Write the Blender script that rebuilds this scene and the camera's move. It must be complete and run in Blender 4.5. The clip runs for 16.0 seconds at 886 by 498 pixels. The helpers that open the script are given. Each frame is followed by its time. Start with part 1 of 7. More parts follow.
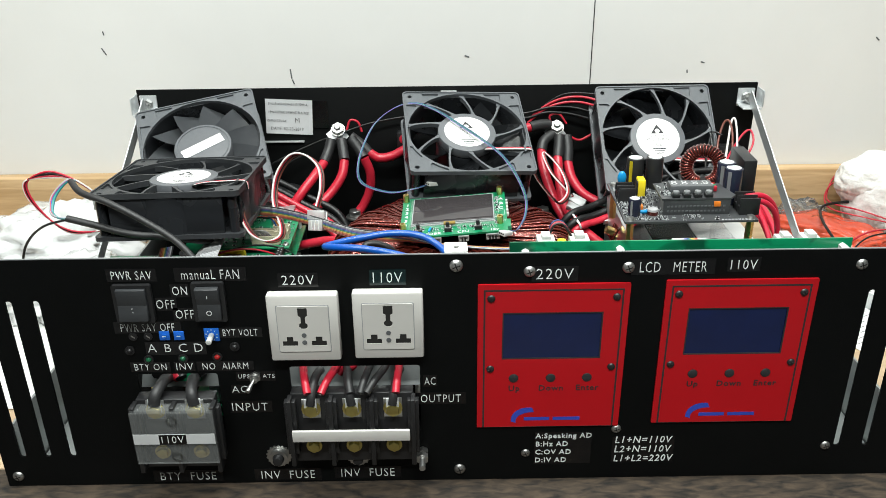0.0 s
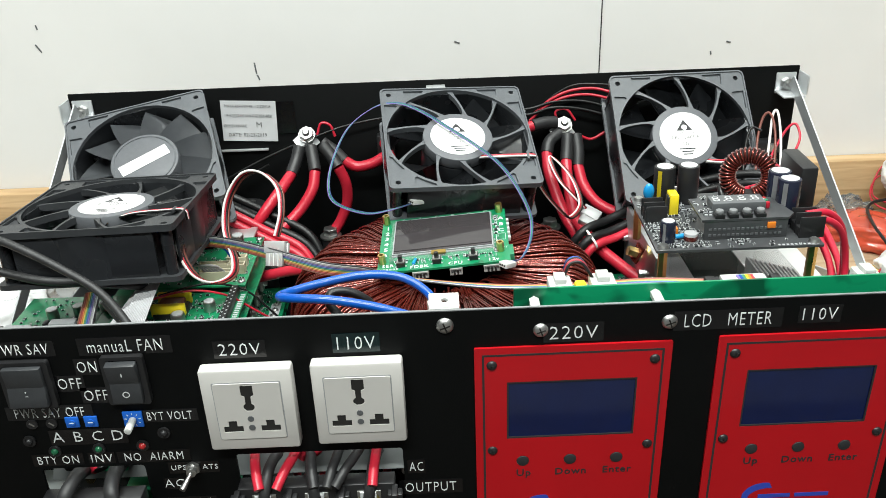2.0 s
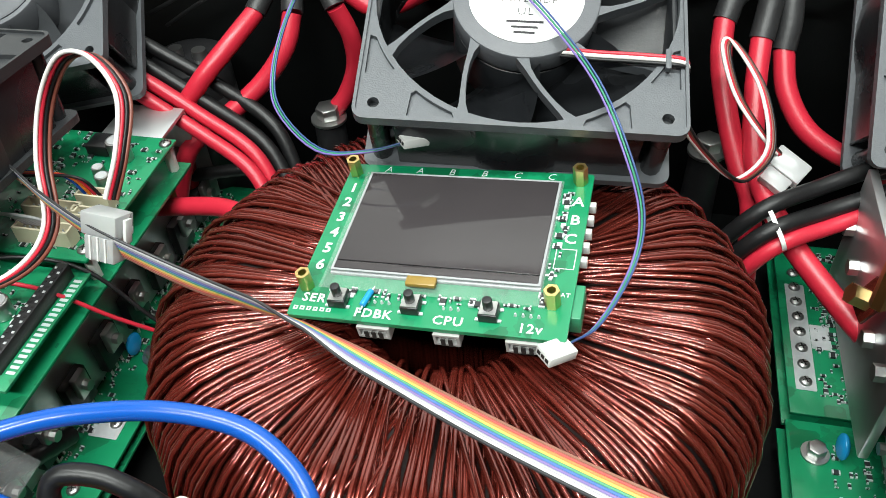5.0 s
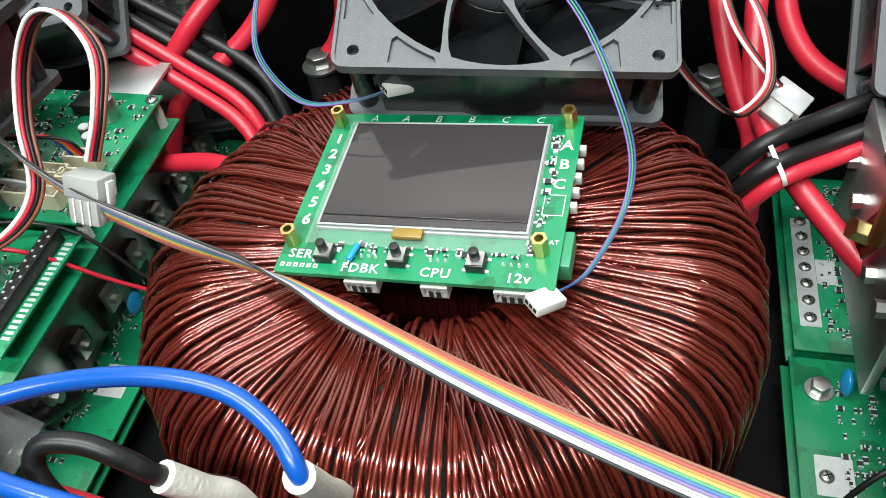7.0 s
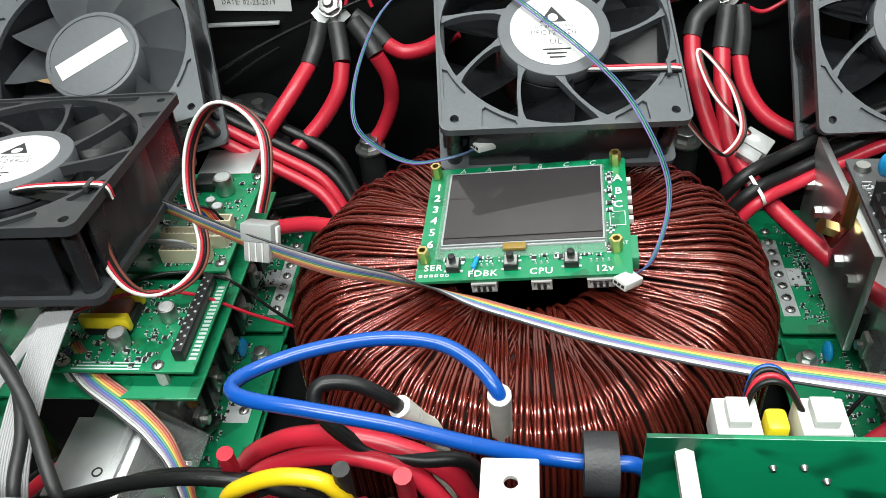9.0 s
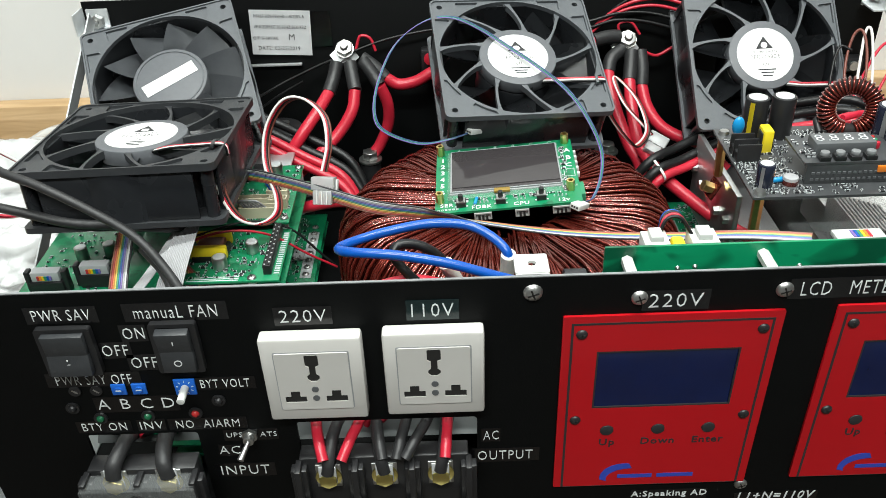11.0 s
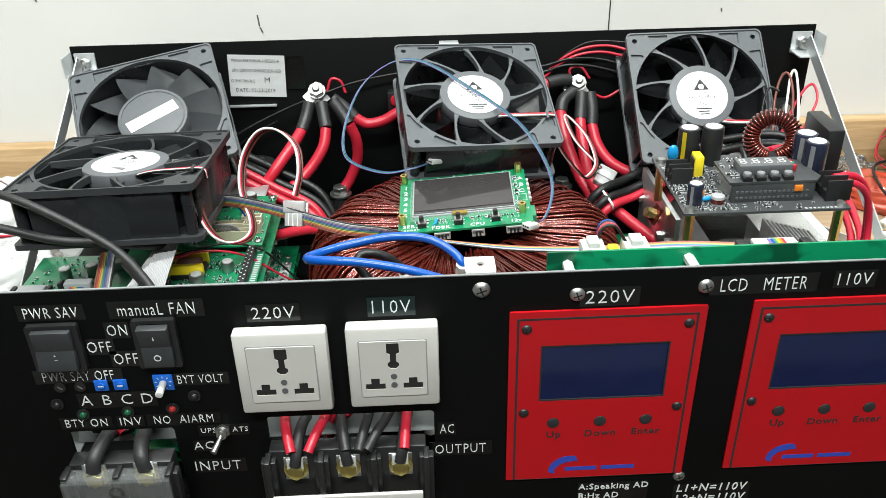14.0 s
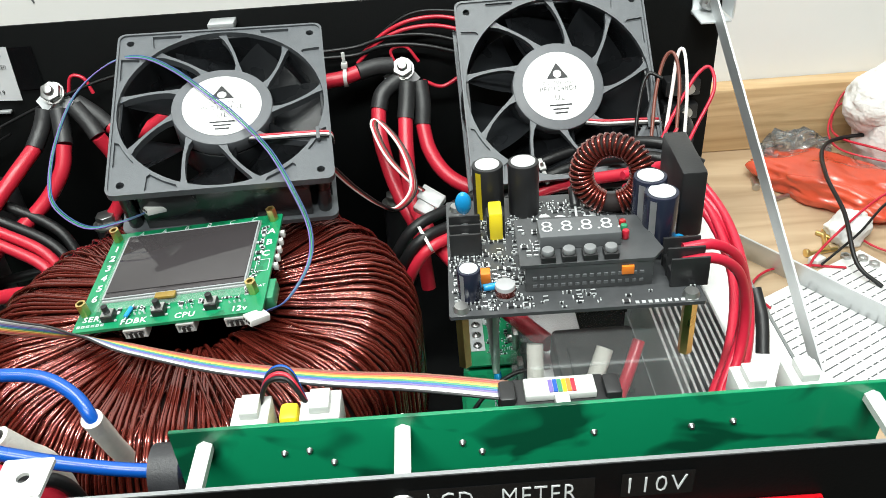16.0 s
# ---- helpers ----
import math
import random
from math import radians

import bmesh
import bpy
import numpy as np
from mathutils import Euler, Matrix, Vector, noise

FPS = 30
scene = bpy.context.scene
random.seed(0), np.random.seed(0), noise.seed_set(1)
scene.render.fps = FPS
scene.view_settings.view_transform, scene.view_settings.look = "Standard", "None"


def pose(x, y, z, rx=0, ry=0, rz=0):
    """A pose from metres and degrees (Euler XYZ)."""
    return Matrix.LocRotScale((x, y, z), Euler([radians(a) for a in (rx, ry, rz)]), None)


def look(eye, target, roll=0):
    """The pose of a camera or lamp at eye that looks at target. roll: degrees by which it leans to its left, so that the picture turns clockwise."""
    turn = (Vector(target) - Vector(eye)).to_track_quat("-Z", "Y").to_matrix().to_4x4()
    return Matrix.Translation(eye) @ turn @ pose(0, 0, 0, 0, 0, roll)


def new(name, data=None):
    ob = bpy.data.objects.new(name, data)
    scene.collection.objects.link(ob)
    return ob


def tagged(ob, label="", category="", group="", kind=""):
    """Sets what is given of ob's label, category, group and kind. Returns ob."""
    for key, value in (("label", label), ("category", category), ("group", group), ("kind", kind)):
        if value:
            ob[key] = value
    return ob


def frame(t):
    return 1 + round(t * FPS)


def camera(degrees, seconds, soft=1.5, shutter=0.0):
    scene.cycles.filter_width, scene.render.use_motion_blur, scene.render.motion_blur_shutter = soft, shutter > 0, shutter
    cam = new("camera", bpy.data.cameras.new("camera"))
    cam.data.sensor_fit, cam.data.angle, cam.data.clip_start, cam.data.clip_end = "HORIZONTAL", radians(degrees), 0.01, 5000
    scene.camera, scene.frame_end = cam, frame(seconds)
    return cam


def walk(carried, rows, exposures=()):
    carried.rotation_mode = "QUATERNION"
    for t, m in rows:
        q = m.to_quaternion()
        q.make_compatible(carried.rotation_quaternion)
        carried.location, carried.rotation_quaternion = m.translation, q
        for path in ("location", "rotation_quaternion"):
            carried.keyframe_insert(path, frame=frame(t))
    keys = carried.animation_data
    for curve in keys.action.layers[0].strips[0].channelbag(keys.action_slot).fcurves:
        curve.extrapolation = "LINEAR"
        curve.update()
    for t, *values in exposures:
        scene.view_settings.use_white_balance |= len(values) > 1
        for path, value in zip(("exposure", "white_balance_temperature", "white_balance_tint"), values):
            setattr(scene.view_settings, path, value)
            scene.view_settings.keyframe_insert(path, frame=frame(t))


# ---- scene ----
cam = camera(56.3, 16.0, soft=0.7)
ROWS = [
    (0.0, (-0.0110, -0.4941, 0.4235), (-0.0067, 0.4120, 0.0004), -0.66),
    (0.5, (-0.0223, -0.4980, 0.4249), (-0.0168, 0.4097, 0.0054), -0.48),
    (1.0, (-0.0212, -0.4892, 0.4227), (-0.0142, 0.4197, 0.0057), -0.83),
    (1.5, (-0.0237, -0.4506, 0.4110), (-0.0147, 0.4579, -0.0067), -1.79),
    (2.0, (-0.0006, -0.3607, 0.4028), (0.0024, 0.5352, -0.0413), -2.25),
    (2.5, (0.0381, -0.2562, 0.3968), (0.0197, 0.6070, -0.1077), -2.86),
    (3.0, (0.0532, -0.1753, 0.3830), (-0.0237, 0.6530, -0.1719), -4.49),
    (3.5, (0.0631, -0.1175, 0.3651), (-0.0921, 0.6677, -0.2344), -4.93),
    (4.0, (0.0572, -0.0707, 0.3514), (-0.1205, 0.6835, -0.2807), -3.68),
    (6.5, (0.0526, -0.0097, 0.3339), (-0.1394, 0.6367, -0.4046), -5.38),
    (7.0, (0.0625, -0.0150, 0.3355), (-0.1371, 0.6307, -0.4015), -7.68),
    (7.5, (0.0651, -0.0263, 0.3390), (-0.1403, 0.6241, -0.3923), -8.90),
    (8.0, (0.0530, -0.0495, 0.3532), (-0.1132, 0.6481, -0.3437), -6.90),
    (8.5, (0.0288, -0.0806, 0.3687), (-0.0915, 0.6606, -0.2918), -5.57),
    (9.0, (0.0076, -0.1146, 0.3800), (-0.1052, 0.6345, -0.2727), -6.01),
    (9.5, (-0.0086, -0.1624, 0.3919), (-0.0593, 0.6208, -0.2278), -3.59),
    (10.0, (-0.0271, -0.2199, 0.4062), (-0.0494, 0.5840, -0.1881), -2.93),
    (12.5, (-0.0413, -0.3389, 0.4084), (-0.0236, 0.5176, -0.1075), -0.86),
    (13.0, (-0.0377, -0.3385, 0.4064), (-0.0157, 0.5231, -0.1007), -0.79),
    (13.5, (-0.0330, -0.3457, 0.4075), (-0.0096, 0.5197, -0.0929), -0.82),
    (14.0, (-0.0294, -0.3529, 0.4054), (-0.0037, 0.5162, -0.0885), -1.28),
    (14.5, (-0.0254, -0.3441, 0.4032), (0.0031, 0.5265, -0.0880), -2.23),
    (15.0, (0.0140, -0.2949, 0.3954), (0.0369, 0.5757, -0.0961), -2.73),
    (15.5, (0.0825, -0.2148, 0.3853), (0.0962, 0.6272, -0.1540), -3.25),
    (16.0, (0.1322, -0.1611, 0.3834), (0.1337, 0.6569, -0.1918), -4.07),
]
walk(cam, [(t, look(eye, target, roll)) for t, eye, target, roll in ROWS],
     exposures=[(0.0, -0.04), (2.0, 0.0), (3.4, 0.12), (4.0, 0.03), (6.5, 0.12), (7.5, 0.12), (9.2, -0.16), (10.2, -0.16), (12.5, 0.04), (13.5, 0.05), (14.5, 0.09), (16.0, 0.04)])

# ---- world and light ----
world = bpy.data.worlds.new("world")
scene.world = world
world.use_nodes = True
world.node_tree.nodes["Background"].inputs[0].default_value = (0.9, 0.95, 1.0, 1)
world.node_tree.nodes["Background"].inputs[1].default_value = 0.05


def area_lamp(name, place, target, sx, sy, watts, colour=(1, 1, 1)):
    d = bpy.data.lights.new(name, "AREA")
    d.shape, d.size, d.size_y, d.energy, d.color = "RECTANGLE", sx, sy, watts, colour
    ob = new(name, d)
    ob.matrix_world = look(place, target)
    return ob


LAMP = 31.0
area_lamp("tube_lamp_front", (-0.1, -0.85, 1.48), (-0.1, -0.80, 0), 1.2, 0.10, LAMP * 1.25, (0.945, 1.0, 0.96))
area_lamp("tube_lamp_back", (0.0, 0.0, 1.48), (0.0, 0.0, 0), 1.2, 0.10, LAMP * 0.9, (0.945, 1.0, 0.96))


# ---- materials ----
def mat(name, colour, rough=0.5, metal=0.0, var=0.12, scale=60.0, bump=0.0, bscale=400.0, coat=0.0, emit=0.0, alpha=None,
        trans=0.0, piece=0.0, stain=0.0, spec=0.5, coatrough=0.03):
    """A surface with grain, larger stains, fine relief and, for pieces, a change of tone from piece to piece."""
    m = bpy.data.materials.new(name)
    m.use_nodes = True
    nt = m.node_tree
    b = nt.nodes["Principled BSDF"]
    b.inputs["Roughness"].default_value = rough
    b.inputs["Metallic"].default_value = metal
    b.inputs["Coat Weight"].default_value = coat
    b.inputs["Coat Roughness"].default_value = coatrough
    b.inputs["Specular IOR Level"].default_value = spec
    b.inputs["Transmission Weight"].default_value = trans
    if emit:
        b.inputs["Emission Color"].default_value = (*colour, 1)
        b.inputs["Emission Strength"].default_value = emit
    tc = nt.nodes.new("ShaderNodeTexCoord")
    n1 = nt.nodes.new("ShaderNodeTexNoise")
    n1.inputs["Scale"].default_value, n1.inputs["Detail"].default_value = scale, 6
    n2 = nt.nodes.new("ShaderNodeTexNoise")
    n2.inputs["Scale"].default_value, n2.inputs["Detail"].default_value = scale / 9, 3
    for n in (n1, n2):
        nt.links.new(tc.outputs["Object"], n.inputs["Vector"])
    add = nt.nodes.new("ShaderNodeMath")
    add.operation = "ADD"
    nt.links.new(n1.outputs["Fac"], add.inputs[0])
    nt.links.new(n2.outputs["Fac"], add.inputs[1])
    last = add.outputs[0]
    if piece:
        oi = nt.nodes.new("ShaderNodeObjectInfo")
        ma = nt.nodes.new("ShaderNodeMath")
        ma.operation = "MULTIPLY_ADD"
        ma.inputs[1].default_value = piece
        nt.links.new(oi.outputs["Random"], ma.inputs[0])
        nt.links.new(last, ma.inputs[2])
        last = ma.outputs[0]
    mr = nt.nodes.new("ShaderNodeMapRange")
    mr.inputs["From Min"].default_value, mr.inputs["From Max"].default_value = 0.55, 1.45 + piece
    mr.inputs["To Min"].default_value, mr.inputs["To Max"].default_value = 1 - var - stain, 1 + var
    nt.links.new(last, mr.inputs["Value"])
    mx = nt.nodes.new("ShaderNodeVectorMath")
    mx.operation = "SCALE"
    mx.inputs[0].default_value = colour
    nt.links.new(mr.outputs[0], mx.inputs["Scale"])
    nt.links.new(mx.outputs[0], b.inputs["Base Color"])
    rr = nt.nodes.new("ShaderNodeMapRange")
    rr.inputs["From Min"].default_value, rr.inputs["From Max"].default_value = 0.3, 0.7
    rr.inputs["To Min"].default_value, rr.inputs["To Max"].default_value = max(0.02, rough - 0.06), min(1, rough + 0.08)
    nt.links.new(n2.outputs["Fac"], rr.inputs["Value"])
    nt.links.new(rr.outputs[0], b.inputs["Roughness"])
    if bump:
        n3 = nt.nodes.new("ShaderNodeTexNoise")
        n3.inputs["Scale"].default_value, n3.inputs["Detail"].default_value = bscale, 3
        nt.links.new(tc.outputs["Object"], n3.inputs["Vector"])
        bp = nt.nodes.new("ShaderNodeBump")
        bp.inputs["Strength"].default_value, bp.inputs["Distance"].default_value = bump, 0.0006
        nt.links.new(n3.outputs["Fac"], bp.inputs["Height"])
        nt.links.new(bp.outputs[0], b.inputs["Normal"])
    return m


def wood(name, dark, light, stretch, rough=0.6):
    m = bpy.data.materials.new(name)
    m.use_nodes = True
    nt = m.node_tree
    b = nt.nodes["Principled BSDF"]
    b.inputs["Roughness"].default_value = rough
    tc = nt.nodes.new("ShaderNodeTexCoord")
    mp = nt.nodes.new("ShaderNodeMapping")
    mp.inputs["Scale"].default_value = stretch
    n = nt.nodes.new("ShaderNodeTexNoise")
    n.inputs["Scale"].default_value, n.inputs["Detail"].default_value, n.inputs["Distortion"].default_value = 4, 8, 0.6
    cr = nt.nodes.new("ShaderNodeValToRGB")
    cr.color_ramp.elements[0].color, cr.color_ramp.elements[1].color = (*dark, 1), (*light, 1)
    cr.color_ramp.elements[0].position, cr.color_ramp.elements[1].position = 0.32, 0.66
    bp = nt.nodes.new("ShaderNodeBump")
    bp.inputs["Strength"].default_value, bp.inputs["Distance"].default_value = 0.4, 0.001
    nt.links.new(tc.outputs["Object"], mp.inputs[0])
    nt.links.new(mp.outputs[0], n.inputs["Vector"])
    nt.links.new(n.outputs["Fac"], cr.inputs[0])
    nt.links.new(cr.outputs[0], b.inputs["Base Color"])
    nt.links.new(n.outputs["Fac"], bp.inputs["Height"])
    nt.links.new(bp.outputs[0], b.inputs["Normal"])
    return m


def pcb_mat(name, colour, dark, traces=0.35):
    """Solder mask with straight-edged copper fields under it and fine tracks."""
    m = bpy.data.materials.new(name)
    m.use_nodes = True
    nt = m.node_tree
    b = nt.nodes["Principled BSDF"]
    b.inputs["Roughness"].default_value = 0.32
    b.inputs["Coat Weight"].default_value = 0.3
    tc = nt.nodes.new("ShaderNodeTexCoord")
    v = nt.nodes.new("ShaderNodeTexVoronoi")
    v.distance, v.inputs["Scale"].default_value = "CHEBYCHEV", 90
    v2 = nt.nodes.new("ShaderNodeTexVoronoi")
    v2.distance, v2.inputs["Scale"].default_value = "MANHATTAN", 330
    nt.links.new(tc.outputs["Object"], v.inputs["Vector"])
    nt.links.new(tc.outputs["Object"], v2.inputs["Vector"])
    bw = nt.nodes.new("ShaderNodeRGBToBW")
    nt.links.new(v.outputs["Color"], bw.inputs[0])
    b2 = nt.nodes.new("ShaderNodeRGBToBW")
    nt.links.new(v2.outputs["Color"], b2.inputs[0])
    ad = nt.nodes.new("ShaderNodeMath")
    ad.operation = "MULTIPLY_ADD"
    ad.inputs[1].default_value = traces
    nt.links.new(b2.outputs[0], ad.inputs[0])
    nt.links.new(bw.outputs[0], ad.inputs[2])
    cr = nt.nodes.new("ShaderNodeValToRGB")
    cr.color_ramp.interpolation = "EASE"
    cr.color_ramp.elements[0].color, cr.color_ramp.elements[1].color = (*dark, 1), (*colour, 1)
    cr.color_ramp.elements[0].position, cr.color_ramp.elements[1].position = 0.35, 0.62
    nt.links.new(ad.outputs[0], cr.inputs[0])
    nt.links.new(cr.outputs[0], b.inputs["Base Color"])
    return m


def blotchy(name, colour, dark):
    """Solder mask; shadows of copper and parts showing through from behind are painted as noise."""
    m = bpy.data.materials.new(name)
    m.use_nodes = True
    nt = m.node_tree
    b = nt.nodes["Principled BSDF"]
    b.inputs["Roughness"].default_value = 0.3
    b.inputs["Coat Weight"].default_value = 0.3
    tc = nt.nodes.new("ShaderNodeTexCoord")
    mp = nt.nodes.new("ShaderNodeMapping")
    mp.inputs["Scale"].default_value = (1.0, 1.0, 1.6)
    n = nt.nodes.new("ShaderNodeTexNoise")
    n.inputs["Scale"].default_value, n.inputs["Detail"].default_value, n.inputs["Distortion"].default_value = 34, 2, 0.7
    cr = nt.nodes.new("ShaderNodeValToRGB")
    cr.color_ramp.elements[0].color, cr.color_ramp.elements[1].color = (*dark, 1), (*colour, 1)
    cr.color_ramp.elements[0].position, cr.color_ramp.elements[1].position = 0.36, 0.48
    nt.links.new(tc.outputs["Object"], mp.inputs[0])
    nt.links.new(mp.outputs[0], n.inputs["Vector"])
    nt.links.new(n.outputs["Fac"], cr.inputs[0])
    nt.links.new(cr.outputs[0], b.inputs["Base Color"])
    return m


M = dict(
    wall=mat("wall_paint", (0.70, 0.695, 0.68), 0.55, var=0.03, scale=14, bump=0.15, bscale=90),
    # unseen walls and ceiling: kept dark so glossy parts reflect a dim room
    dim=mat("darkened_wall_paint", (0.22, 0.22, 0.22), 0.8, var=0.05),
    ceil=mat("darkened_ceiling_paint", (0.34, 0.34, 0.335), 0.8, var=0.03),
    ply=wood("plywood", (0.36, 0.25, 0.15), (0.50, 0.37, 0.24), (1.5, 14, 14)),
    pine=wood("pine_strip", (0.42, 0.27, 0.13), (0.62, 0.43, 0.24), (2, 16, 30)),
    worn=wood("worn_dark_wood", (0.003, 0.0025, 0.002), (0.062, 0.043, 0.028), (16, 48, 48), 0.8),
    floor=mat("concrete", (0.25, 0.24, 0.23), 0.8, var=0.2, scale=8),
    black=mat("black_powder_coat", (0.0020, 0.0024, 0.0025), 0.58, spec=0.14, var=0.25, scale=40, bump=0.12, bscale=900),
    blackedge=mat("grey_sheet_edge", (0.30, 0.31, 0.32), 0.4, 0.6),
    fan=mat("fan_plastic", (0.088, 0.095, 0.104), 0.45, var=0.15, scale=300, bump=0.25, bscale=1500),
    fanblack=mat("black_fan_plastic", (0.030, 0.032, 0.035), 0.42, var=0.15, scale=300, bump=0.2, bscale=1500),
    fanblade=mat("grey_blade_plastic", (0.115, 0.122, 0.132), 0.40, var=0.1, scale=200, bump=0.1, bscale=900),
    fandark=mat("dark_fan_plastic", (0.017, 0.0185, 0.021), 0.28, var=0.12, scale=200, bump=0.1, bscale=900),
    hub=mat("fan_hub_plastic", (0.105, 0.110, 0.120), 0.5, var=0.1, scale=300, bump=0.2, bscale=1500),
    tagpaper=mat("grey_white_label", (0.58, 0.59, 0.60), 0.35, var=0.12, scale=60, coat=0.3),
    white=mat("white_paper", (0.74, 0.74, 0.73), 0.6, var=0.03, scale=200),
    ink=mat("black_ink", (0.02, 0.02, 0.022), 0.6),
    print_=mat("white_print", (0.68, 0.70, 0.70), 0.5, var=0.15, scale=500),
    tape=mat("label_tape", (0.004, 0.004, 0.0045), 0.16, var=0.1),
    tapeteal=mat("teal_black_tape", (0.003, 0.014, 0.015), 0.16, var=0.1),
    sock=mat("ivory_plastic", (0.55, 0.535, 0.51), 0.4, var=0.03, scale=80),
    hole=mat("dark_cavity", (0.012, 0.011, 0.010), 0.7),
    red=mat("red_plate", (0.45, 0.005, 0.010), 0.34, var=0.06, scale=30, coat=0.12, spec=0.3),
    lcd=mat("lcd_glass_blue", (0.0035, 0.010, 0.058), 0.10, var=0.35, scale=40),
    copper=mat("enamelled_copper", (0.165, 0.023, 0.015), 0.20, 0.62, var=0.35, scale=25, piece=0.9, coat=1.0, coatrough=0.05),
    # near-black so that the gaps between copper turns look shaded
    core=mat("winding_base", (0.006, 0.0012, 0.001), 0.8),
    pcb=pcb_mat("green_circuit_board", (0.004, 0.205, 0.085), (0.003, 0.125, 0.050)),
    # the dark tone paints show-through shadow on the backlit board
    pcbback=blotchy("green_board_back", (0.003, 0.20, 0.085), (0.002, 0.060, 0.028)),
    pcbblack=mat("black_circuit_board", (0.050, 0.052, 0.055), 0.34, var=0.3, scale=200, coat=0.2),
    steel=mat("steel", (0.50, 0.50, 0.49), 0.38, 1.0, var=0.15, scale=120),
    zincdull=mat("dull_zinc", (0.36, 0.37, 0.37), 0.45, 1.0, var=0.25, scale=200),
    zinc=mat("zinc_strip", (0.62, 0.64, 0.65), 0.40, 0.65, var=0.15, scale=60),
    alu=mat("brushed_aluminium", (0.66, 0.67, 0.68), 0.42, 1.0, var=0.12, scale=90),
    brass=mat("brass", (0.78, 0.58, 0.24), 0.30, 1.0, var=0.12, scale=200),
    brassbolt=mat("yellow_zinc_bolt", (0.60, 0.52, 0.18), 0.3, 1.0, var=0.15, scale=200),
    redwire=mat("red_cable", (0.45, 0.016, 0.034), 0.34, var=0.1, scale=60, bump=0.15, bscale=500),
    pinkwire=mat("crimson_wire", (0.50, 0.015, 0.04), 0.35, var=0.1, scale=90),
    blackwire=mat("black_cable", (0.007, 0.007, 0.0075), 0.38, spec=0.35, var=0.2, scale=60, bump=0.2, bscale=400),
    shrink=mat("heat_shrink", (0.018, 0.018, 0.019), 0.48, var=0.2, scale=90, bump=0.4, bscale=300),
    greywire=mat("grey_ribbon", (0.34, 0.34, 0.35), 0.45, var=0.1, scale=90),
    bluewire=mat("blue_cable", (0.004, 0.072, 0.36), 0.26, var=0.08, scale=60),
    yellowwire=mat("yellow_cable", (0.75, 0.50, 0.01), 0.35, var=0.06, scale=60),
    whitewire=mat("white_wire", (0.72, 0.69, 0.66), 0.4, var=0.06, scale=90),
    greenwire=mat("green_wire", (0.03, 0.22, 0.11), 0.35, var=0.06),
    tealwire=mat("teal_wire", (0.03, 0.22, 0.24), 0.35, var=0.06),
    brownwire=mat("brown_wire", (0.16, 0.045, 0.03), 0.4, var=0.06),
    slatewire=mat("slate_wire", (0.035, 0.07, 0.20), 0.35, var=0.06),
    purplewire=mat("violet_wire", (0.16, 0.11, 0.36), 0.35, var=0.06),
    orangewire=mat("orange_wire", (0.75, 0.20, 0.02), 0.35, var=0.06),
    sleeve=mat("glass_fibre_sleeve", (0.62, 0.60, 0.55), 0.75, var=0.12, scale=200, bump=0.6, bscale=700),
    connector=mat("grey_white_connector", (0.36, 0.36, 0.35), 0.4, var=0.08, scale=150),
    nylon=mat("natural_nylon", (0.58, 0.59, 0.57), 0.35, var=0.05, scale=150),
    milky=mat("milky_nylon", (0.70, 0.71, 0.71), 0.3, var=0.05, scale=150, trans=0.6),
    cream=mat("cream_connector", (0.60, 0.55, 0.40), 0.45, var=0.05),
    bpl=mat("black_plastic", (0.013, 0.013, 0.014), 0.38, var=0.15, scale=200, bump=0.1, bscale=900),
    yellow=mat("yellow_tape", (0.80, 0.62, 0.02), 0.4, var=0.06),
    blueplas=mat("blue_plastic", (0.01, 0.12, 0.55), 0.4, var=0.06),
    bluecap=mat("blue_capacitor", (0.01, 0.25, 0.55), 0.25, var=0.06),
    greenled=mat("green_lens", (0.01, 0.09, 0.04), 0.2),
    redled=mat("red_lens", (0.35, 0.02, 0.02), 0.2),
    grey=mat("grey_plastic", (0.35, 0.36, 0.37), 0.45, var=0.06),
    greyd=mat("dark_grey_plastic", (0.10, 0.105, 0.11), 0.4, var=0.06),
    palegrey=mat("pale_grey_edge", (0.30, 0.31, 0.32), 0.35),
    solder=mat("solder_tin", (0.66, 0.68, 0.69), 0.36, 0.45, var=0.15, scale=300),
    chip=mat("chip_black", (0.02, 0.021, 0.023), 0.45, var=0.15, scale=300),
    darkblue=mat("navy_sleeve", (0.015, 0.018, 0.035), 0.22, var=0.1),
    screen=mat("dark_display_glass", (0.042, 0.037, 0.039), 0.035, var=0.15, scale=20),
    logo=mat("blue_print", (0.03, 0.06, 0.42), 0.4),
    film=mat("clear_film", (0.8, 0.82, 0.82), 0.12, trans=0.9, var=0.02),
    bubble=mat("bubble_film", (0.86, 0.87, 0.87), 0.18, var=0.06, scale=60, trans=0.35, coat=0.6, bump=0.8, bscale=120),
    cloth=mat("white_cotton", (0.70, 0.69, 0.67), 0.9, var=0.12, scale=120, bump=0.9, bscale=500),
    redbag=mat("red_plastic_film", (0.78, 0.10, 0.045), 0.26, var=0.35, scale=25, coat=0.5, trans=0.35, bump=1.0, bscale=70),
    amber=mat("amber_film", (0.25, 0.16, 0.03), 0.3),
    glow=mat("tube_glow", (1.0, 0.985, 0.96), 0.5, emit=6.0),
    trayzinc=mat("grey_tray_steel", (0.30, 0.32, 0.32), 0.4, 0.5, var=0.25, scale=40),
    capgrey=mat("grey_button_cap", (0.17, 0.175, 0.18), 0.45, var=0.1, scale=200),
    foam=mat("white_foam", (0.66, 0.66, 0.65), 0.7, var=0.08, scale=40, bump=0.4, bscale=120),
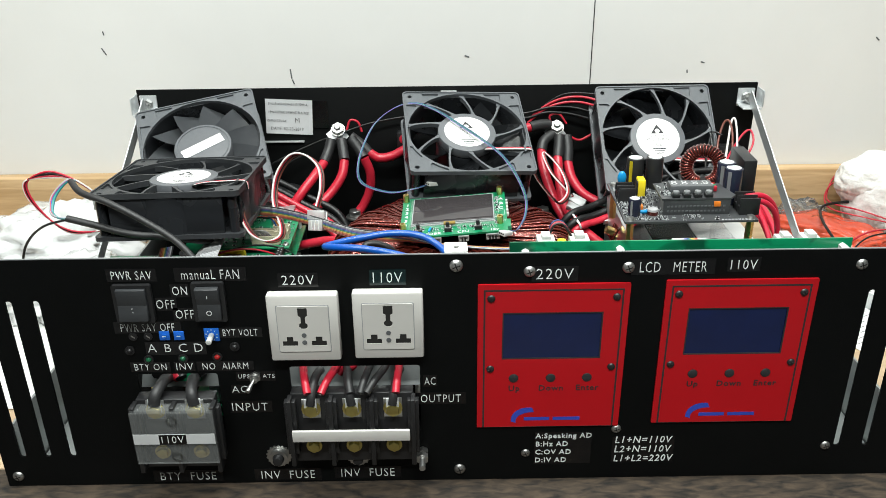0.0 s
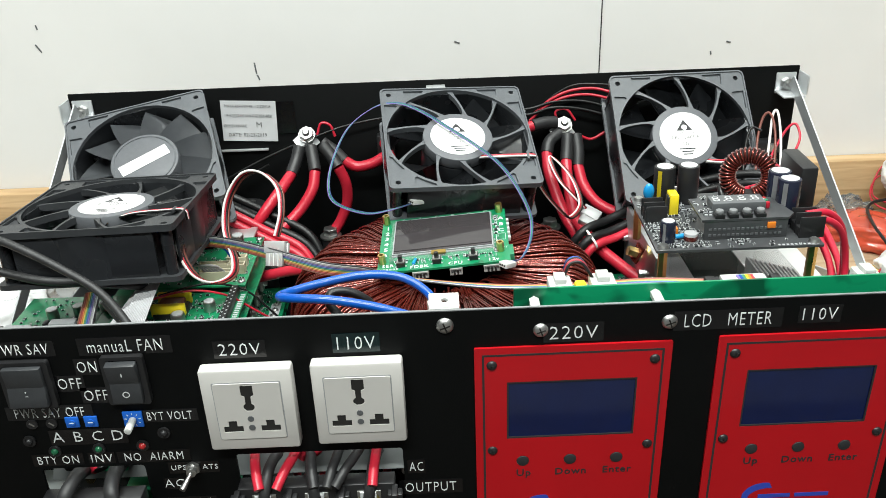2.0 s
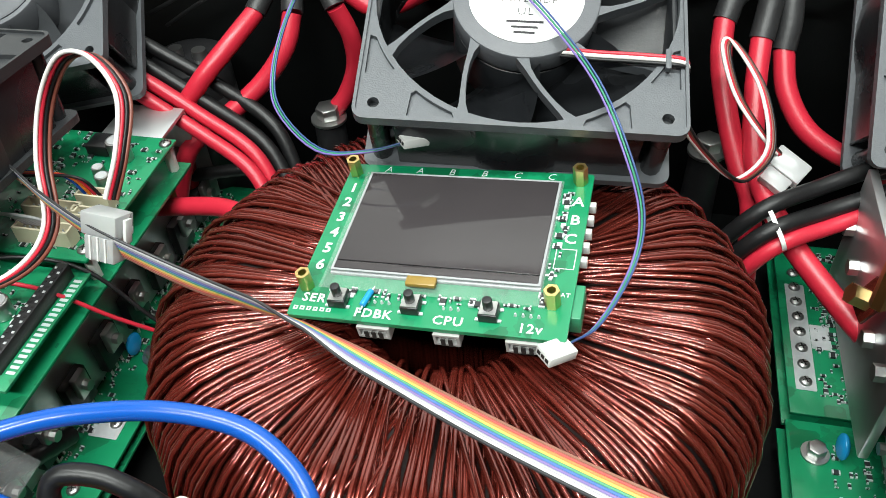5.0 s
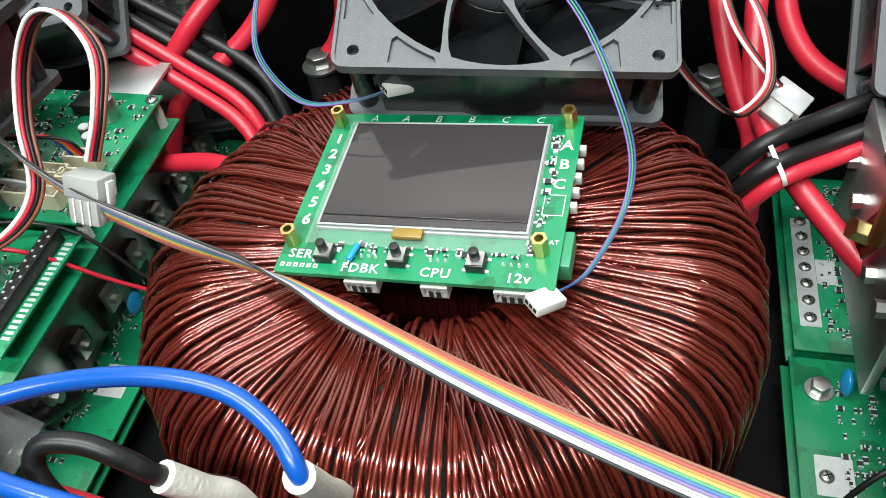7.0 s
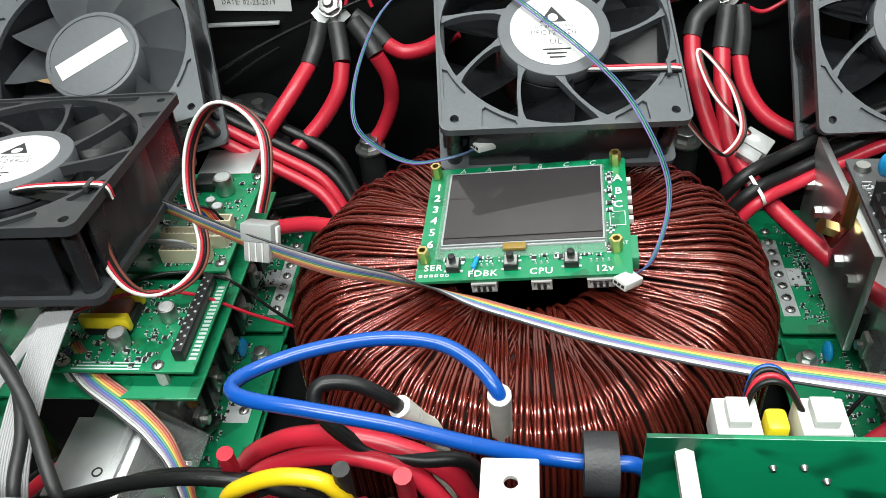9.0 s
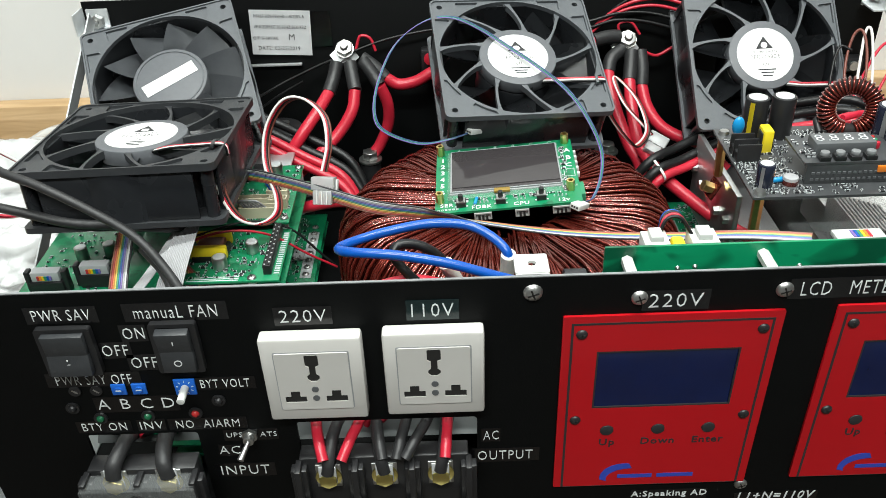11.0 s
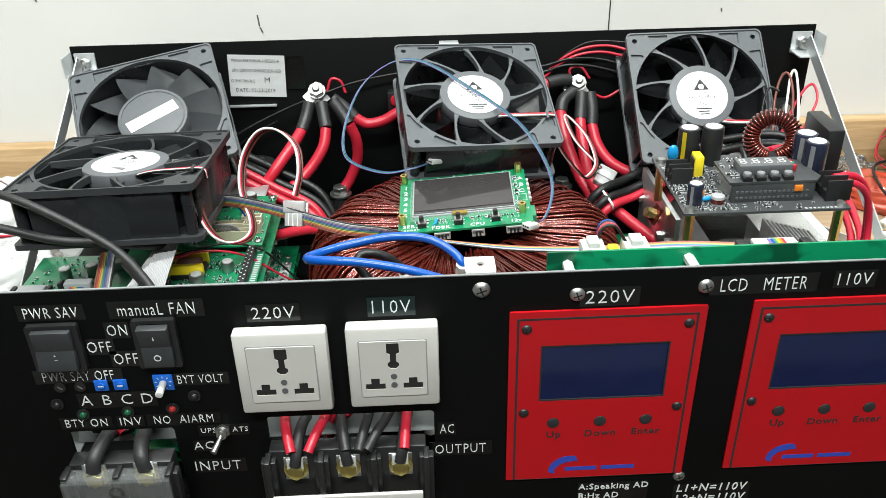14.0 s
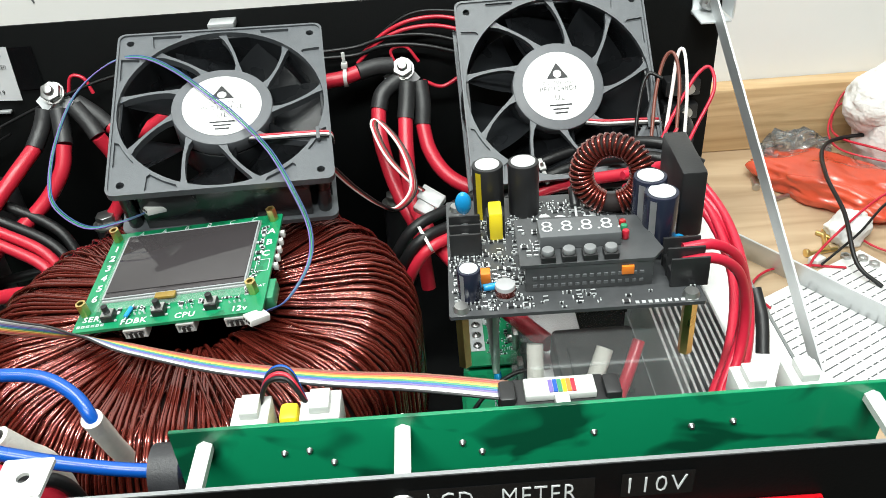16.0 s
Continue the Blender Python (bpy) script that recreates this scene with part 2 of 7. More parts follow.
    ferrite=mat("ferrite", (0.025, 0.025, 0.028), 0.5, var=0.2, scale=300, bump=0.3, bscale=900),
)


def clear_plastic():
    m = bpy.data.materials.new("clear_acrylic")
    m.use_nodes = True
    nt = m.node_tree
    b = nt.nodes["Principled BSDF"]
    b.inputs["Base Color"].default_value = (0.93, 0.95, 0.95, 1)
    b.inputs["Roughness"].default_value = 0.04
    b.inputs["IOR"].default_value = 1.2
    b.inputs["Transmission Weight"].default_value = 1.0
    return m


M["clear"] = clear_plastic()
M["hazy"] = mat("hazy_clear_plastic", (0.62, 0.65, 0.65), 0.16, var=0.15, scale=120, coat=0.6)
M["hazy"].node_tree.nodes["Principled BSDF"].inputs["Alpha"].default_value = 0.08
for nm_, c_ in (("brown", (0.24, 0.11, 0.075)), ("red", (0.42, 0.085, 0.075)), ("orange", (0.58, 0.21, 0.075)), ("yellow", (0.62, 0.47, 0.11)), ("green", (0.09, 0.30, 0.17)), ("blue", (0.07, 0.16, 0.40)),
                ("violet", (0.20, 0.15, 0.34)), ("grey", (0.36, 0.36, 0.38)), ("white", (0.66, 0.66, 0.66)), ("dark", (0.03, 0.03, 0.032))):
    M["rib_" + nm_] = mat("ribbon_" + nm_, c_, 0.4, var=0.08, scale=90)


# ---- mesh tools ----
ROUND = {'tube', 'sleeve', 'cable', 'lead', 'strand', 'turn', 'winding', 'lower_winding', 'lug_sleeve', 'blue_cable', 'black_cable', 'cable_sleeve', 'power_cable', 'supply_cable', 'battery_cable', 'output_cable',
         'thin_wire', 'signal_wire', 'fan_lead', 'jumper_wire', 'output_wire', 'inner_lead', 'short_wire', 'cable_boot', 'wire_sleeve', 'coil_core', 'control_cable', 'grey_lead', 'bench_wire', 'coil_spring'}

SOFT = {'bubble_wrap', 'film_bag', 'palm', 'cuff', 'finger', 'paper_scrap'}


def finish(bm, name, material, smooth=True):
    me = bpy.data.meshes.new(name)
    bm.normal_update()
    bm.to_mesh(me)
    bm.free()
    for mm in (material if isinstance(material, (list, tuple)) else [material]):
        me.materials.append(M[mm] if isinstance(mm, str) else mm)
    if smooth:
        me.shade_smooth()
        me.set_sharp_from_angle(angle=radians(179 if name in SOFT else 62 if name in ROUND else 40))
    return me


def part(name, bm, material, parent, label="", smooth=True):
    ob = new(name, finish(bm, name, material, smooth))
    ob.parent = parent
    if label:
        tagged(ob, label)
    return ob


def thing(name, m, label, category, group="", kind=""):
    ob = new(name)
    ob.empty_display_size = 0.02
    ob.matrix_world = m if isinstance(m, Matrix) else Matrix.Translation(m)
    return tagged(ob, label, category, group, kind)


def single(name, bm, material, label, category, group="", kind="", m=None):
    ob = new(name, finish(bm, name, material))
    if m is not None:
        ob.matrix_world = m
    return tagged(ob, label, category, group, kind)


def box(bm, x0, x1, y0, y1, z0, z1, bevel=0.0, mi=0, m=None):
    c = bmesh.ops.create_cube(bm, size=1)["verts"]
    for v in c:
        v.co = Vector((x0 + (v.co.x + 0.5) * (x1 - x0), y0 + (v.co.y + 0.5) * (y1 - y0), z0 + (v.co.z + 0.5) * (z1 - z0)))
        if m is not None:
            v.co = m @ v.co
    faces = {f for v in c for f in v.link_faces}
    for f in faces:
        f.material_index = mi
    if bevel:
        edges = list({e for v in c for e in v.link_edges})
        r = bmesh.ops.bevel(bm, geom=edges, offset=bevel, segments=2, affect="EDGES", profile=0.5)
        for f in r["faces"]:
            f.material_index = mi
    return bm


def cyl(bm, p, q, r, r2=None, seg=20, cap=True, bevel=0.0, mi=0):
    p, q = Vector(p), Vector(q)
    d = q - p
    turn = d.to_track_quat("Z", "Y").to_matrix().to_4x4()
    m = Matrix.Translation((p + q) / 2) @ turn
    c = bmesh.ops.create_cone(bm, cap_ends=cap, segments=seg, radius1=r, radius2=r if r2 is None else r2, depth=d.length, matrix=m)["verts"]
    fs = {f for v in c for f in v.link_faces}
    for f in fs:
        f.material_index = mi
    if bevel:
        es = [e for e in {e for v in c for e in v.link_edges} if any(len(f.verts) > 4 for f in e.link_faces)]
        bmesh.ops.bevel(bm, geom=es, offset=bevel, segments=2, affect="EDGES", profile=0.5)
    return bm


def smooth_path(pts, n=6):
    """A soft curve through the points."""
    P = [Vector(p) for p in pts]
    if len(P) < 3:
        return P
    P = [2 * P[0] - P[1]] + P + [2 * P[-1] - P[-2]]
    out = []
    for i in range(1, len(P) - 2):
        for k in range(n):
            t = k / n
            a, b, c, d = P[i - 1], P[i], P[i + 1], P[i + 2]
            out.append(0.5 * (2 * b + (c - a) * t + (2 * a - 5 * b + 4 * c - d) * t * t + (3 * b - a - 3 * c + d) * t ** 3))
    return out + [P[-2]]


def sweep(bm, path, r, seg=8, closed=False, mi=0, caps=True, flat=1.0):
    """A round section carried along a path; r may be a list."""
    n = len(path)
    up, rings = None, []
    for i, p in enumerate(path):
        a, b = path[(i - 1) % n if closed else max(i - 1, 0)], path[(i + 1) % n if closed else min(i + 1, n - 1)]
        t = (b - a).normalized()
        if up is None:
            up = t.orthogonal().normalized()
        up = (up - t * up.dot(t)).normalized()
        s = t.cross(up)
        rr = r[i] if isinstance(r, (list, tuple)) else r
        rings.append([bm.verts.new(p + (up * math.cos(2 * math.pi * k / seg) * flat + s * math.sin(2 * math.pi * k / seg)) * rr) for k in range(seg)])
    for i in range(n if closed else n - 1):
        A, B = rings[i], rings[(i + 1) % n]
        for k in range(seg):
            f = bm.faces.new((A[k], A[(k + 1) % seg], B[(k + 1) % seg], B[k]))
            f.material_index = mi
    if caps and not closed:
        for ring in (rings[0][::-1], rings[-1]):
            f = bm.faces.new(ring)
            f.material_index = mi
    return bm


def tube(name, pts, r, material, label="", category="cable", parent=None, n=6, seg=8, group=""):
    bm = sweep(bmesh.new(), smooth_path(pts, n), r, seg)
    bmesh.ops.recalc_face_normals(bm, faces=bm.faces)
    if parent is not None:
        return part(name, bm, material, parent, label)
    return single(name, bm, material, label, category, group)


def circle(cx, cy, r, n=20):
    return [(cx + r * math.cos(2 * math.pi * k / n), cy + r * math.sin(2 * math.pi * k / n)) for k in range(n)]


def rect(x0, x1, y0, y1, r=0.0, n=4):
    if not r:
        return [(x0, y0), (x1, y0), (x1, y1), (x0, y1)]
    out = []
    for cx, cy, a in ((x1 - r, y0 + r, -90), (x1 - r, y1 - r, 0), (x0 + r, y1 - r, 90), (x0 + r, y0 + r, 180)):
        for k in range(n + 1):
            w = radians(a + 90 * k / n)
            out.append((cx + r * math.cos(w), cy + r * math.sin(w)))
    return out


def sheet(bm, loops, z0, z1, mi=0, side_mi=None):
    """A plate between z0 and z1: the first loop is its outline, the others are holes through it."""
    flat = bmesh.new()
    for loop in loops:
        vs = [flat.verts.new((x, y, 0)) for x, y in loop]
        for k in range(len(vs)):
            flat.edges.new((vs[k], vs[(k + 1) % len(vs)]))
    bmesh.ops.triangle_fill(flat, use_beauty=True, edges=flat.edges[:])
    flat.verts.ensure_lookup_table()
    flat.verts.index_update()
    lo = [bm.verts.new((v.co.x, v.co.y, z0)) for v in flat.verts]
    hi = [bm.verts.new((v.co.x, v.co.y, z1)) for v in flat.verts]
    for f in flat.faces:
        idx = [v.index for v in f.verts]
        if f.normal.z < 0 or f.calc_center_median() is None:
            idx = idx[::-1]
        a = bm.faces.new([hi[i] for i in idx])
        b = bm.faces.new([lo[i] for i in idx[::-1]])
        a.material_index = b.material_index = mi
    base = 0
    for loop in loops:
        n = len(loop)
        for k in range(n):
            i, j = base + k, base + (k + 1) % n
            f = bm.faces.new((lo[i], lo[j], hi[j], hi[i]))
            f.material_index = mi if side_mi is None else side_mi
        base += n
    flat.free()
    bmesh.ops.recalc_face_normals(bm, faces=bm.faces)
    return bm


def stand(bm):
    """Turns a plate drawn flat so that it stands facing the viewer's side."""
    bmesh.ops.transform(bm, matrix=pose(0, 0, 0, 90), verts=bm.verts)
    return bm


def lettering(body, size, m, material, parent, name="lettering", align="CENTER", depth=0.00012, shear=0.0, wide=1.0, fit=None, bold=-0.012):
    cu = bpy.data.curves.new(name, "FONT")
    cu.body, cu.size, cu.align_x, cu.align_y, cu.extrude, cu.shear = body, size, align, "CENTER", depth, shear
    cu.resolution_u = 2
    cu.space_character = 1.13
    cu.offset = bold * size
    tmp = new("tmp_text", cu)
    dg = bpy.context.evaluated_depsgraph_get()
    me = bpy.data.meshes.new_from_object(tmp.evaluated_get(dg))
    bpy.data.objects.remove(tmp)
    bpy.data.curves.remove(cu)
    me.materials.clear()
    me.materials.append(M[material])
    if fit:
        xs, ys = [v.co.x for v in me.vertices], [v.co.y for v in me.vertices]
        cx, cy = (max(xs) + min(xs)) / 2, (max(ys) + min(ys)) / 2
        me.transform(Matrix.Diagonal((fit[0] / (max(xs) - min(xs)), fit[1] / (max(ys) - min(ys)), 1, 1)) @ Matrix.Translation((-cx, -cy, 0)))
    else:
        me.transform(Matrix.Diagonal((wide, 1, 1, 1)))
    ob = new(name, me)
    ob.parent = parent
    ob.matrix_local = m
    return ob


def frame_from(c, u, v):
    """A pose at c whose x runs along u and whose y runs along v as nearly as it can."""
    u = Vector(u).normalized()
    n = u.cross(Vector(v)).normalized()
    v = n.cross(u)
    m = Matrix((u, v, n)).transposed().to_4x4()
    m.translation = Vector(c)
    return m


# ---- room ----
WALL_Y = 0.53
b = box(bmesh.new(), -2.2, 2.2, WALL_Y, WALL_Y + 0.1, -0.75, 1.55)
tagged(single("wall_north", b, "wall", "white painted panel wall behind the bench", "wall", kind="structure"))
# unseen walls and ceiling added; their dark colour holds reflections and bounce down
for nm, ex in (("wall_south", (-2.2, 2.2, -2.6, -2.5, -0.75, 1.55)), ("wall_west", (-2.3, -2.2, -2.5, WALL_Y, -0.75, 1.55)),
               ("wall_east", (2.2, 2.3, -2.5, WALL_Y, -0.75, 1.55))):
    single(nm, box(bmesh.new(), *ex), "dim", "unseen wall added to close the room, darkened to dim reflections", "wall", kind="structure")
single("ceiling", box(bmesh.new(), -2.3, 2.3, -2.6, WALL_Y + 0.1, 1.55, 1.65), "ceil", "unseen ceiling added to close the room, greyed to dim reflections", "ceiling", kind="structure")
single("floor", box(bmesh.new(), -2.3, 2.3, -2.6, WALL_Y + 0.1, -0.85, -0.75), "floor", "grey concrete floor", "floor", kind="structure")
b = box(bmesh.new(), 0.1791, 0.1801, WALL_Y - 0.0012, WALL_Y, -0.0, 1.55)
single("trim", b, "shrink", "narrow dark joint between two wall panels", "trim", kind="structure")
b = box(bmesh.new(), -2.2, 2.2, WALL_Y - 0.022, WALL_Y - 0.001, 0.0, 0.062, 0.002)
single("baseboard", b, "pine", "pale pine strip along the foot of the wall", "baseboard", kind="structure")

for y in (-0.85, 0.0):
    fx = thing("ceiling_light", (0 if y > -0.5 else -0.1, y, 1.5), "white fluorescent tube light under the ceiling", "ceiling light", "ceiling tube lights")
    part("housing", box(bmesh.new(), -0.64, 0.64, -0.06, 0.06, 0.0, 0.05, 0.004), "white", fx)
    part("tube", cyl(bmesh.new(), (-0.6, 0.075, 0.0), (0.6, 0.075, 0.0), 0.013), "glow", fx, "lit fluorescent tube")

# ---- workbench ----
bench = thing("workbench", (0, 0, 0), "plywood workbench with a worn dark front edge board", "workbench")
part("bench_top", box(bmesh.new(), -1.5, 1.5, 0.0205, WALL_Y - 0.001, -0.03, 0.0, 0.001), "ply", bench)
part("front_board", box(bmesh.new(), -1.5, 1.5, -0.16, 0.0200, -0.032, 0.0, 0.0015), "worn", bench, "worn dark brown front board")
for x in (-1.4, 1.4):
    for y in (-0.1, 0.4):
        part("leg", box(bmesh.new(), x - 0.03, x + 0.03, y - 0.03, y + 0.03, -0.75, -0.033, 0.003), "ply", bench)

# ---- inverter case ----
TOP = 0.1885
case = thing("inverter_case", (0, 0, 0), "open black sheet-metal inverter case on the workbench", "case")
PW = 0.338
holes = []
for x in (-0.3215, -0.303, -0.2845, 0.2825, 0.3035, 0.3245):
    holes.append(rect(x - 0.0024, x + 0.0024, 0.027, 0.158, 0.0023, 5))
holes.append(rect(-0.226, -0.169, 0.045, 0.0985, 0.002))
holes.append(rect(-0.118, -0.026, 0.045, 0.103, 0.002))
b = stand(sheet(bmesh.new(), [rect(-PW, PW, 0.0, TOP, 0.0005, 1)] + holes, 0.0, 0.0018, 0))
bmesh.ops.translate(b, verts=b.verts, vec=(0, 0.0018, 0))
part("front_panel", b, "black", case, "matt black front panel with side slots")
b = box(bmesh.new(), -PW, PW, 0.0002, 0.0016, TOP + 0.0001, TOP + 0.0006)
part("panel_edge", b, "blackedge", case, "bare metal edge of the panel")
for s in (-1, 1):
    part("tray_flange", box(bmesh.new(), s * 0.297 - 0.026, s * 0.297 + 0.026, 0.0030, 0.110, 0.0032, 0.0046, 0.0003), "trayzinc", case, "grey steel tray flange")
part("base_tray", box(bmesh.new(), -0.325, 0.325, 0.002, 0.374, 0.0, 0.003), "black", case)
RT = 0.2085
b = box(bmesh.new(), -0.330, 0.330, 0.374, 0.376, 0.0, RT, 0.0004)
box(b, -0.330, 0.330, 0.3762, 0.3800, RT - 0.0060, RT - 0.0040)
part("rear_panel", b, "black", case, "black rear panel")
for s in (-1, 1):
    b = box(bmesh.new(), s * 0.325 - 0.001, s * 0.325 + 0.001, 0.003, 0.373, 0.003, 0.055, 0.0004)
    part("side_wall", b, "trayzinc", case, "low grey steel side wall")


def screw(p, n, r, parent, material="steel", name="screw"):
    """A pan-head screw with a cross slot."""
    bm = bmesh.new()
    bmesh.ops.create_uvsphere(bm, u_segments=16, v_segments=10, radius=r)
    bmesh.ops.bisect_plane(bm, geom=bm.verts[:] + bm.edges[:] + bm.faces[:], plane_co=(0, 0, 0), plane_no=(0, 0, -1), clear_outer=True)
    bmesh.ops.scale(bm, verts=bm.verts, vec=(1, 1, 0.55))
    q = Vector(n).to_track_quat("Z", "Y").to_matrix().to_4x4()
    for a in (20, 110):
        box(bm, -r * 0.6, r * 0.6, -r * 0.09, r * 0.09, r * 0.48, r * 0.562, m=pose(0, 0, 0, 0, 0, a), mi=1)
    bmesh.ops.transform(bm, matrix=Matrix.Translation(p) @ q, verts=bm.verts)
    return part(name, bm, [material, "hole"], parent)


FRONT = (0, -1, 0)
for x, z, r in ((0.0, 0.1805, 0.0046), (0.049, 0.1755, 0.0040), (0.115, 0.1775, 0.0042), (0.271, 0.1775, 0.0040), (-0.329, 0.0035 + 0.006, 0.0042),
                (0.274, 0.0275, 0.0036), (0.002, 0.0105, 0.0044), (0.051, 0.0245, 0.0034), (0.117, 0.0455, 0.0036)):
    screw((x, -0.0002, z), FRONT, r, case)

# long zinc strips that tie the rear corners to the front, with their angle brackets
for s in (-1, 1):
    b = bmesh.new()
    a, e = Vector((s * 0.317, 0.357, 0.200)), Vector((s * 0.337, 0.095, 0.010))
    d = (e - a).normalized()
    side = d.cross(Vector((1, 0, 0))).normalized()
    vs = []
    for p in (a, e):
        for w in (-0.006, 0.006):
            for t in (-0.0006, 0.0006):
                vs.append(b.verts.new(p + side * w + Vector((t, 0, 0))))
    bmesh.ops.convex_hull(b, input=vs)
    part("tie_strip", b, "zinc", case, "flat zinc tie strip")
    b = box(bmesh.new(), s * 0.318 - 0.009, s * 0.318 + 0.009, 0.3715, 0.3735, 0.184, 0.203, 0.0006)
    box(b, s * 0.318 - 0.010, s * 0.318 + 0.010, 0.348, 0.3715, 0.186, 0.1875, 0.0005)
    box(b, s * 0.329 - 0.0008, s * 0.329 + 0.0008, 0.350, 0.3712, 0.1876, 0.205, 0.0005)
    part("corner_bracket", b, "zinc", case, "bent zinc corner bracket")
    b = cyl(bmesh.new(), (s * 0.318, 0.371, 0.194), (s * 0.318, 0.365, 0.194), 0.0055, seg=6)
    cyl(b, (s * 0.318, 0.365, 0.194), (s * 0.318, 0.362, 0.194), 0.0028, seg=10)
    part("nut", b, "steel", case)
b = box(bmesh.new(), -0.0075, 0.0095, 0.361, 0.373, 0.2, 0.2045, 0.0006)
part("clip_nut", b, "zinc", case, "small zinc clip on the rear edge")

# white plastic block with a screw hole behind the top edge of the front panel
b = stand(sheet(bmesh.new(), [rect(-0.0078, 0.0078, 0.0, 0.0180, 0.0008)], 0, 0.0009))
bmesh.ops.translate(b, verts=b.verts, vec=(0, 0.0029, 0.1712))
sheet(b, [rect(-0.0078, 0.0078, 0.0028, 0.0175, 0.0008), circle(0.0003, 0.0101, 0.0020, 16)], 0.1882, 0.1896)
part("angle_tab", b, "nylon", case, "white angle tab with a hole")


# ---- labels on the panel ----
def tape_label(body, x, z, size, w, h, material="tape", shear=0.0, wide=1.0, align="CENTER"):
    """A strip of label tape with white printing."""
    t = thing("panel_label", (x, 0, z), "glossy black label tape printed white", "label", "panel labels")
    part("tape", box(bmesh.new(), -w / 2, w / 2, -0.0003, -0.0001, -h / 2, h / 2), material, t)
    lettering(body, size, pose(0, -0.0004, 0, 90), "print_", t, shear=shear, fit=(w * 0.80, h * 0.66))
    return t


for body, x, z, size, w, h, wide in (
        ("PWR SAV", -0.2165, 0.1765, 0.0088, 0.0335, 0.0095, 0.88), ("manuaL FAN", -0.164, 0.1765, 0.0085, 0.048, 0.0105, 0.93), ("ON", -0.1860, 0.1645, 0.0098, 0.0125, 0.010, 0.8),
        ("OFF", -0.1970, 0.1545, 0.0098, 0.0155, 0.010, 0.8), ("OFF", -0.1850, 0.1465, 0.0098, 0.0155, 0.010, 0.8),
        ("PWR SAY OFF", -0.212, 0.1365, 0.0088, 0.046, 0.009, 0.78), ("BYT VOLT", -0.149, 0.1315, 0.0075, 0.030, 0.008, 0.85),
        ("BTY ON", -0.215, 0.1045, 0.0085, 0.028, 0.008, 0.8), ("INV", -0.191, 0.1045, 0.0085, 0.0145, 0.008, 0.8), ("NO  AIARM", -0.1625, 0.1045, 0.0085, 0.040, 0.008, 0.8),
        ("220V", -0.106, 0.1715, 0.0102, 0.027, 0.0105, 0.82), ("INPUT", -0.149, 0.0695, 0.0095, 0.032, 0.010, 0.85),
        ("AC", -0.019, 0.0895, 0.0090, 0.0098, 0.0095, 0.85), ("OUTPUT", -0.0115, 0.0745, 0.0092, 0.036, 0.010, 0.82), ("220V", 0.066, 0.1735, 0.0118, 0.031, 0.0115, 0.85),
        ("LCD   METER", 0.1450, 0.1775, 0.0100, 0.056, 0.0115, 0.8), ("110V", 0.192, 0.1785, 0.0105, 0.022, 0.0105, 0.75),
        ("BTY  FUSE", -0.202, 0.0075, 0.0100, 0.052, 0.011, 0.86), ("INV  FUSE", -0.127, 0.0075, 0.0100, 0.050, 0.011, 0.86), ("INV  FUSE", -0.067, 0.0085, 0.0100, 0.050, 0.011, 0.86)):
    tape_label(body, x, z, size, w, h, wide=wide)
tape_label("110V", -0.046, 0.1725, 0.0102, 0.0245, 0.0115, "tapeteal", wide=0.82)
t = thing("panel_label", (-0.195, 0, 0.1195), "glossy black label tape printed with four large white letters", "label", "panel labels")
part("tape", box(bmesh.new(), -0.021, 0.021, -0.0003, -0.0001, -0.0052, 0.0052), "tape", t)
for i, c in enumerate("ABCD"):
    lettering(c, 0.0098, pose(-0.0165 + 0.0107 * i, -0.0004, 0, 90), "print_", t)
t = thing("panel_label", (-0.142, 0, 0.0955), "small black label printed white beside the toggle switch", "label", "panel labels")
part("tape", box(bmesh.new(), -0.014, 0.014, -0.0003, -0.0001, -0.004, 0.004), "tape", t)
lettering("UPS", 0.0048, pose(-0.0085, -0.0004, 0.0, 90), "print_", t)
lettering("ATS", 0.0048, pose(0.0090, -0.0004, 0.0, 90), "print_", t)
t = thing("panel_label", (-0.1545, 0, 0.0845), "small black label printed white", "label", "panel labels")
part("tape", box(bmesh.new(), -0.006, 0.006, -0.0003, -0.0001, -0.004, 0.004), "tape", t)
lettering("AC", 0.0082, pose(0, -0.0004, 0, 90), "print_", t)
t = thing("panel_label", (0.0775, 0, 0.0285), "square black label with four lines of white print", "label", "panel labels")
part("tape", box(bmesh.new(), -0.020, 0.022, -0.0003, -0.0001, -0.0145, 0.0145), "tape", t)
for i, s in enumerate(("A:Speaking AD", "B:Hz AD", "C:OV AD", "D:IV AD")):
    lettering(s, 0.0062, pose(-0.0195, -0.0004, 0.0112 - 0.0074 * i, 90), "print_", t, align="LEFT", wide=0.98, bold=0.012)
t = thing("panel_label", (0.138, 0, 0.0265), "square black label with three lines of large white print", "label", "panel labels")
part("tape", box(bmesh.new(), -0.023, 0.023, -0.0003, -0.0001, -0.0115, 0.0115), "tape", t)
for i, s in enumerate(("L1+N=110V", "L2+N=110V", "L1+L2=220V")):
    lettering(s, 0.0084, pose(-0.0215, -0.0004, 0.0085 - 0.0085 * i, 90), "print_", t, align="LEFT", shear=0.15, wide=0.9, bold=0.008)


# ---- sockets ----
def socket(x0, x1, z0, z1):
    w, h = x1 - x0, z1 - z0
    s = thing("power_socket", ((x0 + x1) / 2, 0, (z0 + z1) / 2), "ivory universal mains socket set in the black panel", "socket", "mains sockets")
    b = box(bmesh.new(), -w / 2, w / 2, -0.0085, -0.0002, -h / 2, h / 2, 0.0016)
    part("frame", b, "sock", s)
    iw, ih = w * 0.36, h * 0.345
    cuts = []
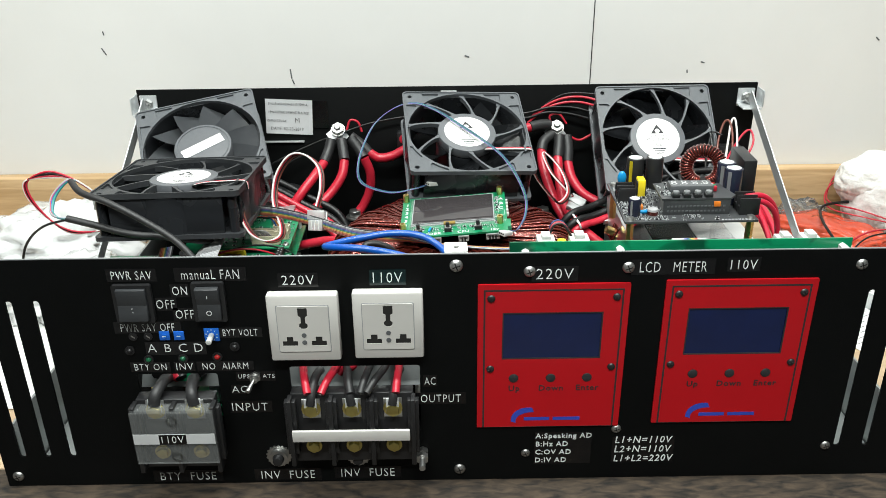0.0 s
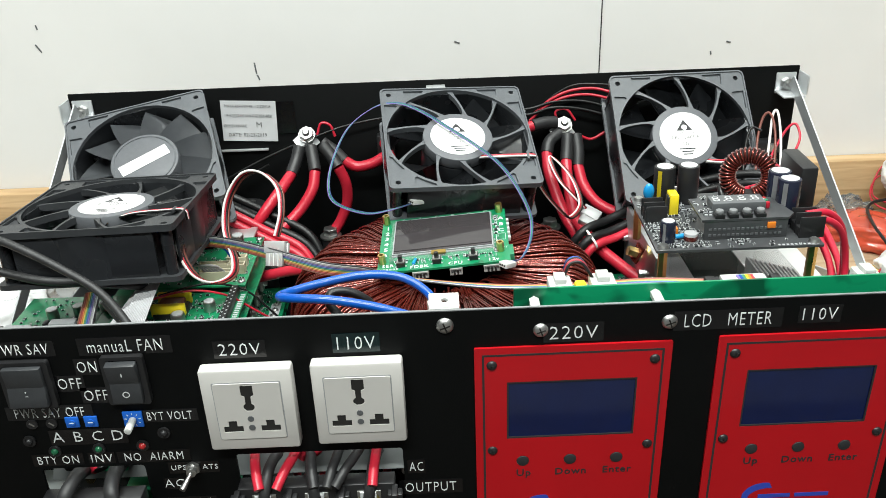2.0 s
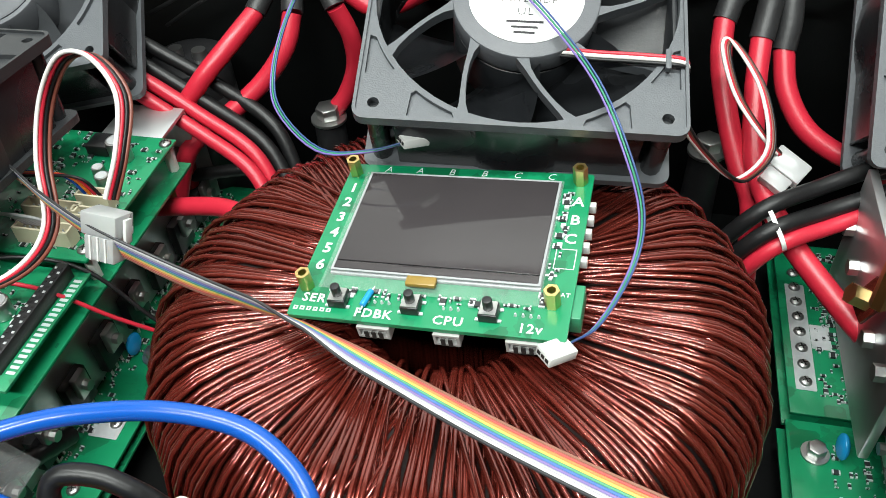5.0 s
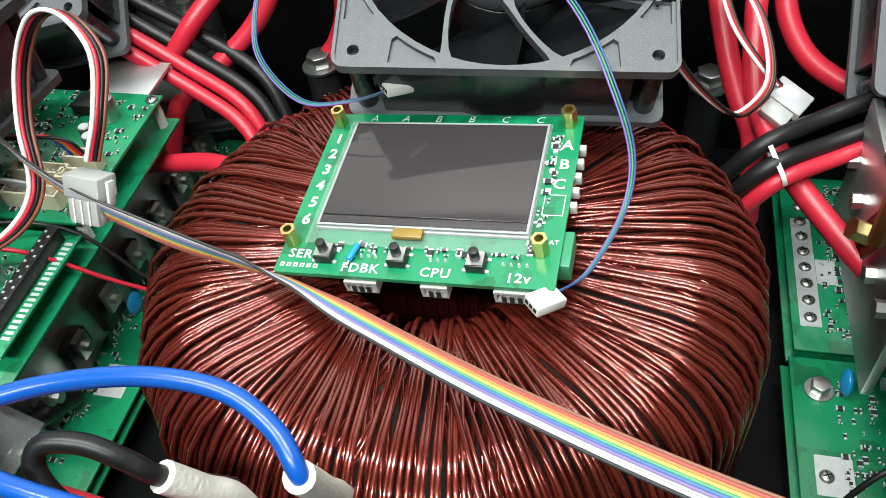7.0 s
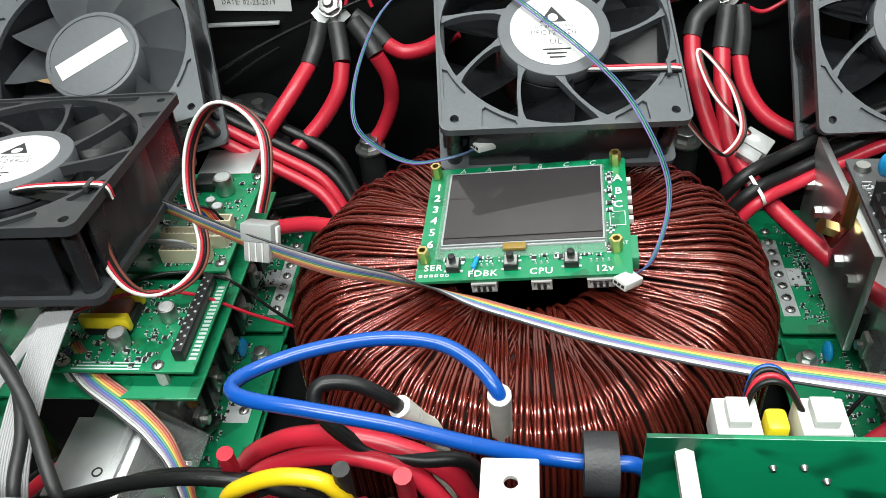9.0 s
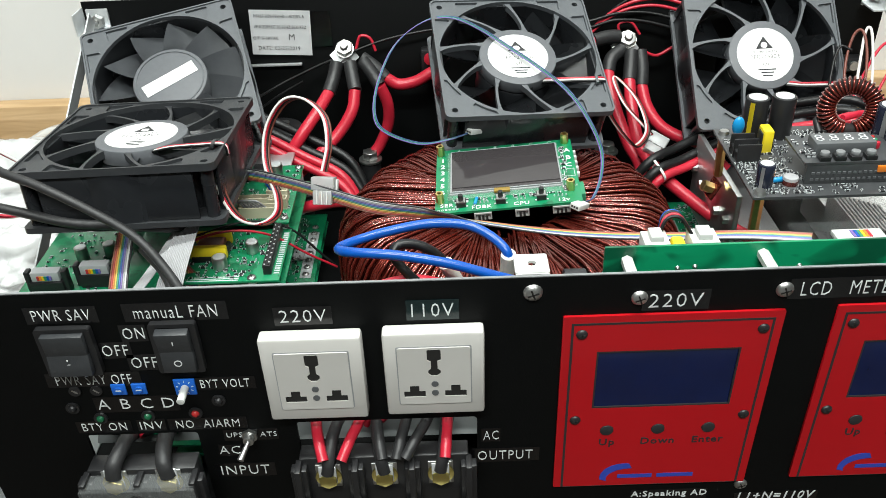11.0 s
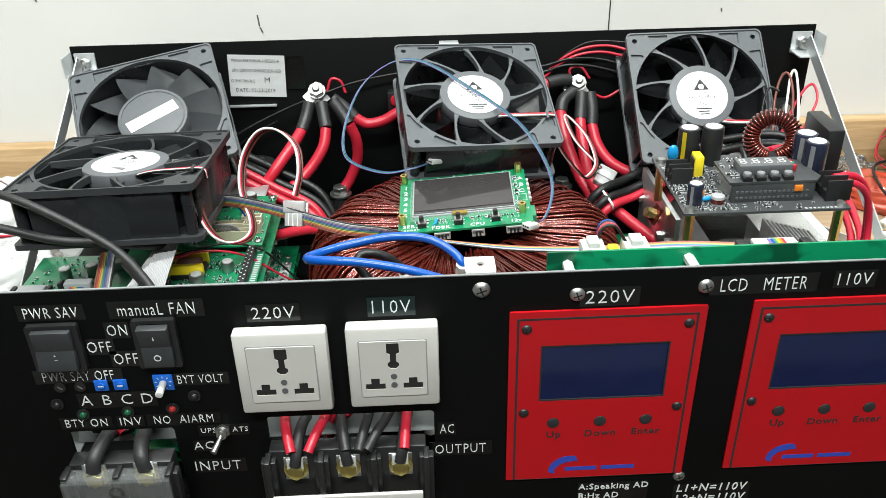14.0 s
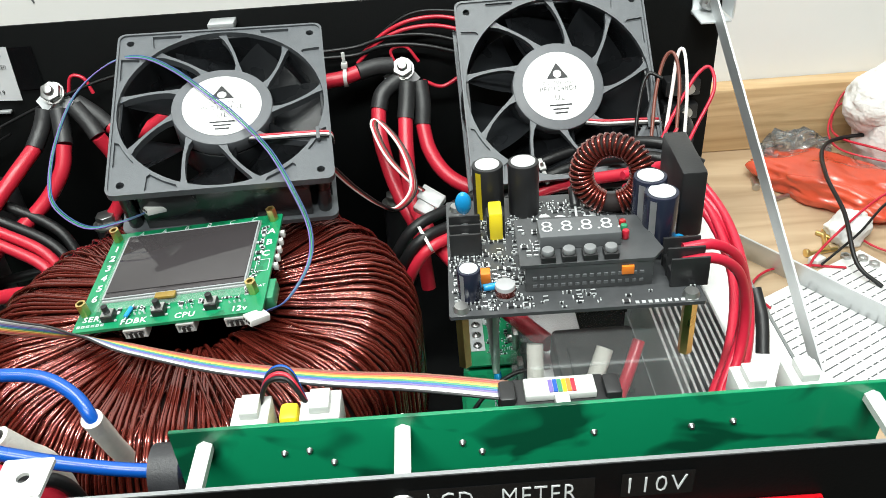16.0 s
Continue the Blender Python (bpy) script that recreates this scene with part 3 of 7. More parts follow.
    for cx in (-0.0088, 0.0088):
        cuts.append([(cx - 0.0046, -0.0116), (cx + 0.0046, -0.0116), (cx + 0.0046, -0.0082), (cx + 0.0020, -0.0082), (cx + 0.0020, -0.0052),
                     (cx - 0.0020, -0.0052), (cx - 0.0020, -0.0082), (cx - 0.0046, -0.0082)])
    cuts.append([(0.0012, 0.0002), (0.0026, 0.0016), (0.0026, 0.0034), (0.0014, 0.0044), (0.0014, 0.0082), (0.0029, 0.0090), (0.0029, 0.0142), (0.0016, 0.0155),
                 (-0.0016, 0.0155), (-0.0029, 0.0142), (-0.0029, 0.0090), (-0.0014, 0.0082), (-0.0014, 0.0044), (-0.0026, 0.0034), (-0.0026, 0.0016), (-0.0012, 0.0002)])
    cuts = [[(x * 1.12, y * 1.12) for x, y in c] for c in cuts]
    b = stand(sheet(bmesh.new(), [rect(-iw, iw, -ih, ih, 0.001)] + cuts, 0.0122, 0.0128))
    bmesh.ops.translate(b, verts=b.verts, vec=(0, 0.0036, 0))
    part("groove", stand(sheet(bmesh.new(), [rect(-iw - 0.0006, iw + 0.0006, -ih - 0.0006, ih + 0.0006, 0.001), rect(-iw, iw, -ih, ih, 0.001)], 0.0085, 0.00858)), "palegrey", s)
    part("face_plate", b, "sock", s)
    b = box(bmesh.new(), -iw * 0.9, iw * 0.9, -0.00855, -0.0084, -ih * 0.9, ih * 0.9)
    part("slot_floor", b, "hole", s, "dark slots")
    for dz in (-0.0046, -0.0102):
        part("shutter_pin", cyl(bmesh.new(), (0, -0.0090, dz), (0, -0.0096, dz), 0.0017, seg=16), "greyd", s)
    return s


socket(-0.1275, -0.0795, 0.1130, 0.1640)
socket(-0.0700, -0.0225, 0.1140, 0.1650)


# ---- meter plates ----
def meter(x0, x1, z0, z1):
    w, h = x1 - x0, z1 - z0
    t = thing("meter_plate", ((x0 + x1) / 2, 0, (z0 + z1) / 2), "glossy red meter plate with a blue display and three black buttons", "meter", "panel meters")
    L = lambda fx, fz: ((fx - 0.5) * w, (fz - 0.5) * h)
    hole = rect(*(L(0.165, 0)[0], L(0.835, 0)[0]), *(L(0, 0.495)[1], L(0, 0.815)[1]))
    pts = [L(0.088, 0.91), L(0.915, 0.912), L(0.088, 0.43), L(0.915, 0.435)]
    btn = [L(0.25, 0.36), L(0.505, 0.36), L(0.755, 0.36)]
    loops = [rect(-w / 2, w / 2, -h / 2, h / 2, 0.0006, 2), hole] + [circle(*p, 0.0036, 20) for p in btn]
    part("plate", stand(sheet(bmesh.new(), loops, 0.0002, 0.0017)), "red", t)
    part("display", box(bmesh.new(), hole[0][0] - 0.001, hole[1][0] + 0.001, -0.0008, -0.0001, hole[0][1] - 0.001, hole[2][1] + 0.001), "lcd", t, "dark blue display window")
    part("display_frame", stand(sheet(bmesh.new(), [rect(hole[0][0], hole[1][0], hole[0][1], hole[2][1]),
                                                    rect(hole[0][0] + 0.0009, hole[1][0] - 0.0009, hole[0][1] + 0.0009, hole[2][1] - 0.0009)], 0.0009, 0.0016)), "ink", t)
    # thin black border line
    i, o = 0.0052, 0.0040
    part("border_line", stand(sheet(bmesh.new(), [rect(-w / 2 + o, w / 2 - o, -h / 2 - 0.0, h / 2 - o * 1.0), rect(-w / 2 + i, w / 2 - i, -h / 2 + 0.0002, h / 2 - i)], 0.0017, 0.00182)), "ink", t)
    for p in pts:
        screw((p[0], -0.0018, p[1]), FRONT, 0.0028, t, "bpl")
    for p, s in zip(btn, ("Up", "Down", "Enter")):
        part("button", cyl(bmesh.new(), (p[0], -0.0003, p[1]), (p[0], -0.0022, p[1]), 0.0034, seg=20, bevel=0.0004), "ink", t, "round black button")
        lettering(s, 0.0066, pose(p[0] + 0.0005, -0.0019, p[1] - 0.0085, 90), "ink", t, bold=0.012)
    # crescent mark and a bar in place of the maker's name
    cx, cz = L(0.36, 0.055)
    out = [(cx + 0.0125 * math.cos(a), cz + 0.0105 * math.sin(a)) for a in np.linspace(1.35, math.pi + 0.15, 14)]
    inn = [(cx + 0.0035 + 0.0125 * math.cos(a), cz - 0.001 + 0.0075 * math.sin(a)) for a in np.linspace(math.pi + 0.25, 1.5, 14)]
    part("crescent_mark", stand(sheet(bmesh.new(), [out + inn], 0.0017, 0.0018)), "logo", t, "blue crescent mark")
    for k in range(2):
        part("print_bar", box(bmesh.new(), cx - 0.003 + 0.021 * k, cx + 0.0155 + 0.022 * k, -0.00182, -0.0017, cz - 0.0008, cz + 0.0020), "logo", t, "blue print bar")
    return t


meter(0.0145, 0.1175, 0.0495, 0.1665)
meter(0.1415, 0.2440, 0.0515, 0.1680)


# ---- switches and small controls ----
def rocker(x0, x1, z0, z1, tilt, three):
    s = thing("rocker_switch", ((x0 + x1) / 2, 0, (z0 + z1) / 2), "black rocker switch in the front panel", "switch", "rocker switches")
    w, h = x1 - x0, z1 - z0
    part("bezel", stand(sheet(bmesh.new(), [rect(-w / 2, w / 2, -h / 2, h / 2, 0.0015), rect(-w / 2 + 0.003, w / 2 - 0.003, -h / 2 + 0.002, h / 2 - 0.002, 0.0006)], 0.0002, 0.0035)), "bpl", s)
    b = bmesh.new()
    box(b, -w / 2 + 0.0032, w / 2 - 0.0032, -0.0045, 0.0, -h / 2 + 0.0022, 0.0004, 0.0004, m=pose(0, -0.001, 0, tilt))
    box(b, -w / 2 + 0.0032, w / 2 - 0.0032, -0.0045, 0.0, 0.0, h / 2 - 0.0022, 0.0004, m=pose(0, -0.001, 0, tilt + 14))
    part("rocker", b, "fanblack", s)
    part("off_mark", stand(sheet(bmesh.new(), [circle(0, -h * 0.22, 0.0019, 16), circle(0, -h * 0.22, 0.0014, 16)], 0.0062, 0.0064)), "print_", s)
    part("on_mark", box(bmesh.new(), -0.0003, 0.0003, -0.0068, -0.0066, h * 0.16 if not three else -h * 0.08, h * 0.28 if not three else -h * 0.05), "print_", s)
    return s


rocker(-0.2305, -0.2045, 0.1420, 0.1705, -10, True)
rocker(-0.1775, -0.1555, 0.1420, 0.1715, -4, False)

for x in (-0.2012, -0.1912):
    t = thing("trimmer", (x, 0, 0.130), "blue square trimmer potentiometer", "trimmer", "trimmers")
    part("body", box(bmesh.new(), -0.0036, 0.0036, -0.0012, -0.0002, -0.0034, 0.0034, 0.0003), "blueplas", t)
    part("rotor", cyl(bmesh.new(), (0, -0.0012, 0), (0, -0.0018, 0), 0.0018, seg=16), "blueplas", t)
    part("slot", box(bmesh.new(), -0.0014, 0.0014, -0.0019, -0.0018, -0.0003, 0.0003), "white", t)
t = thing("trimmer", (-0.1685, 0, 0.1305), "blue square trimmer with a white plastic shaft", "trimmer", "trimmers")
part("body", box(bmesh.new(), -0.0052, 0.0052, -0.0014, -0.0002, -0.0050, 0.0050, 0.0003), "blueplas", t)
for a in range(0, 360, 40):
    part("tick", box(bmesh.new(), -0.0002, 0.0002, -0.00155, -0.0014, 0.0032, 0.0044, m=pose(0, 0, 0, 0, a, 0)), "white", t)
part("shaft", cyl(bmesh.new(), (0, -0.0014, 0), (0.0, -0.011, -0.0005), 0.0020, seg=14, bevel=0.0003), "nylon", t, "white plastic shaft")
for x, z, m_, l in ((-0.2150, 0.1110, "greenled", "dark green"), (-0.1910, 0.1115, "greenled", "dark green"), (-0.1670, 0.1125, "redled", "dark red"),
                    (-0.2270, 0.1185, "bpl", "black"), (-0.1540, 0.1205, "bpl", "black")):
    t = thing("indicator_lamp", (x, 0, z), l + " unlit indicator lamp in a black bezel", "indicator", "indicator lamps")
    part("bezel", stand(sheet(bmesh.new(), [circle(0, 0, 0.0034, 18), circle(0, 0, 0.0022, 18)], 0.0002, 0.0014)), "bpl", t)
    bm = bmesh.new()
    bmesh.ops.create_uvsphere(bm, u_segments=12, v_segments=8, radius=0.0021, matrix=pose(0, -0.001, 0))
    part("lens", bm, m_, t)
for x in (-0.2230, -0.2125):
    t = thing("trimmer", (x, 0, 0.1295), "small black recessed trimmer", "trimmer", "trimmers")
    part("body", cyl(bmesh.new(), (0, -0.0002, 0), (0, -0.001, 0), 0.0030, seg=16), "bpl", t)
    part("slot", box(bmesh.new(), -0.0016, 0.0016, -0.0012, -0.001, -0.0004, 0.0004, m=pose(0, 0, 0, 0, 40)), "steel", t)
t = thing("toggle_switch", (-0.1425, 0, 0.0955), "small steel toggle switch", "switch")
part("nut", cyl(bmesh.new(), (0, -0.0002, 0), (0, -0.0022, 0), 0.0042, seg=6), "steel", t)
part("bushing", cyl(bmesh.new(), (0, -0.0022, 0), (0, -0.0055, 0), 0.0027, seg=16), "steel", t)
part("lever", cyl(bmesh.new(), (0, -0.0055, 0), (-0.003, -0.0145, -0.0035), 0.0011, 0.0017, seg=12), "steel", t)
for x in (-0.132, -0.073):
    t = thing("fuse_holder", (x, 0, 0.0255), "black screw-in fuse holder with a metal ring", "fuse holder", "fuse holders")
    part("lock_washer", stand(sheet(bmesh.new(), [[(0.0098 * (1 if k % 2 else 0.86) * math.cos(math.pi * k / 18), 0.0098 * (1 if k % 2 else 0.86) * math.sin(math.pi * k / 18)) for k in range(36)],
                                                  circle(0, 0, 0.0062, 24)], 0.0002, 0.001)), "steel", t)
    part("ring_nut", stand(sheet(bmesh.new(), [circle(0, 0, 0.0068, 28), circle(0, 0, 0.0044, 28)], 0.001, 0.0045)), "steel", t)
    part("cap", cyl(bmesh.new(), (0, -0.001, 0), (0, -0.0085, 0), 0.0042, 0.0036, seg=20, bevel=0.0004), "bpl", t)
t = thing("earth_bolt", (-0.0255, 0, 0.0275), "steel earth bolt with nuts on the front panel", "bolt")
part("nut", cyl(bmesh.new(), (0, -0.0002, 0), (0, -0.004, 0), 0.0046, seg=6), "steel", t)
part("nut", cyl(bmesh.new(), (0, -0.006, 0), (0, -0.010, 0), 0.0046, seg=6), "steel", t)
part("thread", cyl(bmesh.new(), (0, -0.004, 0), (0, -0.020, 0), 0.0022, seg=12), "steel", t)


# ---- terminal blocks ----
def bolt(p, n, r, parent, material="brassbolt"):
    p, n = Vector(p), Vector(n).normalized()
    b = cyl(bmesh.new(), p, p + n * 0.0012, r * 1.35, seg=24)
    cyl(b, p + n * 0.0012, p + n * 0.0012 + n * r * 0.9, r, seg=6, bevel=r * 0.08)
    part("terminal_bolt", b, material, parent, "yellow-zinc hex bolt")


def strip_block(name, x0, x1, n, zt, zb, depth, label, up=0.0):
    t = thing(name, (0, 0, 0), label, "terminal block", "terminal blocks")
    b = box(bmesh.new(), x0, x1, -depth * 0.55, -0.0003, zb, zt, 0.001)
    part("base", b, "bpl", t)
    p = (x1 - x0) / n
    for i in range(n + 1):
        x = x0 + p * i
        b = box(bmesh.new(), x - 0.0016, x + 0.0016, -depth, -depth * 0.5, zb + 0.002, zt - 0.001, 0.0006)
        box(b, x - 0.0040, x + 0.0040, -depth * 0.80, -depth * 0.5, zb + 0.010, zt - 0.004, 0.0006)
        part("divider", b, "bpl", t)
    for i in range(n):
        x = x0 + p * (i + 0.5)
        part("contact_plate", box(bmesh.new(), x - 0.0065, x + 0.0065, -depth * 0.55 - 0.0012, -depth * 0.55, zt - 0.022 + up, zt - 0.006 + up, 0.0003), "steel", t)
        bolt((x, -depth * 0.55 - 0.0013, zt - 0.014 + up), FRONT, 0.0050, t)
        bolt((x, -depth * 0.55 - 0.0013, zb + 0.0150), FRONT, 0.0042, t)
    return t


tb0 = strip_block("terminal_block", -0.2290, -0.1735, 2, 0.0860, 0.0270, 0.028, "black two-pole terminal block with a clear cover", 0.006)
part("cover", box(bmesh.new(), -0.2305, -0.1725, -0.0310, -0.0285, 0.0390, 0.0825, 0.0004), "hazy", tb0, "clear plastic cover")
part("cover_flap", box(bmesh.new(), -0.2305, -0.1725, -0.0285, -0.0160, 0.0818, 0.0832, 0.0003), "hazy", tb0, "clear plastic cover edge")
part("label_strip", box(bmesh.new(), -0.2300, -0.1730, -0.0314, -0.0311, 0.0565, 0.0650), "tagpaper", tb0, "white paper strip")
part("label_tape", box(bmesh.new(), -0.2120, -0.1930, -0.0318, -0.0315, 0.0567, 0.0647), "tape", tb0, "black label tape")
lettering("110V", 0.0078, pose(-0.2025, -0.0319, 0.0607, 90), "print_", tb0, fit=(0.0155, 0.0058))
for dz in (0.0460, 0.0760):
    part("cover_screw_ring", stand(sheet(bmesh.new(), [circle(-0.2015, dz, 0.0040, 20), circle(-0.2015, dz, 0.0026, 20)], 0.0310, 0.0316)), "clear", tb0)

tb1 = strip_block("terminal_block", -0.1140, -0.0275, 3, 0.0890, 0.0300, 0.024, "black three-pole terminal block with a white marking strip", 0.002)
part("marking_strip", box(bmesh.new(), -0.1130, -0.0300, -0.0265, -0.0235, 0.0550, 0.0640, 0.0006), "sock", tb1, "white plastic marking strip")

for blk, dx, dz, deep in ((tb0, 0.0030, -0.0015, 0.74), (tb1, -0.0035, -0.0020, 0.78)):
    blk.matrix_world = Matrix.Translation((dx, 0, dz)) @ Matrix.Diagonal((1, deep, 1, 1))

# pale plates seen through the two openings
part("inner_plate", box(bmesh.new(), -0.124, -0.020, -0.0006, 0.0006, 0.0, 0.034, 0.0003, m=pose(0, 0.012, 0.078, -38, 0, 0)), "trayzinc", case, "bare steel plate behind the output opening")
part("inner_plate", box(bmesh.new(), -0.230, -0.166, -0.0006, 0.0006, 0.0, 0.034, 0.0003, m=pose(0, 0.014, 0.078, -38, 0, 0)), "trayzinc", case, "bare steel plate behind the battery opening")
part("inner_board", box(bmesh.new(), -0.210, -0.186, -0.0006, 0.0006, 0.004, 0.030, 0.0003, m=pose(0, 0.0125, 0.079, -38, 0, 0)), "pcb", case, "green board edge behind the battery opening")

# cables that come through the two openings to the terminals
for t, xs in ((tb0, (-0.2150, -0.1870)), (tb1, (-0.0995, -0.0705, -0.0420))):
    z = 0.080 if t is tb0 else 0.079
    for i, x in enumerate(xs):
        jx = 0.004 * (-1) ** i
        top = 0.0925 if t is tb0 else 0.0965
        tube("lug_sleeve", [(x, -0.0190, z + 0.003), (x + jx * 0.3, -0.0170, z + 0.010), (x + jx * 0.7, -0.0070, top), (x + jx, 0.0060, top), (x + jx * 1.2, 0.016, top - 0.003)], 0.0042 if t is tb0 else 0.0032, "shrink", parent=t)
        part("lug", box(bmesh.new(), x - 0.0045, x + 0.0045, -0.0185, -0.0172, z - 0.004, z + 0.008, 0.0004), "solder", t)
for k, (x, dx, m_) in enumerate(((-0.2150, -0.004, "blackwire"), (-0.1870, 0.006, "blackwire"), (-0.2000, -0.010, "redwire"), (-0.1985, -0.006, "blackwire"))):
    tube("battery_cable", [(x, 0.010, 0.092 if k < 2 else 0.088), (x + dx * 0.5, 0.016, 0.092), (x + dx, 0.035, 0.094), (x + dx * 2 + 0.01, 0.09, 0.07), (x + dx + 0.02, 0.14, 0.04)], 0.0042, m_,
         ("black" if m_ == "blackwire" else "red") + " cable behind the terminal opening", group="terminal cables")
for k, (x, dx, m_) in enumerate(((-0.1035, -0.006, "redwire"), (-0.0960, 0.010, "redwire"), (-0.0740, -0.004, "shrink"), (-0.0680, 0.006, "shrink"), (-0.0645, 0.014, "shrink"), (-0.0430, 0.002, "redwire"), (-0.0860, 0.012, "redwire"))):
    tube("output_cable", [(x + dx * 0.1, -0.015 if k != 6 else 0.01, 0.090), (x + dx * 0.5, -0.007 if k != 6 else 0.012, 0.0955), (x + dx, 0.008, 0.0975), (x + dx * 1.6, 0.040, 0.099), (x + dx + 0.01, 0.07, 0.08), (x, 0.075, 0.02)], 0.0029, m_,
         ("red" if m_ == "redwire" else "black") + " cable from the output terminals", group="terminal cables")


# ---- fans ----
def make_fan(m, label, flipped=False, sticker_turn=0.0, shell="fan"):
    """A 120 mm axial fan, 38 mm deep, centred at its front flange."""
    f = thing("cooling_fan", m, label, "fan", "cooling fans")
    D = 0.038
    ring = circle(0, 0, 0.0575, 56)
    hl = [circle(sx * 0.0525, sy * 0.0525, 0.0022, 12) for sx in (-1, 1) for sy in (-1, 1)]
    outer = rect(-0.0598, 0.0598, -0.0598, 0.0598, 0.0045, 4)
    pockets = []
    for sx in (-1, 1):
        for sy in (-1, 1):
            arc = [(0.0597 * math.cos(radians(w)), 0.0597 * math.sin(radians(w))) for w in (39.0, 35.0, 31.0, 27.0, 23.5)]
            tri = arc + [(0.0572, 0.0228), (0.0572, 0.0400), (0.0478, 0.0392)]
            pockets += [[(sx * x, sy * y) for x, y in tri], [(sx * y, sy * x) for x, y in tri]]
    b = sheet(bmesh.new(), [outer, ring] + hl + pockets, -0.0035, 0.0)
    part("front_flange", b, shell, f)
    part("pocket_floor", sheet(bmesh.new(), [rect(-0.0592, 0.0592, -0.0592, 0.0592, 0.0045, 4), circle(0, 0, 0.0580, 56)] + hl, -0.0036, -0.0019), shell, f)
    b = sheet(bmesh.new(), [outer, ring] + hl, -D, -D + 0.0035)
    part("rear_flange", b, shell, f)
    # barrel, posts and duct sides share the blades' dark tone, darker than the flanges
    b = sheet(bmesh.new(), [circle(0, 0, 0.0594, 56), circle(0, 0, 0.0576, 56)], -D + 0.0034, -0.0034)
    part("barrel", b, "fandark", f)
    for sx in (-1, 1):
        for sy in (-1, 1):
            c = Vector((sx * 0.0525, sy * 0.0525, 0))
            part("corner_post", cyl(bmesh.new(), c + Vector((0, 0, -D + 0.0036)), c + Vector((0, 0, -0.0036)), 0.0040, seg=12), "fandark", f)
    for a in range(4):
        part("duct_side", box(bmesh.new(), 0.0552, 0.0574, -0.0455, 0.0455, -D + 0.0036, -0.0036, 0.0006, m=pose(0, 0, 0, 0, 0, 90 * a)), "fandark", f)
    part("rim", sheet(bmesh.new(), [outer, rect(-0.0586, 0.0586, -0.0586, 0.0586, 0.004, 4)], 0.0, 0.0011), shell, f)
    zf = -0.0015 if not flipped else -D + 0.0015
    s = 1 if not flipped else -1
    # motor hub held by slanting struts
    b = cyl(bmesh.new(), (0, 0, zf - s * 0.010), (0, 0, zf), 0.0285, seg=48, bevel=0.0012)
    part("motor_hub", b, "hub", f, "grey motor hub")
    for k in range(9):
        a0 = radians(40 * k + 30)
        left, right = [], []
        for i in range(7):
            u = i / 6
            r = 0.0275 + 0.0310 * u
            w = a0 + radians(20) * s * (u * 1.25 - 0.25 * u * u)
            half = 0.0008 + 0.0016 * (2 * u - 1) ** 4 + 0.0002 * u
            c = Vector((r * math.cos(w), r * math.sin(w)))
            n = Vector((-math.sin(w + 0.3 * s), math.cos(w + 0.3 * s)))
            left.append(tuple(c + n * half))
            right.append(tuple(c - n * half))
        part("strut", sheet(bmesh.new(), [left + right[::-1]], zf - s * 0.002 - 0.0035, zf - s * 0.002 + 0.0012), shell, f)
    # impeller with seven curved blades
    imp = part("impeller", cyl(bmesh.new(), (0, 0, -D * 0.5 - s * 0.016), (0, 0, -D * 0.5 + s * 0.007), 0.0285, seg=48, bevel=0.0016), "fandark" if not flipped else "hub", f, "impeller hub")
    N = 7 if not flipped else 11
    for k in range(N):
        a = 360 / N * k
        b = bmesh.new()
        rows = []
        for i in range(7):
            r = 0.0275 + 0.0285 * i / 6
            row = []
            for j in range(6):
                u = j / 5
                ang = radians(a + (-24 + 50 * u) - 10 * (i / 6) + 7 * math.sin(u * 3))
                z = -D * 0.5 + s * (0.0125 - 0.026 * u) * (-1 if not flipped else 1) * 1.0
                row.append(b.verts.new((r * math.cos(ang), r * math.sin(ang), z)))
            rows.append(row)
        for i in range(6):
            for j in range(5):
                b.faces.new((rows[i][j], rows[i][j + 1], rows[i + 1][j + 1], rows[i + 1][j]))
        r = bmesh.ops.solidify(b, geom=b.faces[:], thickness=0.0014)
        bmesh.ops.recalc_face_normals(b, faces=b.faces)
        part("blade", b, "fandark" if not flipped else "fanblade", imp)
    # sticker
    if not flipped:
        b = cyl(bmesh.new(), (0, 0, zf), (0, 0, zf + 0.0003), 0.0222, seg=48)
        part("sticker", b, "white", f, "round white paper sticker")
        z = zf + 0.0004
        tr = [(0, 0.0150), (0.0068, 0.0048), (-0.0068, 0.0048)]
        st = pose(0, 0, z, 0, 0, sticker_turn)
        b = sheet(bmesh.new(), [tr, circle(0, 0.0078, 0.0026, 14)], 0, 0.00008)
        ob = part("triangle_mark", b, "ink", f)
        ob.matrix_local = st
        for body, size, y in (("DC BRUSHLESS", 0.0026, 0.0020), ("PFC1248DE", 0.0044, -0.0020), ("UL", 0.0050, -0.0078)):
            lettering(body, size, st @ pose(0, y, 0), "ink", f, depth=0.00004)
        for y, w in ((-0.0125, 0.007), (-0.0150, 0.005), (-0.0175, 0.004)):
            b = box(bmesh.new(), -w, w, y - 0.0005, y + 0.0005, 0, 0.00006)
            ob = part("print_bar", b, "ink", f)
            ob.matrix_local = st
        # lead in its clip along the frame
        for i, mm in enumerate(("redwire", "whitewire", "blackwire")):
            y = -0.0262 - 0.0016 * i
            tube("lead", [(0.014, y + 0.004, zf - 0.002), (0.026, y + 0.001, zf + 0.001), (0.044, y, 0.0005), (0.0585, y - 0.001, 0.0005), (0.0605, y - 0.001, -0.006)], 0.0008, mm, parent=f, seg=6)
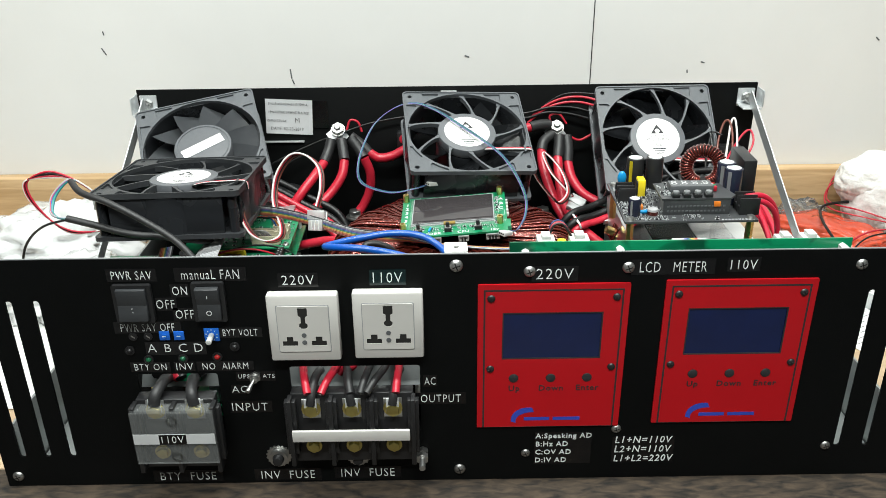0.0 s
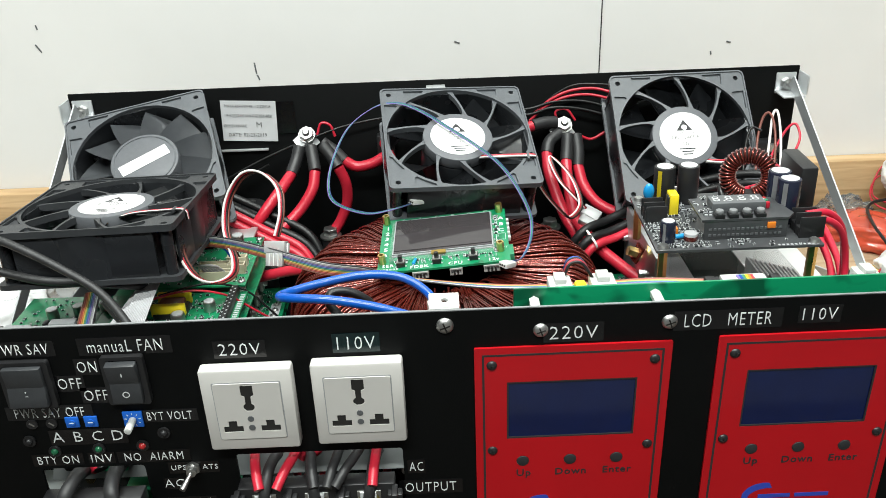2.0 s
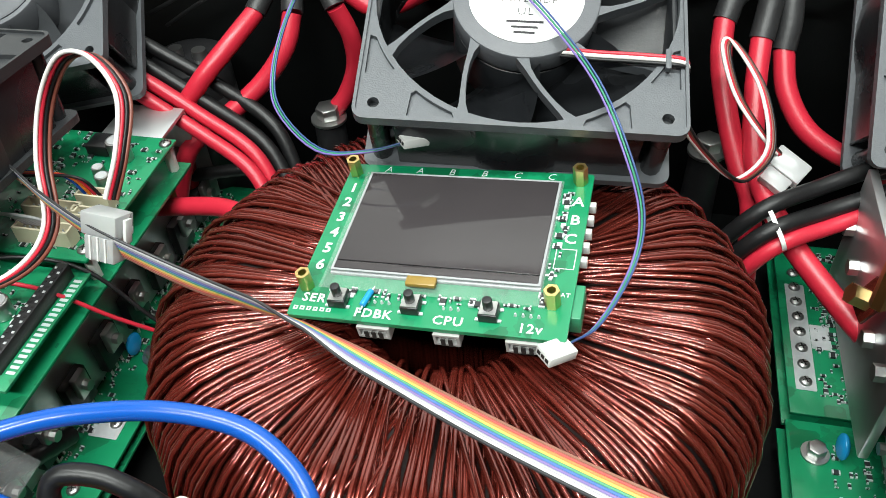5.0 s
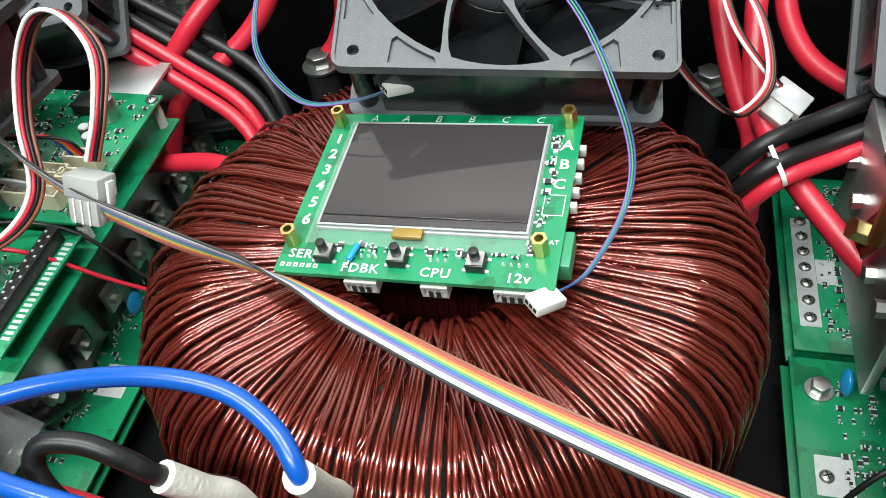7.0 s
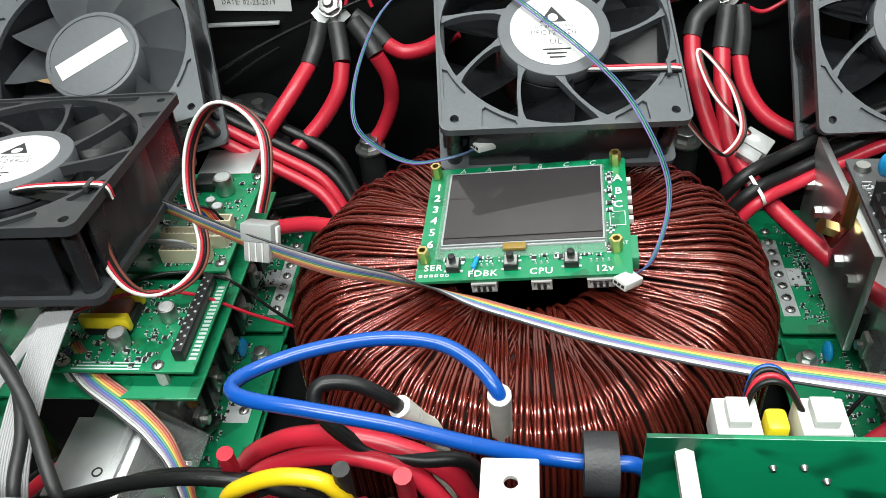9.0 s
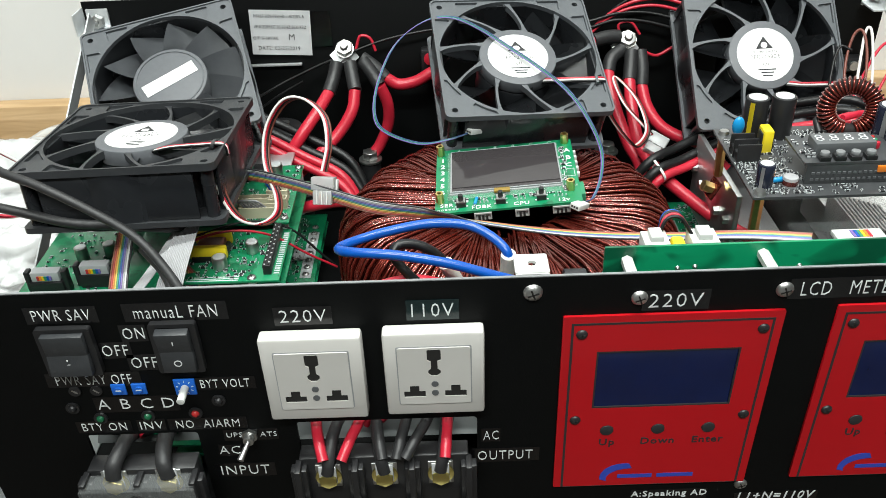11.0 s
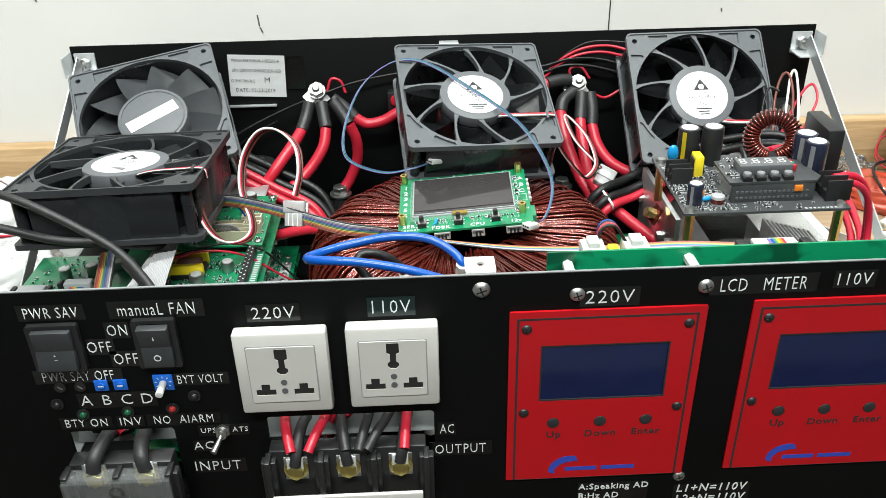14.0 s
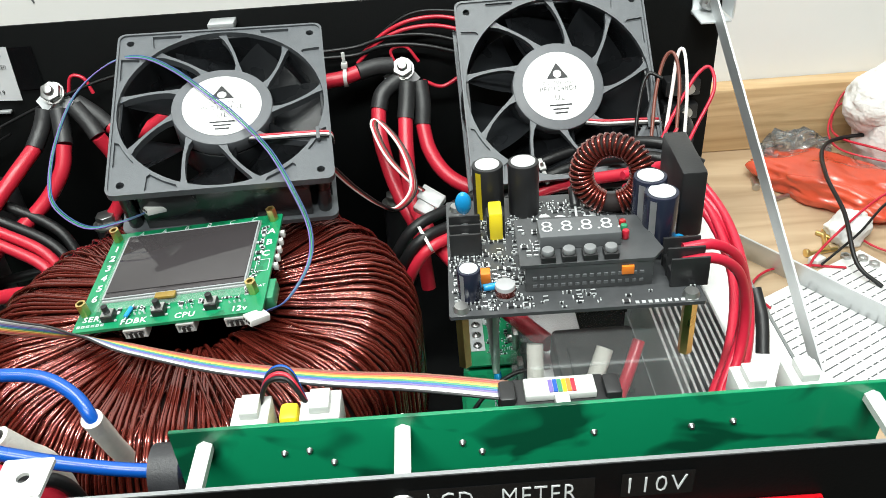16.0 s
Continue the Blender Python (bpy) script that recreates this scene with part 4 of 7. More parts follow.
        part("cable_clip", box(bmesh.new(), 0.0515, 0.0535, -0.0325, -0.0240, -0.0005, 0.0022, 0.0003), shell, f)
    else:
        part("hub_ring", sheet(bmesh.new(), [circle(0, 0, 0.0262, 48), circle(0, 0, 0.0250, 48)], -D * 0.5 + 0.0160, -D * 0.5 + 0.0166), shell, f)
        b = box(bmesh.new(), -0.0215, 0.0215, -0.0055, 0.0055, 0, 0.0003)
        ob = part("sticker", b, "white", f, "white paper strip")
        ob.matrix_local = pose(0, 0, -D * 0.5 + s * -0.016 + 0.0001, 0, 0, 18)
    return f


FM = frame_from((0.0168, 0.2637, 0.1932), (0.1009, 0.01105, -0.0048), (-0.0041, 0.0948, 0.0398)) @ Matrix.Scale(0.975, 4)
FR = frame_from((0.2102, 0.3040, 0.1715), (0.1037, 0.0037, -0.0002), (0.0039, 0.0694, 0.0704)) @ Matrix.Scale(0.98, 4)
FL = frame_from((-0.2450, 0.2960, 0.1730), (0.098, 0.0235, 0.015), (-0.0157, 0.041, 0.026))
FF = frame_from((-0.2285, 0.1755, 0.1840), (0.12, 0.0, 0.002), (0.0, 0.110, -0.010))
make_fan(FM, "dark grey square cooling fan lying tilted on the toroidal transformer")
make_fan(FR, "dark grey square cooling fan leaning on the rear panel")
make_fan(FL, "dark grey cooling fan showing its blades, leaning on the rear panel", True)
make_fan(FF, "black square cooling fan lying flat over the control board", shell="fanblack")

# ---- toroidal transformer ----
TC = Vector((0.0030, 0.1790, 0.0))
tor = thing("toroidal_transformer", TC, "large toroidal transformer wound with dark red enamelled copper wire", "transformer")
R0, R1, Z0, Z1 = 0.0400, 0.1125, 0.006, 0.124


def section(n, grow=0.0, rc=0.030):
    """Rounded outline of the winding, as radius and height."""
    x0, x1, z0, z1 = R0 - grow, R1 + grow, Z0 - grow, Z1 + grow
    out = []
    for cx, cz, a, r in ((x1 - rc, z0 + rc, -90, rc), (x1 - rc, z1 - rc, 0, rc), (x0 + rc * 0.3, z1 - rc * 0.3, 90, rc * 0.3), (x0 + rc * 0.3, z0 + rc * 0.3, 180, rc * 0.3)):
        for k in range(n):
            w = radians(a + 90 * k / (n - 1))
            out.append((cx + r * math.cos(w), cz + r * math.sin(w)))
    return out


# ring under the turns; its near-black colour paints the shade in the gaps
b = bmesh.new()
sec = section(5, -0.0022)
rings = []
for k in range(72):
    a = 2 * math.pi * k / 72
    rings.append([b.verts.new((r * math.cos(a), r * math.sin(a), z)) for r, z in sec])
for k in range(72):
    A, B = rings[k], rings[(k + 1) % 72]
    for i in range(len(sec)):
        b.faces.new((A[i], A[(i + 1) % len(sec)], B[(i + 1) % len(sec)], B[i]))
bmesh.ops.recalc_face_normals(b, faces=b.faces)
part("winding_base", b, "core", tor, "near-black ring with the shade between the turns put into its colour")


def turn_path(lag, grow):
    """One turn of wire about the ring: straight over the top, its inner end turned by lag against the outer one."""
    inner = Vector((math.cos(lag), math.sin(lag), 0)) * (R0 - grow)
    outer = Vector((R1 + grow, 0, 0))
    pts = []
    for rr, z in section(6, grow):
        f = (rr - (R0 - grow)) / (R1 - R0 + 2 * grow)
        p = inner.lerp(outer, f)
        pts.append(Vector((p.x, p.y, z + 0.0006 * math.sin(3.1 * f + 40 * lag))))
    return pts


def turn_mesh(lag, grow, r):
    bm = sweep(bmesh.new(), turn_path(lag, grow), r, 7, closed=True)
    bmesh.ops.recalc_face_normals(bm, faces=bm.faces)
    return bm


def bundles(seed):
    """Runs of wires laid side by side: angle of each run's middle, its half width, slant and how far the wires stay parallel."""
    r = random.Random(seed)
    out, a = [], 0.0
    while a < 360:
        w = r.uniform(7, 17)
        out.append((a + w / 2, w / 2, r.uniform(-15, 15), r.uniform(-0.2, 1.3)))
        a += w
    return out


def lag_at(runs, a):
    for mid, half, slant, par in runs:
        if abs(a - mid) <= half:
            return max(-22.0, min(22.0, slant + par * (a - mid)))
    return 0.0


rnd = random.Random(4)
LAGS = [-22 + 44 * k / 23 for k in range(24)]
turns = [[finish(turn_mesh(radians(d), g, 0.00094), "turn", "copper") for g in (0.0004, 0.0016, 0.0028)] for d in LAGS]
b = bmesh.new()
low_runs = bundles(7)
for k in range(220):
    a = 360 * (k + rnd.uniform(-0.25, 0.25)) / 220
    tmp = finish(turn_mesh(radians(lag_at(low_runs, a % 360)), -0.0012, 0.00094), "tmp", "copper", False)
    tmp.transform(pose(0, 0, 0, 0, 0, a))
    b.from_mesh(tmp)
    bpy.data.meshes.remove(tmp)
tagged(part("lower_winding", b, "copper", tor), kind="stuff")
top_runs = bundles(11)
for k in range(285):
    a = 360 * (k + rnd.uniform(-0.3, 0.3)) / 285 % 360
    d = lag_at(top_runs, a) + rnd.uniform(-0.7, 0.7)
    i = min(23, max(0, round((d + 22) / 44 * 23)))
    ob = new("turn", turns[i][rnd.choice((0, 0, 1, 1, 1, 2))])
    ob.parent = tor
    ob.matrix_local = pose(0, 0, 0, 0, 0, a)


# ---- circuit board pieces ----
def ecap(parent, x, y, z, r, h, side="darkblue", top="solder", stripe=""):
    """An electrolytic can standing on a board."""
    c = part("capacitor", cyl(bmesh.new(), (x, y, z), (x, y, z + h), r, seg=24, bevel=r * 0.12), side, parent)
    part("capacitor_top", cyl(bmesh.new(), (x, y, z + h), (x, y, z + h + 0.0002), r * 0.78, seg=24), top, c, "bare metal top")
    if stripe:
        b = bmesh.new()
        vs = [[b.verts.new((x + (r + 0.0002) * math.cos(a), y + (r + 0.0002) * math.sin(a), z + h * k)) for a in np.linspace(-2.45, -2.05, 6)] for k in (0.03, 0.95)]
        for i in range(5):
            b.faces.new((vs[0][i], vs[0][i + 1], vs[1][i + 1], vs[1][i]))
        bmesh.ops.solidify(b, geom=b.faces[:], thickness=0.0001)
        part("stripe", b, stripe, c, "pale stripe")
    return c


def small_parts(parent, x0, x1, y0, y1, z, n, seed, keep=lambda x, y: True):
    """Tiny soldered parts that nobody could count, joined."""
    r = random.Random(seed)
    b, c = bmesh.new(), bmesh.new()
    for _ in range(n):
        x, y = r.uniform(x0, x1), r.uniform(y0, y1)
        if not keep(x, y):
            continue
        w, l = r.choice(((0.0008, 0.0016), (0.0012, 0.002), (0.0005, 0.001), (0.002, 0.0026)))
        if r.random() < 0.5:
            w, l = l, w
        hgt = r.uniform(0.0004, 0.0012)
        box(c, x - w / 2, x + w / 2, y - l / 2, y + l / 2, z, z + hgt)
        for s in (-1, 1):
            if w > l:
                box(b, x + s * w * 0.5 - 0.0003, x + s * w * 0.5 + 0.0003, y - l / 2, y + l / 2, z, z + hgt * 1.04)
            else:
                box(b, x - w / 2, x + w / 2, y + s * l * 0.5 - 0.0003, y + s * l * 0.5 + 0.0003, z, z + hgt * 1.04)
    tagged(part("smd_body", c, "chip", parent), kind="stuff")
    tagged(part("solder_joint", b, "solder", parent), kind="stuff")


def shrouded(parent, m, w, d, h, pins, material="nylon"):
    """A pin connector with side walls, notches and pins."""
    b = sheet(bmesh.new(), [rect(-w / 2, w / 2, -d / 2, d / 2), rect(-w / 2 + 0.0009, w / 2 - 0.0009, -d / 2 + 0.0009, d / 2 - 0.0009)], 0.0, h)
    box(b, -w / 2 + 0.0008, w / 2 - 0.0008, -d / 2 + 0.0008, d / 2 - 0.0008, 0.0, h * 0.3)
    bmesh.ops.transform(b, matrix=m, verts=b.verts)
    c = part("connector", b, material, parent)
    for i in range(pins):
        x = (i - (pins - 1) / 2) * 0.0025
        b = box(bmesh.new(), x - 0.0003, x + 0.0003, -0.0003, 0.0003, h * 0.25, h * 0.85)
        bmesh.ops.transform(b, matrix=m, verts=b.verts)
        part("pin", b, "solder", c)
    return c


RAINBOW = ("rib_brown", "rib_red", "rib_orange", "rib_yellow", "rib_green", "rib_blue", "rib_violet", "rib_grey", "rib_white", "rib_dark")


def ribbon(name, nodes, label, colours=RAINBOW, pitch=0.00118, n=7):
    """A flat cable: each node is a place and the angle of its width, turned from level to upright."""
    t = thing(name, nodes[0][0], label, "ribbon cable")
    base = Vector(nodes[0][0])
    path = smooth_path([Vector(p) - base for p, _ in nodes], n)
    angs = []
    for i in range(len(nodes) - 1):
        for k in range(n):
            u = k / n
            u = u * u * (3 - 2 * u)
            angs.append(nodes[i][1] * (1 - u) + nodes[i + 1][1] * u)
    angs.append(nodes[-1][1])
    for c, col in enumerate(colours):
        off = (c - (len(colours) - 1) / 2) * pitch
        pts = []
        for i, p in enumerate(path):
            d = (path[min(i + 1, len(path) - 1)] - path[max(i - 1, 0)]).normalized()
            back = Vector((0, 0, 1)).cross(d)
            back = back.normalized() if back.length > 0.05 else Vector((0, 1, 0))
            up = d.cross(back)
            a = radians(angs[i])
            pts.append(p + (back * math.cos(a) + up * math.sin(a)) * off)
        b = sweep(bmesh.new(), pts, pitch * 0.52, 6)
        bmesh.ops.recalc_face_normals(b, faces=b.faces)
        part("strand", b, col, t)
    return t


# ---- display board on the transformer ----
LB = frame_from((0.0019, 0.1780, 0.1428), (0.0847, -0.0030, 0.0074), (0.0011, 0.0566, 0.0044)) @ Matrix.Diagonal((0.985, 0.99, 1, 1))
lb = thing("display_board", LB, "green circuit board with a dark display and three push buttons", "circuit board")
part("board", sheet(bmesh.new(), [rect(-0.0470, 0.0470, -0.0365, 0.0388, 0.001)], -0.0016, 0.0), "pcb", lb)
part("clear_plate", box(bmesh.new(), -0.0390, 0.0370, -0.0250, 0.0328, 0.0014, 0.0018, 0.0002), "hazy", lb, "clear protective plate")
part("module_frame", box(bmesh.new(), -0.0372, 0.0362, -0.0180, 0.0322, 0.0001, 0.0013, 0.0003), "grey", lb, "grey display frame")
part("display", box(bmesh.new(), -0.0360, 0.0352, -0.0128, 0.0312, 0.0019, 0.0026, 0.0002), "screen", lb, "dark glossy unlit display")
part("display_ledge", box(bmesh.new(), -0.0360, 0.0352, -0.0165, -0.0132, 0.0019, 0.0025, 0.0002), "screen", lb, "dark lower edge of the display")
b = sheet(bmesh.new(), [rect(-0.0369, 0.0361, -0.0174, 0.0321), rect(-0.0361, 0.0353, -0.0166, 0.0313)], 0.0019, 0.0024)
part("glass_edge", b, "palegrey", lb, "pale glass edge")
part("flex_connector", box(bmesh.new(), -0.0085, 0.0020, -0.0222, -0.0182, 0.0019, 0.0038, 0.0006), "amber", lb, "brown flex connector")
for x, y in ((-0.0440, 0.0335), (0.0425, 0.0345), (-0.0437, -0.0240), (0.0408, -0.0225)):
    b = sheet(bmesh.new(), [circle(x, y, 0.0027, 6), circle(x, y, 0.0015, 12)], 0.0001, 0.0072)
    part("standoff", b, "brass", lb, "brass hex standoff")
for x in (-0.0300, -0.0045, 0.0215):
    bt = part("push_button", box(bmesh.new(), x - 0.0031, x + 0.0031, -0.0322, -0.0260, 0.0001, 0.0036, 0.0004), "bpl", lb)
    part("cap", cyl(bmesh.new(), (x, -0.0291, 0.0036), (x, -0.0291, 0.0080), 0.0017, 0.0016, seg=16, bevel=0.0003), "bpl", bt, "black round plunger")
    part("button_plate", box(bmesh.new(), x - 0.0027, x + 0.0027, -0.0318, -0.0264, 0.0037, 0.0040), "steel", bt)
    for sx in (-1, 1):
        for sy in (-1, 1):
            part("leg", box(bmesh.new(), x + sx * 0.0036 - 0.0007, x + sx * 0.0036 + 0.0007, -0.0291 + sy * 0.0023 - 0.0005, -0.0291 + sy * 0.0023 + 0.0005, 0.0001, 0.0007), "solder", bt)
for body, x, y, s in (("SER", -0.0395, -0.0288, 0.0046), ("FDBK", -0.0170, -0.0332, 0.0046), ("CPU", 0.0085, -0.0332, 0.0046), ("12v", 0.0352, -0.0332, 0.0046), ("A", 0.0430, 0.0240, 0.0058),
                      ("B", 0.0430, 0.0150, 0.0058), ("C", 0.0425, 0.0060, 0.0058), ("+", 0.0385, -0.0110, 0.0070), ("BAT", 0.0435, -0.0185, 0.0022)):
    lettering(body, s * 1.08, pose(x, y, 0.0002, 0, 0, 0), "print_", lb, depth=0.00008, bold=0.016)
for i in range(6):
    lettering(str(i + 1), 0.0064, pose(-0.0425, 0.0250 - 0.0078 * i, 0.0002), "print_", lb, depth=0.00008, bold=0.02)
for i, c in enumerate("AABBCC"):
    lettering(c, 0.0044, pose(-0.0315 + 0.0126 * i, 0.0362, 0.0002), "print_", lb, depth=0.00008, shear=0.2)
for i in range(6):
    part("pad", sheet(bmesh.new(), [rect(-0.0455 + 0.0024 * i, -0.0439 + 0.0024 * i, -0.0341, -0.0325), circle(-0.0447 + 0.0024 * i, -0.0333, 0.0004, 8)], 0.0001, 0.0002), "solder", lb)
for x, n in ((-0.0165, 4), (0.0085, 3), (0.0335, 4)):
    c = shrouded(lb, pose(x, -0.0312, -0.0045, 90, 0, 0), 0.0112 if n == 4 else 0.0088, 0.0050, 0.0062, n, "connector")
    for i in range(n - 1):
        part("notch", box(bmesh.new(), x + (i - (n - 2) / 2) * 0.0025 - 0.0007, x + (i - (n - 2) / 2) * 0.0025 + 0.0007, -0.0377, -0.0373, -0.0070, -0.0038), "hole", c)
    for i in range(n):
        part("solder_pin", cyl(bmesh.new(), (x + (i - (n - 1) / 2) * 0.0025, -0.0282, 0), (x + (i - (n - 1) / 2) * 0.0025, -0.0282, 0.0012), 0.0006, 0.0003, seg=8), "solder", c)
gt = part("terminal", box(bmesh.new(), 0.0440, 0.0500, -0.0260, -0.0120, -0.0090, -0.0017, 0.0005), "greenwire", lb, "green screw terminal")
for k in range(5):
    part("side_pin", box(bmesh.new(), 0.0466, 0.0490, 0.024 - 0.0065 * k, 0.0265 - 0.0065 * k, -0.005, -0.0017, 0.0002), "nylon", lb)
b = cyl(bmesh.new(), (-0.0212, -0.0310, 0.0014), (-0.0198, -0.0245, 0.0014), 0.0011, seg=12, bevel=0.0003)
rs = part("resistor", b, "bluecap", lb, "small blue resistor")
part("resistor_lead", cyl(bmesh.new(), (-0.0215, -0.0330, 0.0010), (-0.0193, -0.0225, 0.0012), 0.0003, seg=6), "solder", rs)
for i in range(6):
    part("side_part", box(bmesh.new(), 0.0385, 0.0402, 0.0245 - 0.0045 * i, 0.0262 - 0.0045 * i, 0.0001, 0.0009), "solder", lb)
small_parts(lb, 0.0372, 0.0405, -0.024, 0.030, 0.0001, 30, 41)
small_parts(lb, -0.034, 0.036, -0.0262, -0.0238, 0.0001, 26, 42)
part("outline", sheet(bmesh.new(), [rect(0.0385, 0.0455, -0.0075, 0.0015), rect(0.0388, 0.0452, -0.0072, 0.0012)], 0.0001, 0.0002), "print_", lb)

# small wires to the display board
for i, m_ in enumerate(("purplewire", "greenwire", "slatewire")):
    o = Vector((0.0008 * (i - 1), 0.0003 * (i - 1), 0.0004 * (i - 1)))
    pts = [(-0.018, 0.2135, 0.1585), (-0.034, 0.208, 0.156), (-0.055, 0.213, 0.151), (-0.0800, 0.238, 0.149), (-0.0880, 0.255, 0.155), (-0.0850, 0.272, 0.172), (-0.072, 0.288, 0.194), (-0.050, 0.296, 0.2085), (-0.030, 0.293, 0.2120),
           (-0.010, 0.283, 0.2065), (0.012, 0.265, 0.1970), (0.028, 0.249, 0.1905), (0.046, 0.226, 0.1820), (0.058, 0.206, 0.1700), (0.0660, 0.192, 0.1540), (0.0650, 0.178, 0.1420), (0.0560, 0.154, 0.1385), (0.0470, 0.1405, 0.1425)]
    tube("signal_wire", [Vector(p) + o for p in pts], 0.00042, m_, "thin %s signal wire looping over the fan" % m_[:-4], seg=6, n=5, group="signal wires")
for p, q in (((0.0445, 0.1375, 0.1425), 40), ((-0.0175, 0.2150, 0.1585), 20)):
    c = thing("plug", Matrix.Translation(p) @ pose(0, 0, 0, -12, 0, -52 + q * 0.1), "small white plastic wire plug", "plug", "plugs")
    part("housing", box(bmesh.new(), -0.0036, 0.0036, -0.0052, 0.0052, -0.0018, 0.0018, 0.0004), "nylon", c)
    for i in range(3):
        part("contact", box(bmesh.new(), -0.0027 + 0.0020 * i, -0.0013 + 0.0020 * i, -0.0054, -0.0052, -0.0006, 0.0006), "hole", c)

# rainbow cable from the control board across the transformer to the front board
ribbon("ribbon_cable", [((-0.205, 0.205, 0.140), 100), ((-0.172, 0.188, 0.1455), 100), ((-0.146, 0.171, 0.1490), 100), ((-0.118, 0.158, 0.1470), 98), ((-0.085, 0.1515, 0.1385), 92), ((-0.058, 0.1450, 0.1375), 104), ((-0.037, 0.1385, 0.1375), 132), ((-0.010, 0.1255, 0.1385), 160),
                        ((0.035, 0.1030, 0.1445), 168), ((0.080, 0.0810, 0.1550), 172), ((0.120, 0.0630, 0.1660), 176), ((0.156, 0.0500, 0.1705), 176)], "rainbow-striped flat ribbon cable lying across the transformer", pitch=0.00105)

# ---- front meter board behind the panel ----
fb = thing("meter_board", (0, 0, 0), "long green circuit board on spacers behind the front panel", "circuit board")
part("board", box(bmesh.new(), 0.0380, 0.2780, 0.0300, 0.0316, 0.045, 0.1830, 0.0003), "pcbback", fb)
for x, z in ((0.049, 0.1755), (0.115, 0.1770), (0.271, 0.1770), (0.051, 0.060), (0.117, 0.060), (0.271, 0.060)):
    b = cyl(bmesh.new(), (x, 0.002, z), (x, 0.0299, z), 0.0030, seg=6)
    part("spacer", b, "nylon", fb, "white hexagonal spacer")
    part("spacer_nut", cyl(bmesh.new(), (x, 0.0317, z), (x, 0.0345, z), 0.0032, seg=6), "nylon", fb)
for x0, x1, z in ((0.0580, 0.0705, 0.1845), (0.0810, 0.0945, 0.1850), (0.2280, 0.2400, 0.1825), (0.2455, 0.2575, 0.1835)):
    c = part("connector", box(bmesh.new(), x0, x1, 0.0320, 0.0450, 0.170, z - 0.002, 0.0005), "nylon", fb)
    w = x1 - x0
    part("latch", box(bmesh.new(), x0 + w * 0.25, x1 - w * 0.25, 0.034, 0.043, z - 0.002, z + 0.0012, 0.0004), "nylon", c)
    for k in range(3):
        part("contact", box(bmesh.new(), x0 + w * (0.2 + 0.25 * k), x0 + w * (0.3 + 0.25 * k), 0.0451, 0.0456, 0.174, 0.179), "hole", c)
for x, z in ((0.0745, 0.1700), (0.0830, 0.1705), (0.0905, 0.1640), (0.1345, 0.1690), (0.1410, 0.1640), (0.1790, 0.1695), (0.2120, 0.1690), (0.2260, 0.1700)):
    part("solder_joint", cyl(bmesh.new(), (x, 0.0299, z), (x, 0.0284, z), 0.0013, 0.0006, seg=10), "zincdull", fb)
# black header with the end of the rainbow cable
ih = thing("ribbon_header", (0.170, 0.0475, 0.1685), "black ribbon header with latches and a white plug top", "connector")
part("shroud", box(bmesh.new(), -0.0165, 0.0165, -0.0085, 0.0075, -0.010, 0.0035, 0.0008), "bpl", ih)
for s in (-1, 1):
    part("latch", box(bmesh.new(), s * 0.0185 - 0.0030, s * 0.0185 + 0.0030, -0.0050, 0.0050, -0.010, 0.0060, 0.0012), "bpl", ih)
part("strain_relief", box(bmesh.new(), -0.0125, 0.0125, -0.0045, 0.0045, 0.0035, 0.0065, 0.0006), "nylon", ih, "white plug top")
for i, c in enumerate(("redwire", "orangewire", "yellowwire", "greenwire", "bluewire", "purplewire")):
    part("strand_end", box(bmesh.new(), 0.0040 - 0.0016 * i, 0.0054 - 0.0016 * i, -0.0035, 0.0025, 0.0065, 0.0070), c, ih)
part("centre_clip", box(bmesh.new(), -0.0025, 0.0025, -0.0095, -0.0045, 0.0020, 0.0075, 0.0005), "nylon", ih)

# ferrite ring and small wires beside the board
fr = thing("ferrite_ring", (0.0275, 0.0450, 0.1480), "dark grey ferrite ring around the blue cable", "ferrite ring")
b = sheet(bmesh.new(), [circle(0, 0, 0.0105, 32), circle(0, 0, 0.0055, 32)], -0.0055, 0.0055)
bmesh.ops.rotate(b, verts=b.verts, matrix=Euler((0, radians(90), 0)).to_matrix())
part("ring", b, "ferrite", fr)
for i, (m_, dy) in enumerate((("redwire", 0), ("blackwire", 0.002), ("blackwire", -0.002), ("bluewire", 0.003))):
    tube("short_wire", [(0.066, 0.040, 0.180), (0.070, 0.046 + dy, 0.189), (0.077, 0.046 + dy, 0.190), (0.083, 0.040, 0.182)], 0.0009, m_, "short %s wire between two white connectors" % m_[:-4], group="short wires", seg=6)
yt = single("tape_roll", box(bmesh.new(), 0.0730, 0.0795, 0.036, 0.044, 0.170, 0.1800, 0.0016), "yellow", "yellow tape wrapped round a small core behind the front board", "tape")

# ---- heavy cables at the front ----
tube("blue_cable", [(-0.0058, 0.0700, 0.1400), (-0.0055, 0.0660, 0.1560), (-0.0130, 0.0735, 0.1625), (-0.0270, 0.0795, 0.1675), (-0.0480, 0.0800, 0.1690), (-0.0720, 0.0760, 0.1670), (-0.0890, 0.0680, 0.1665), (-0.0950, 0.0590, 0.1685), (-0.0880, 0.0510, 0.1715),
                    (-0.0640, 0.0460, 0.1720), (-0.0380, 0.0445, 0.1670), (-0.0120, 0.0440, 0.1580), (0.0100, 0.0455, 0.1500), (0.0275, 0.0450, 0.1480), (0.0400, 0.0450, 0.1470), (0.0480, 0.0470, 0.1300)], 0.0027, "bluewire", "thick glossy blue cable looping over the transformer", n=7, seg=12)
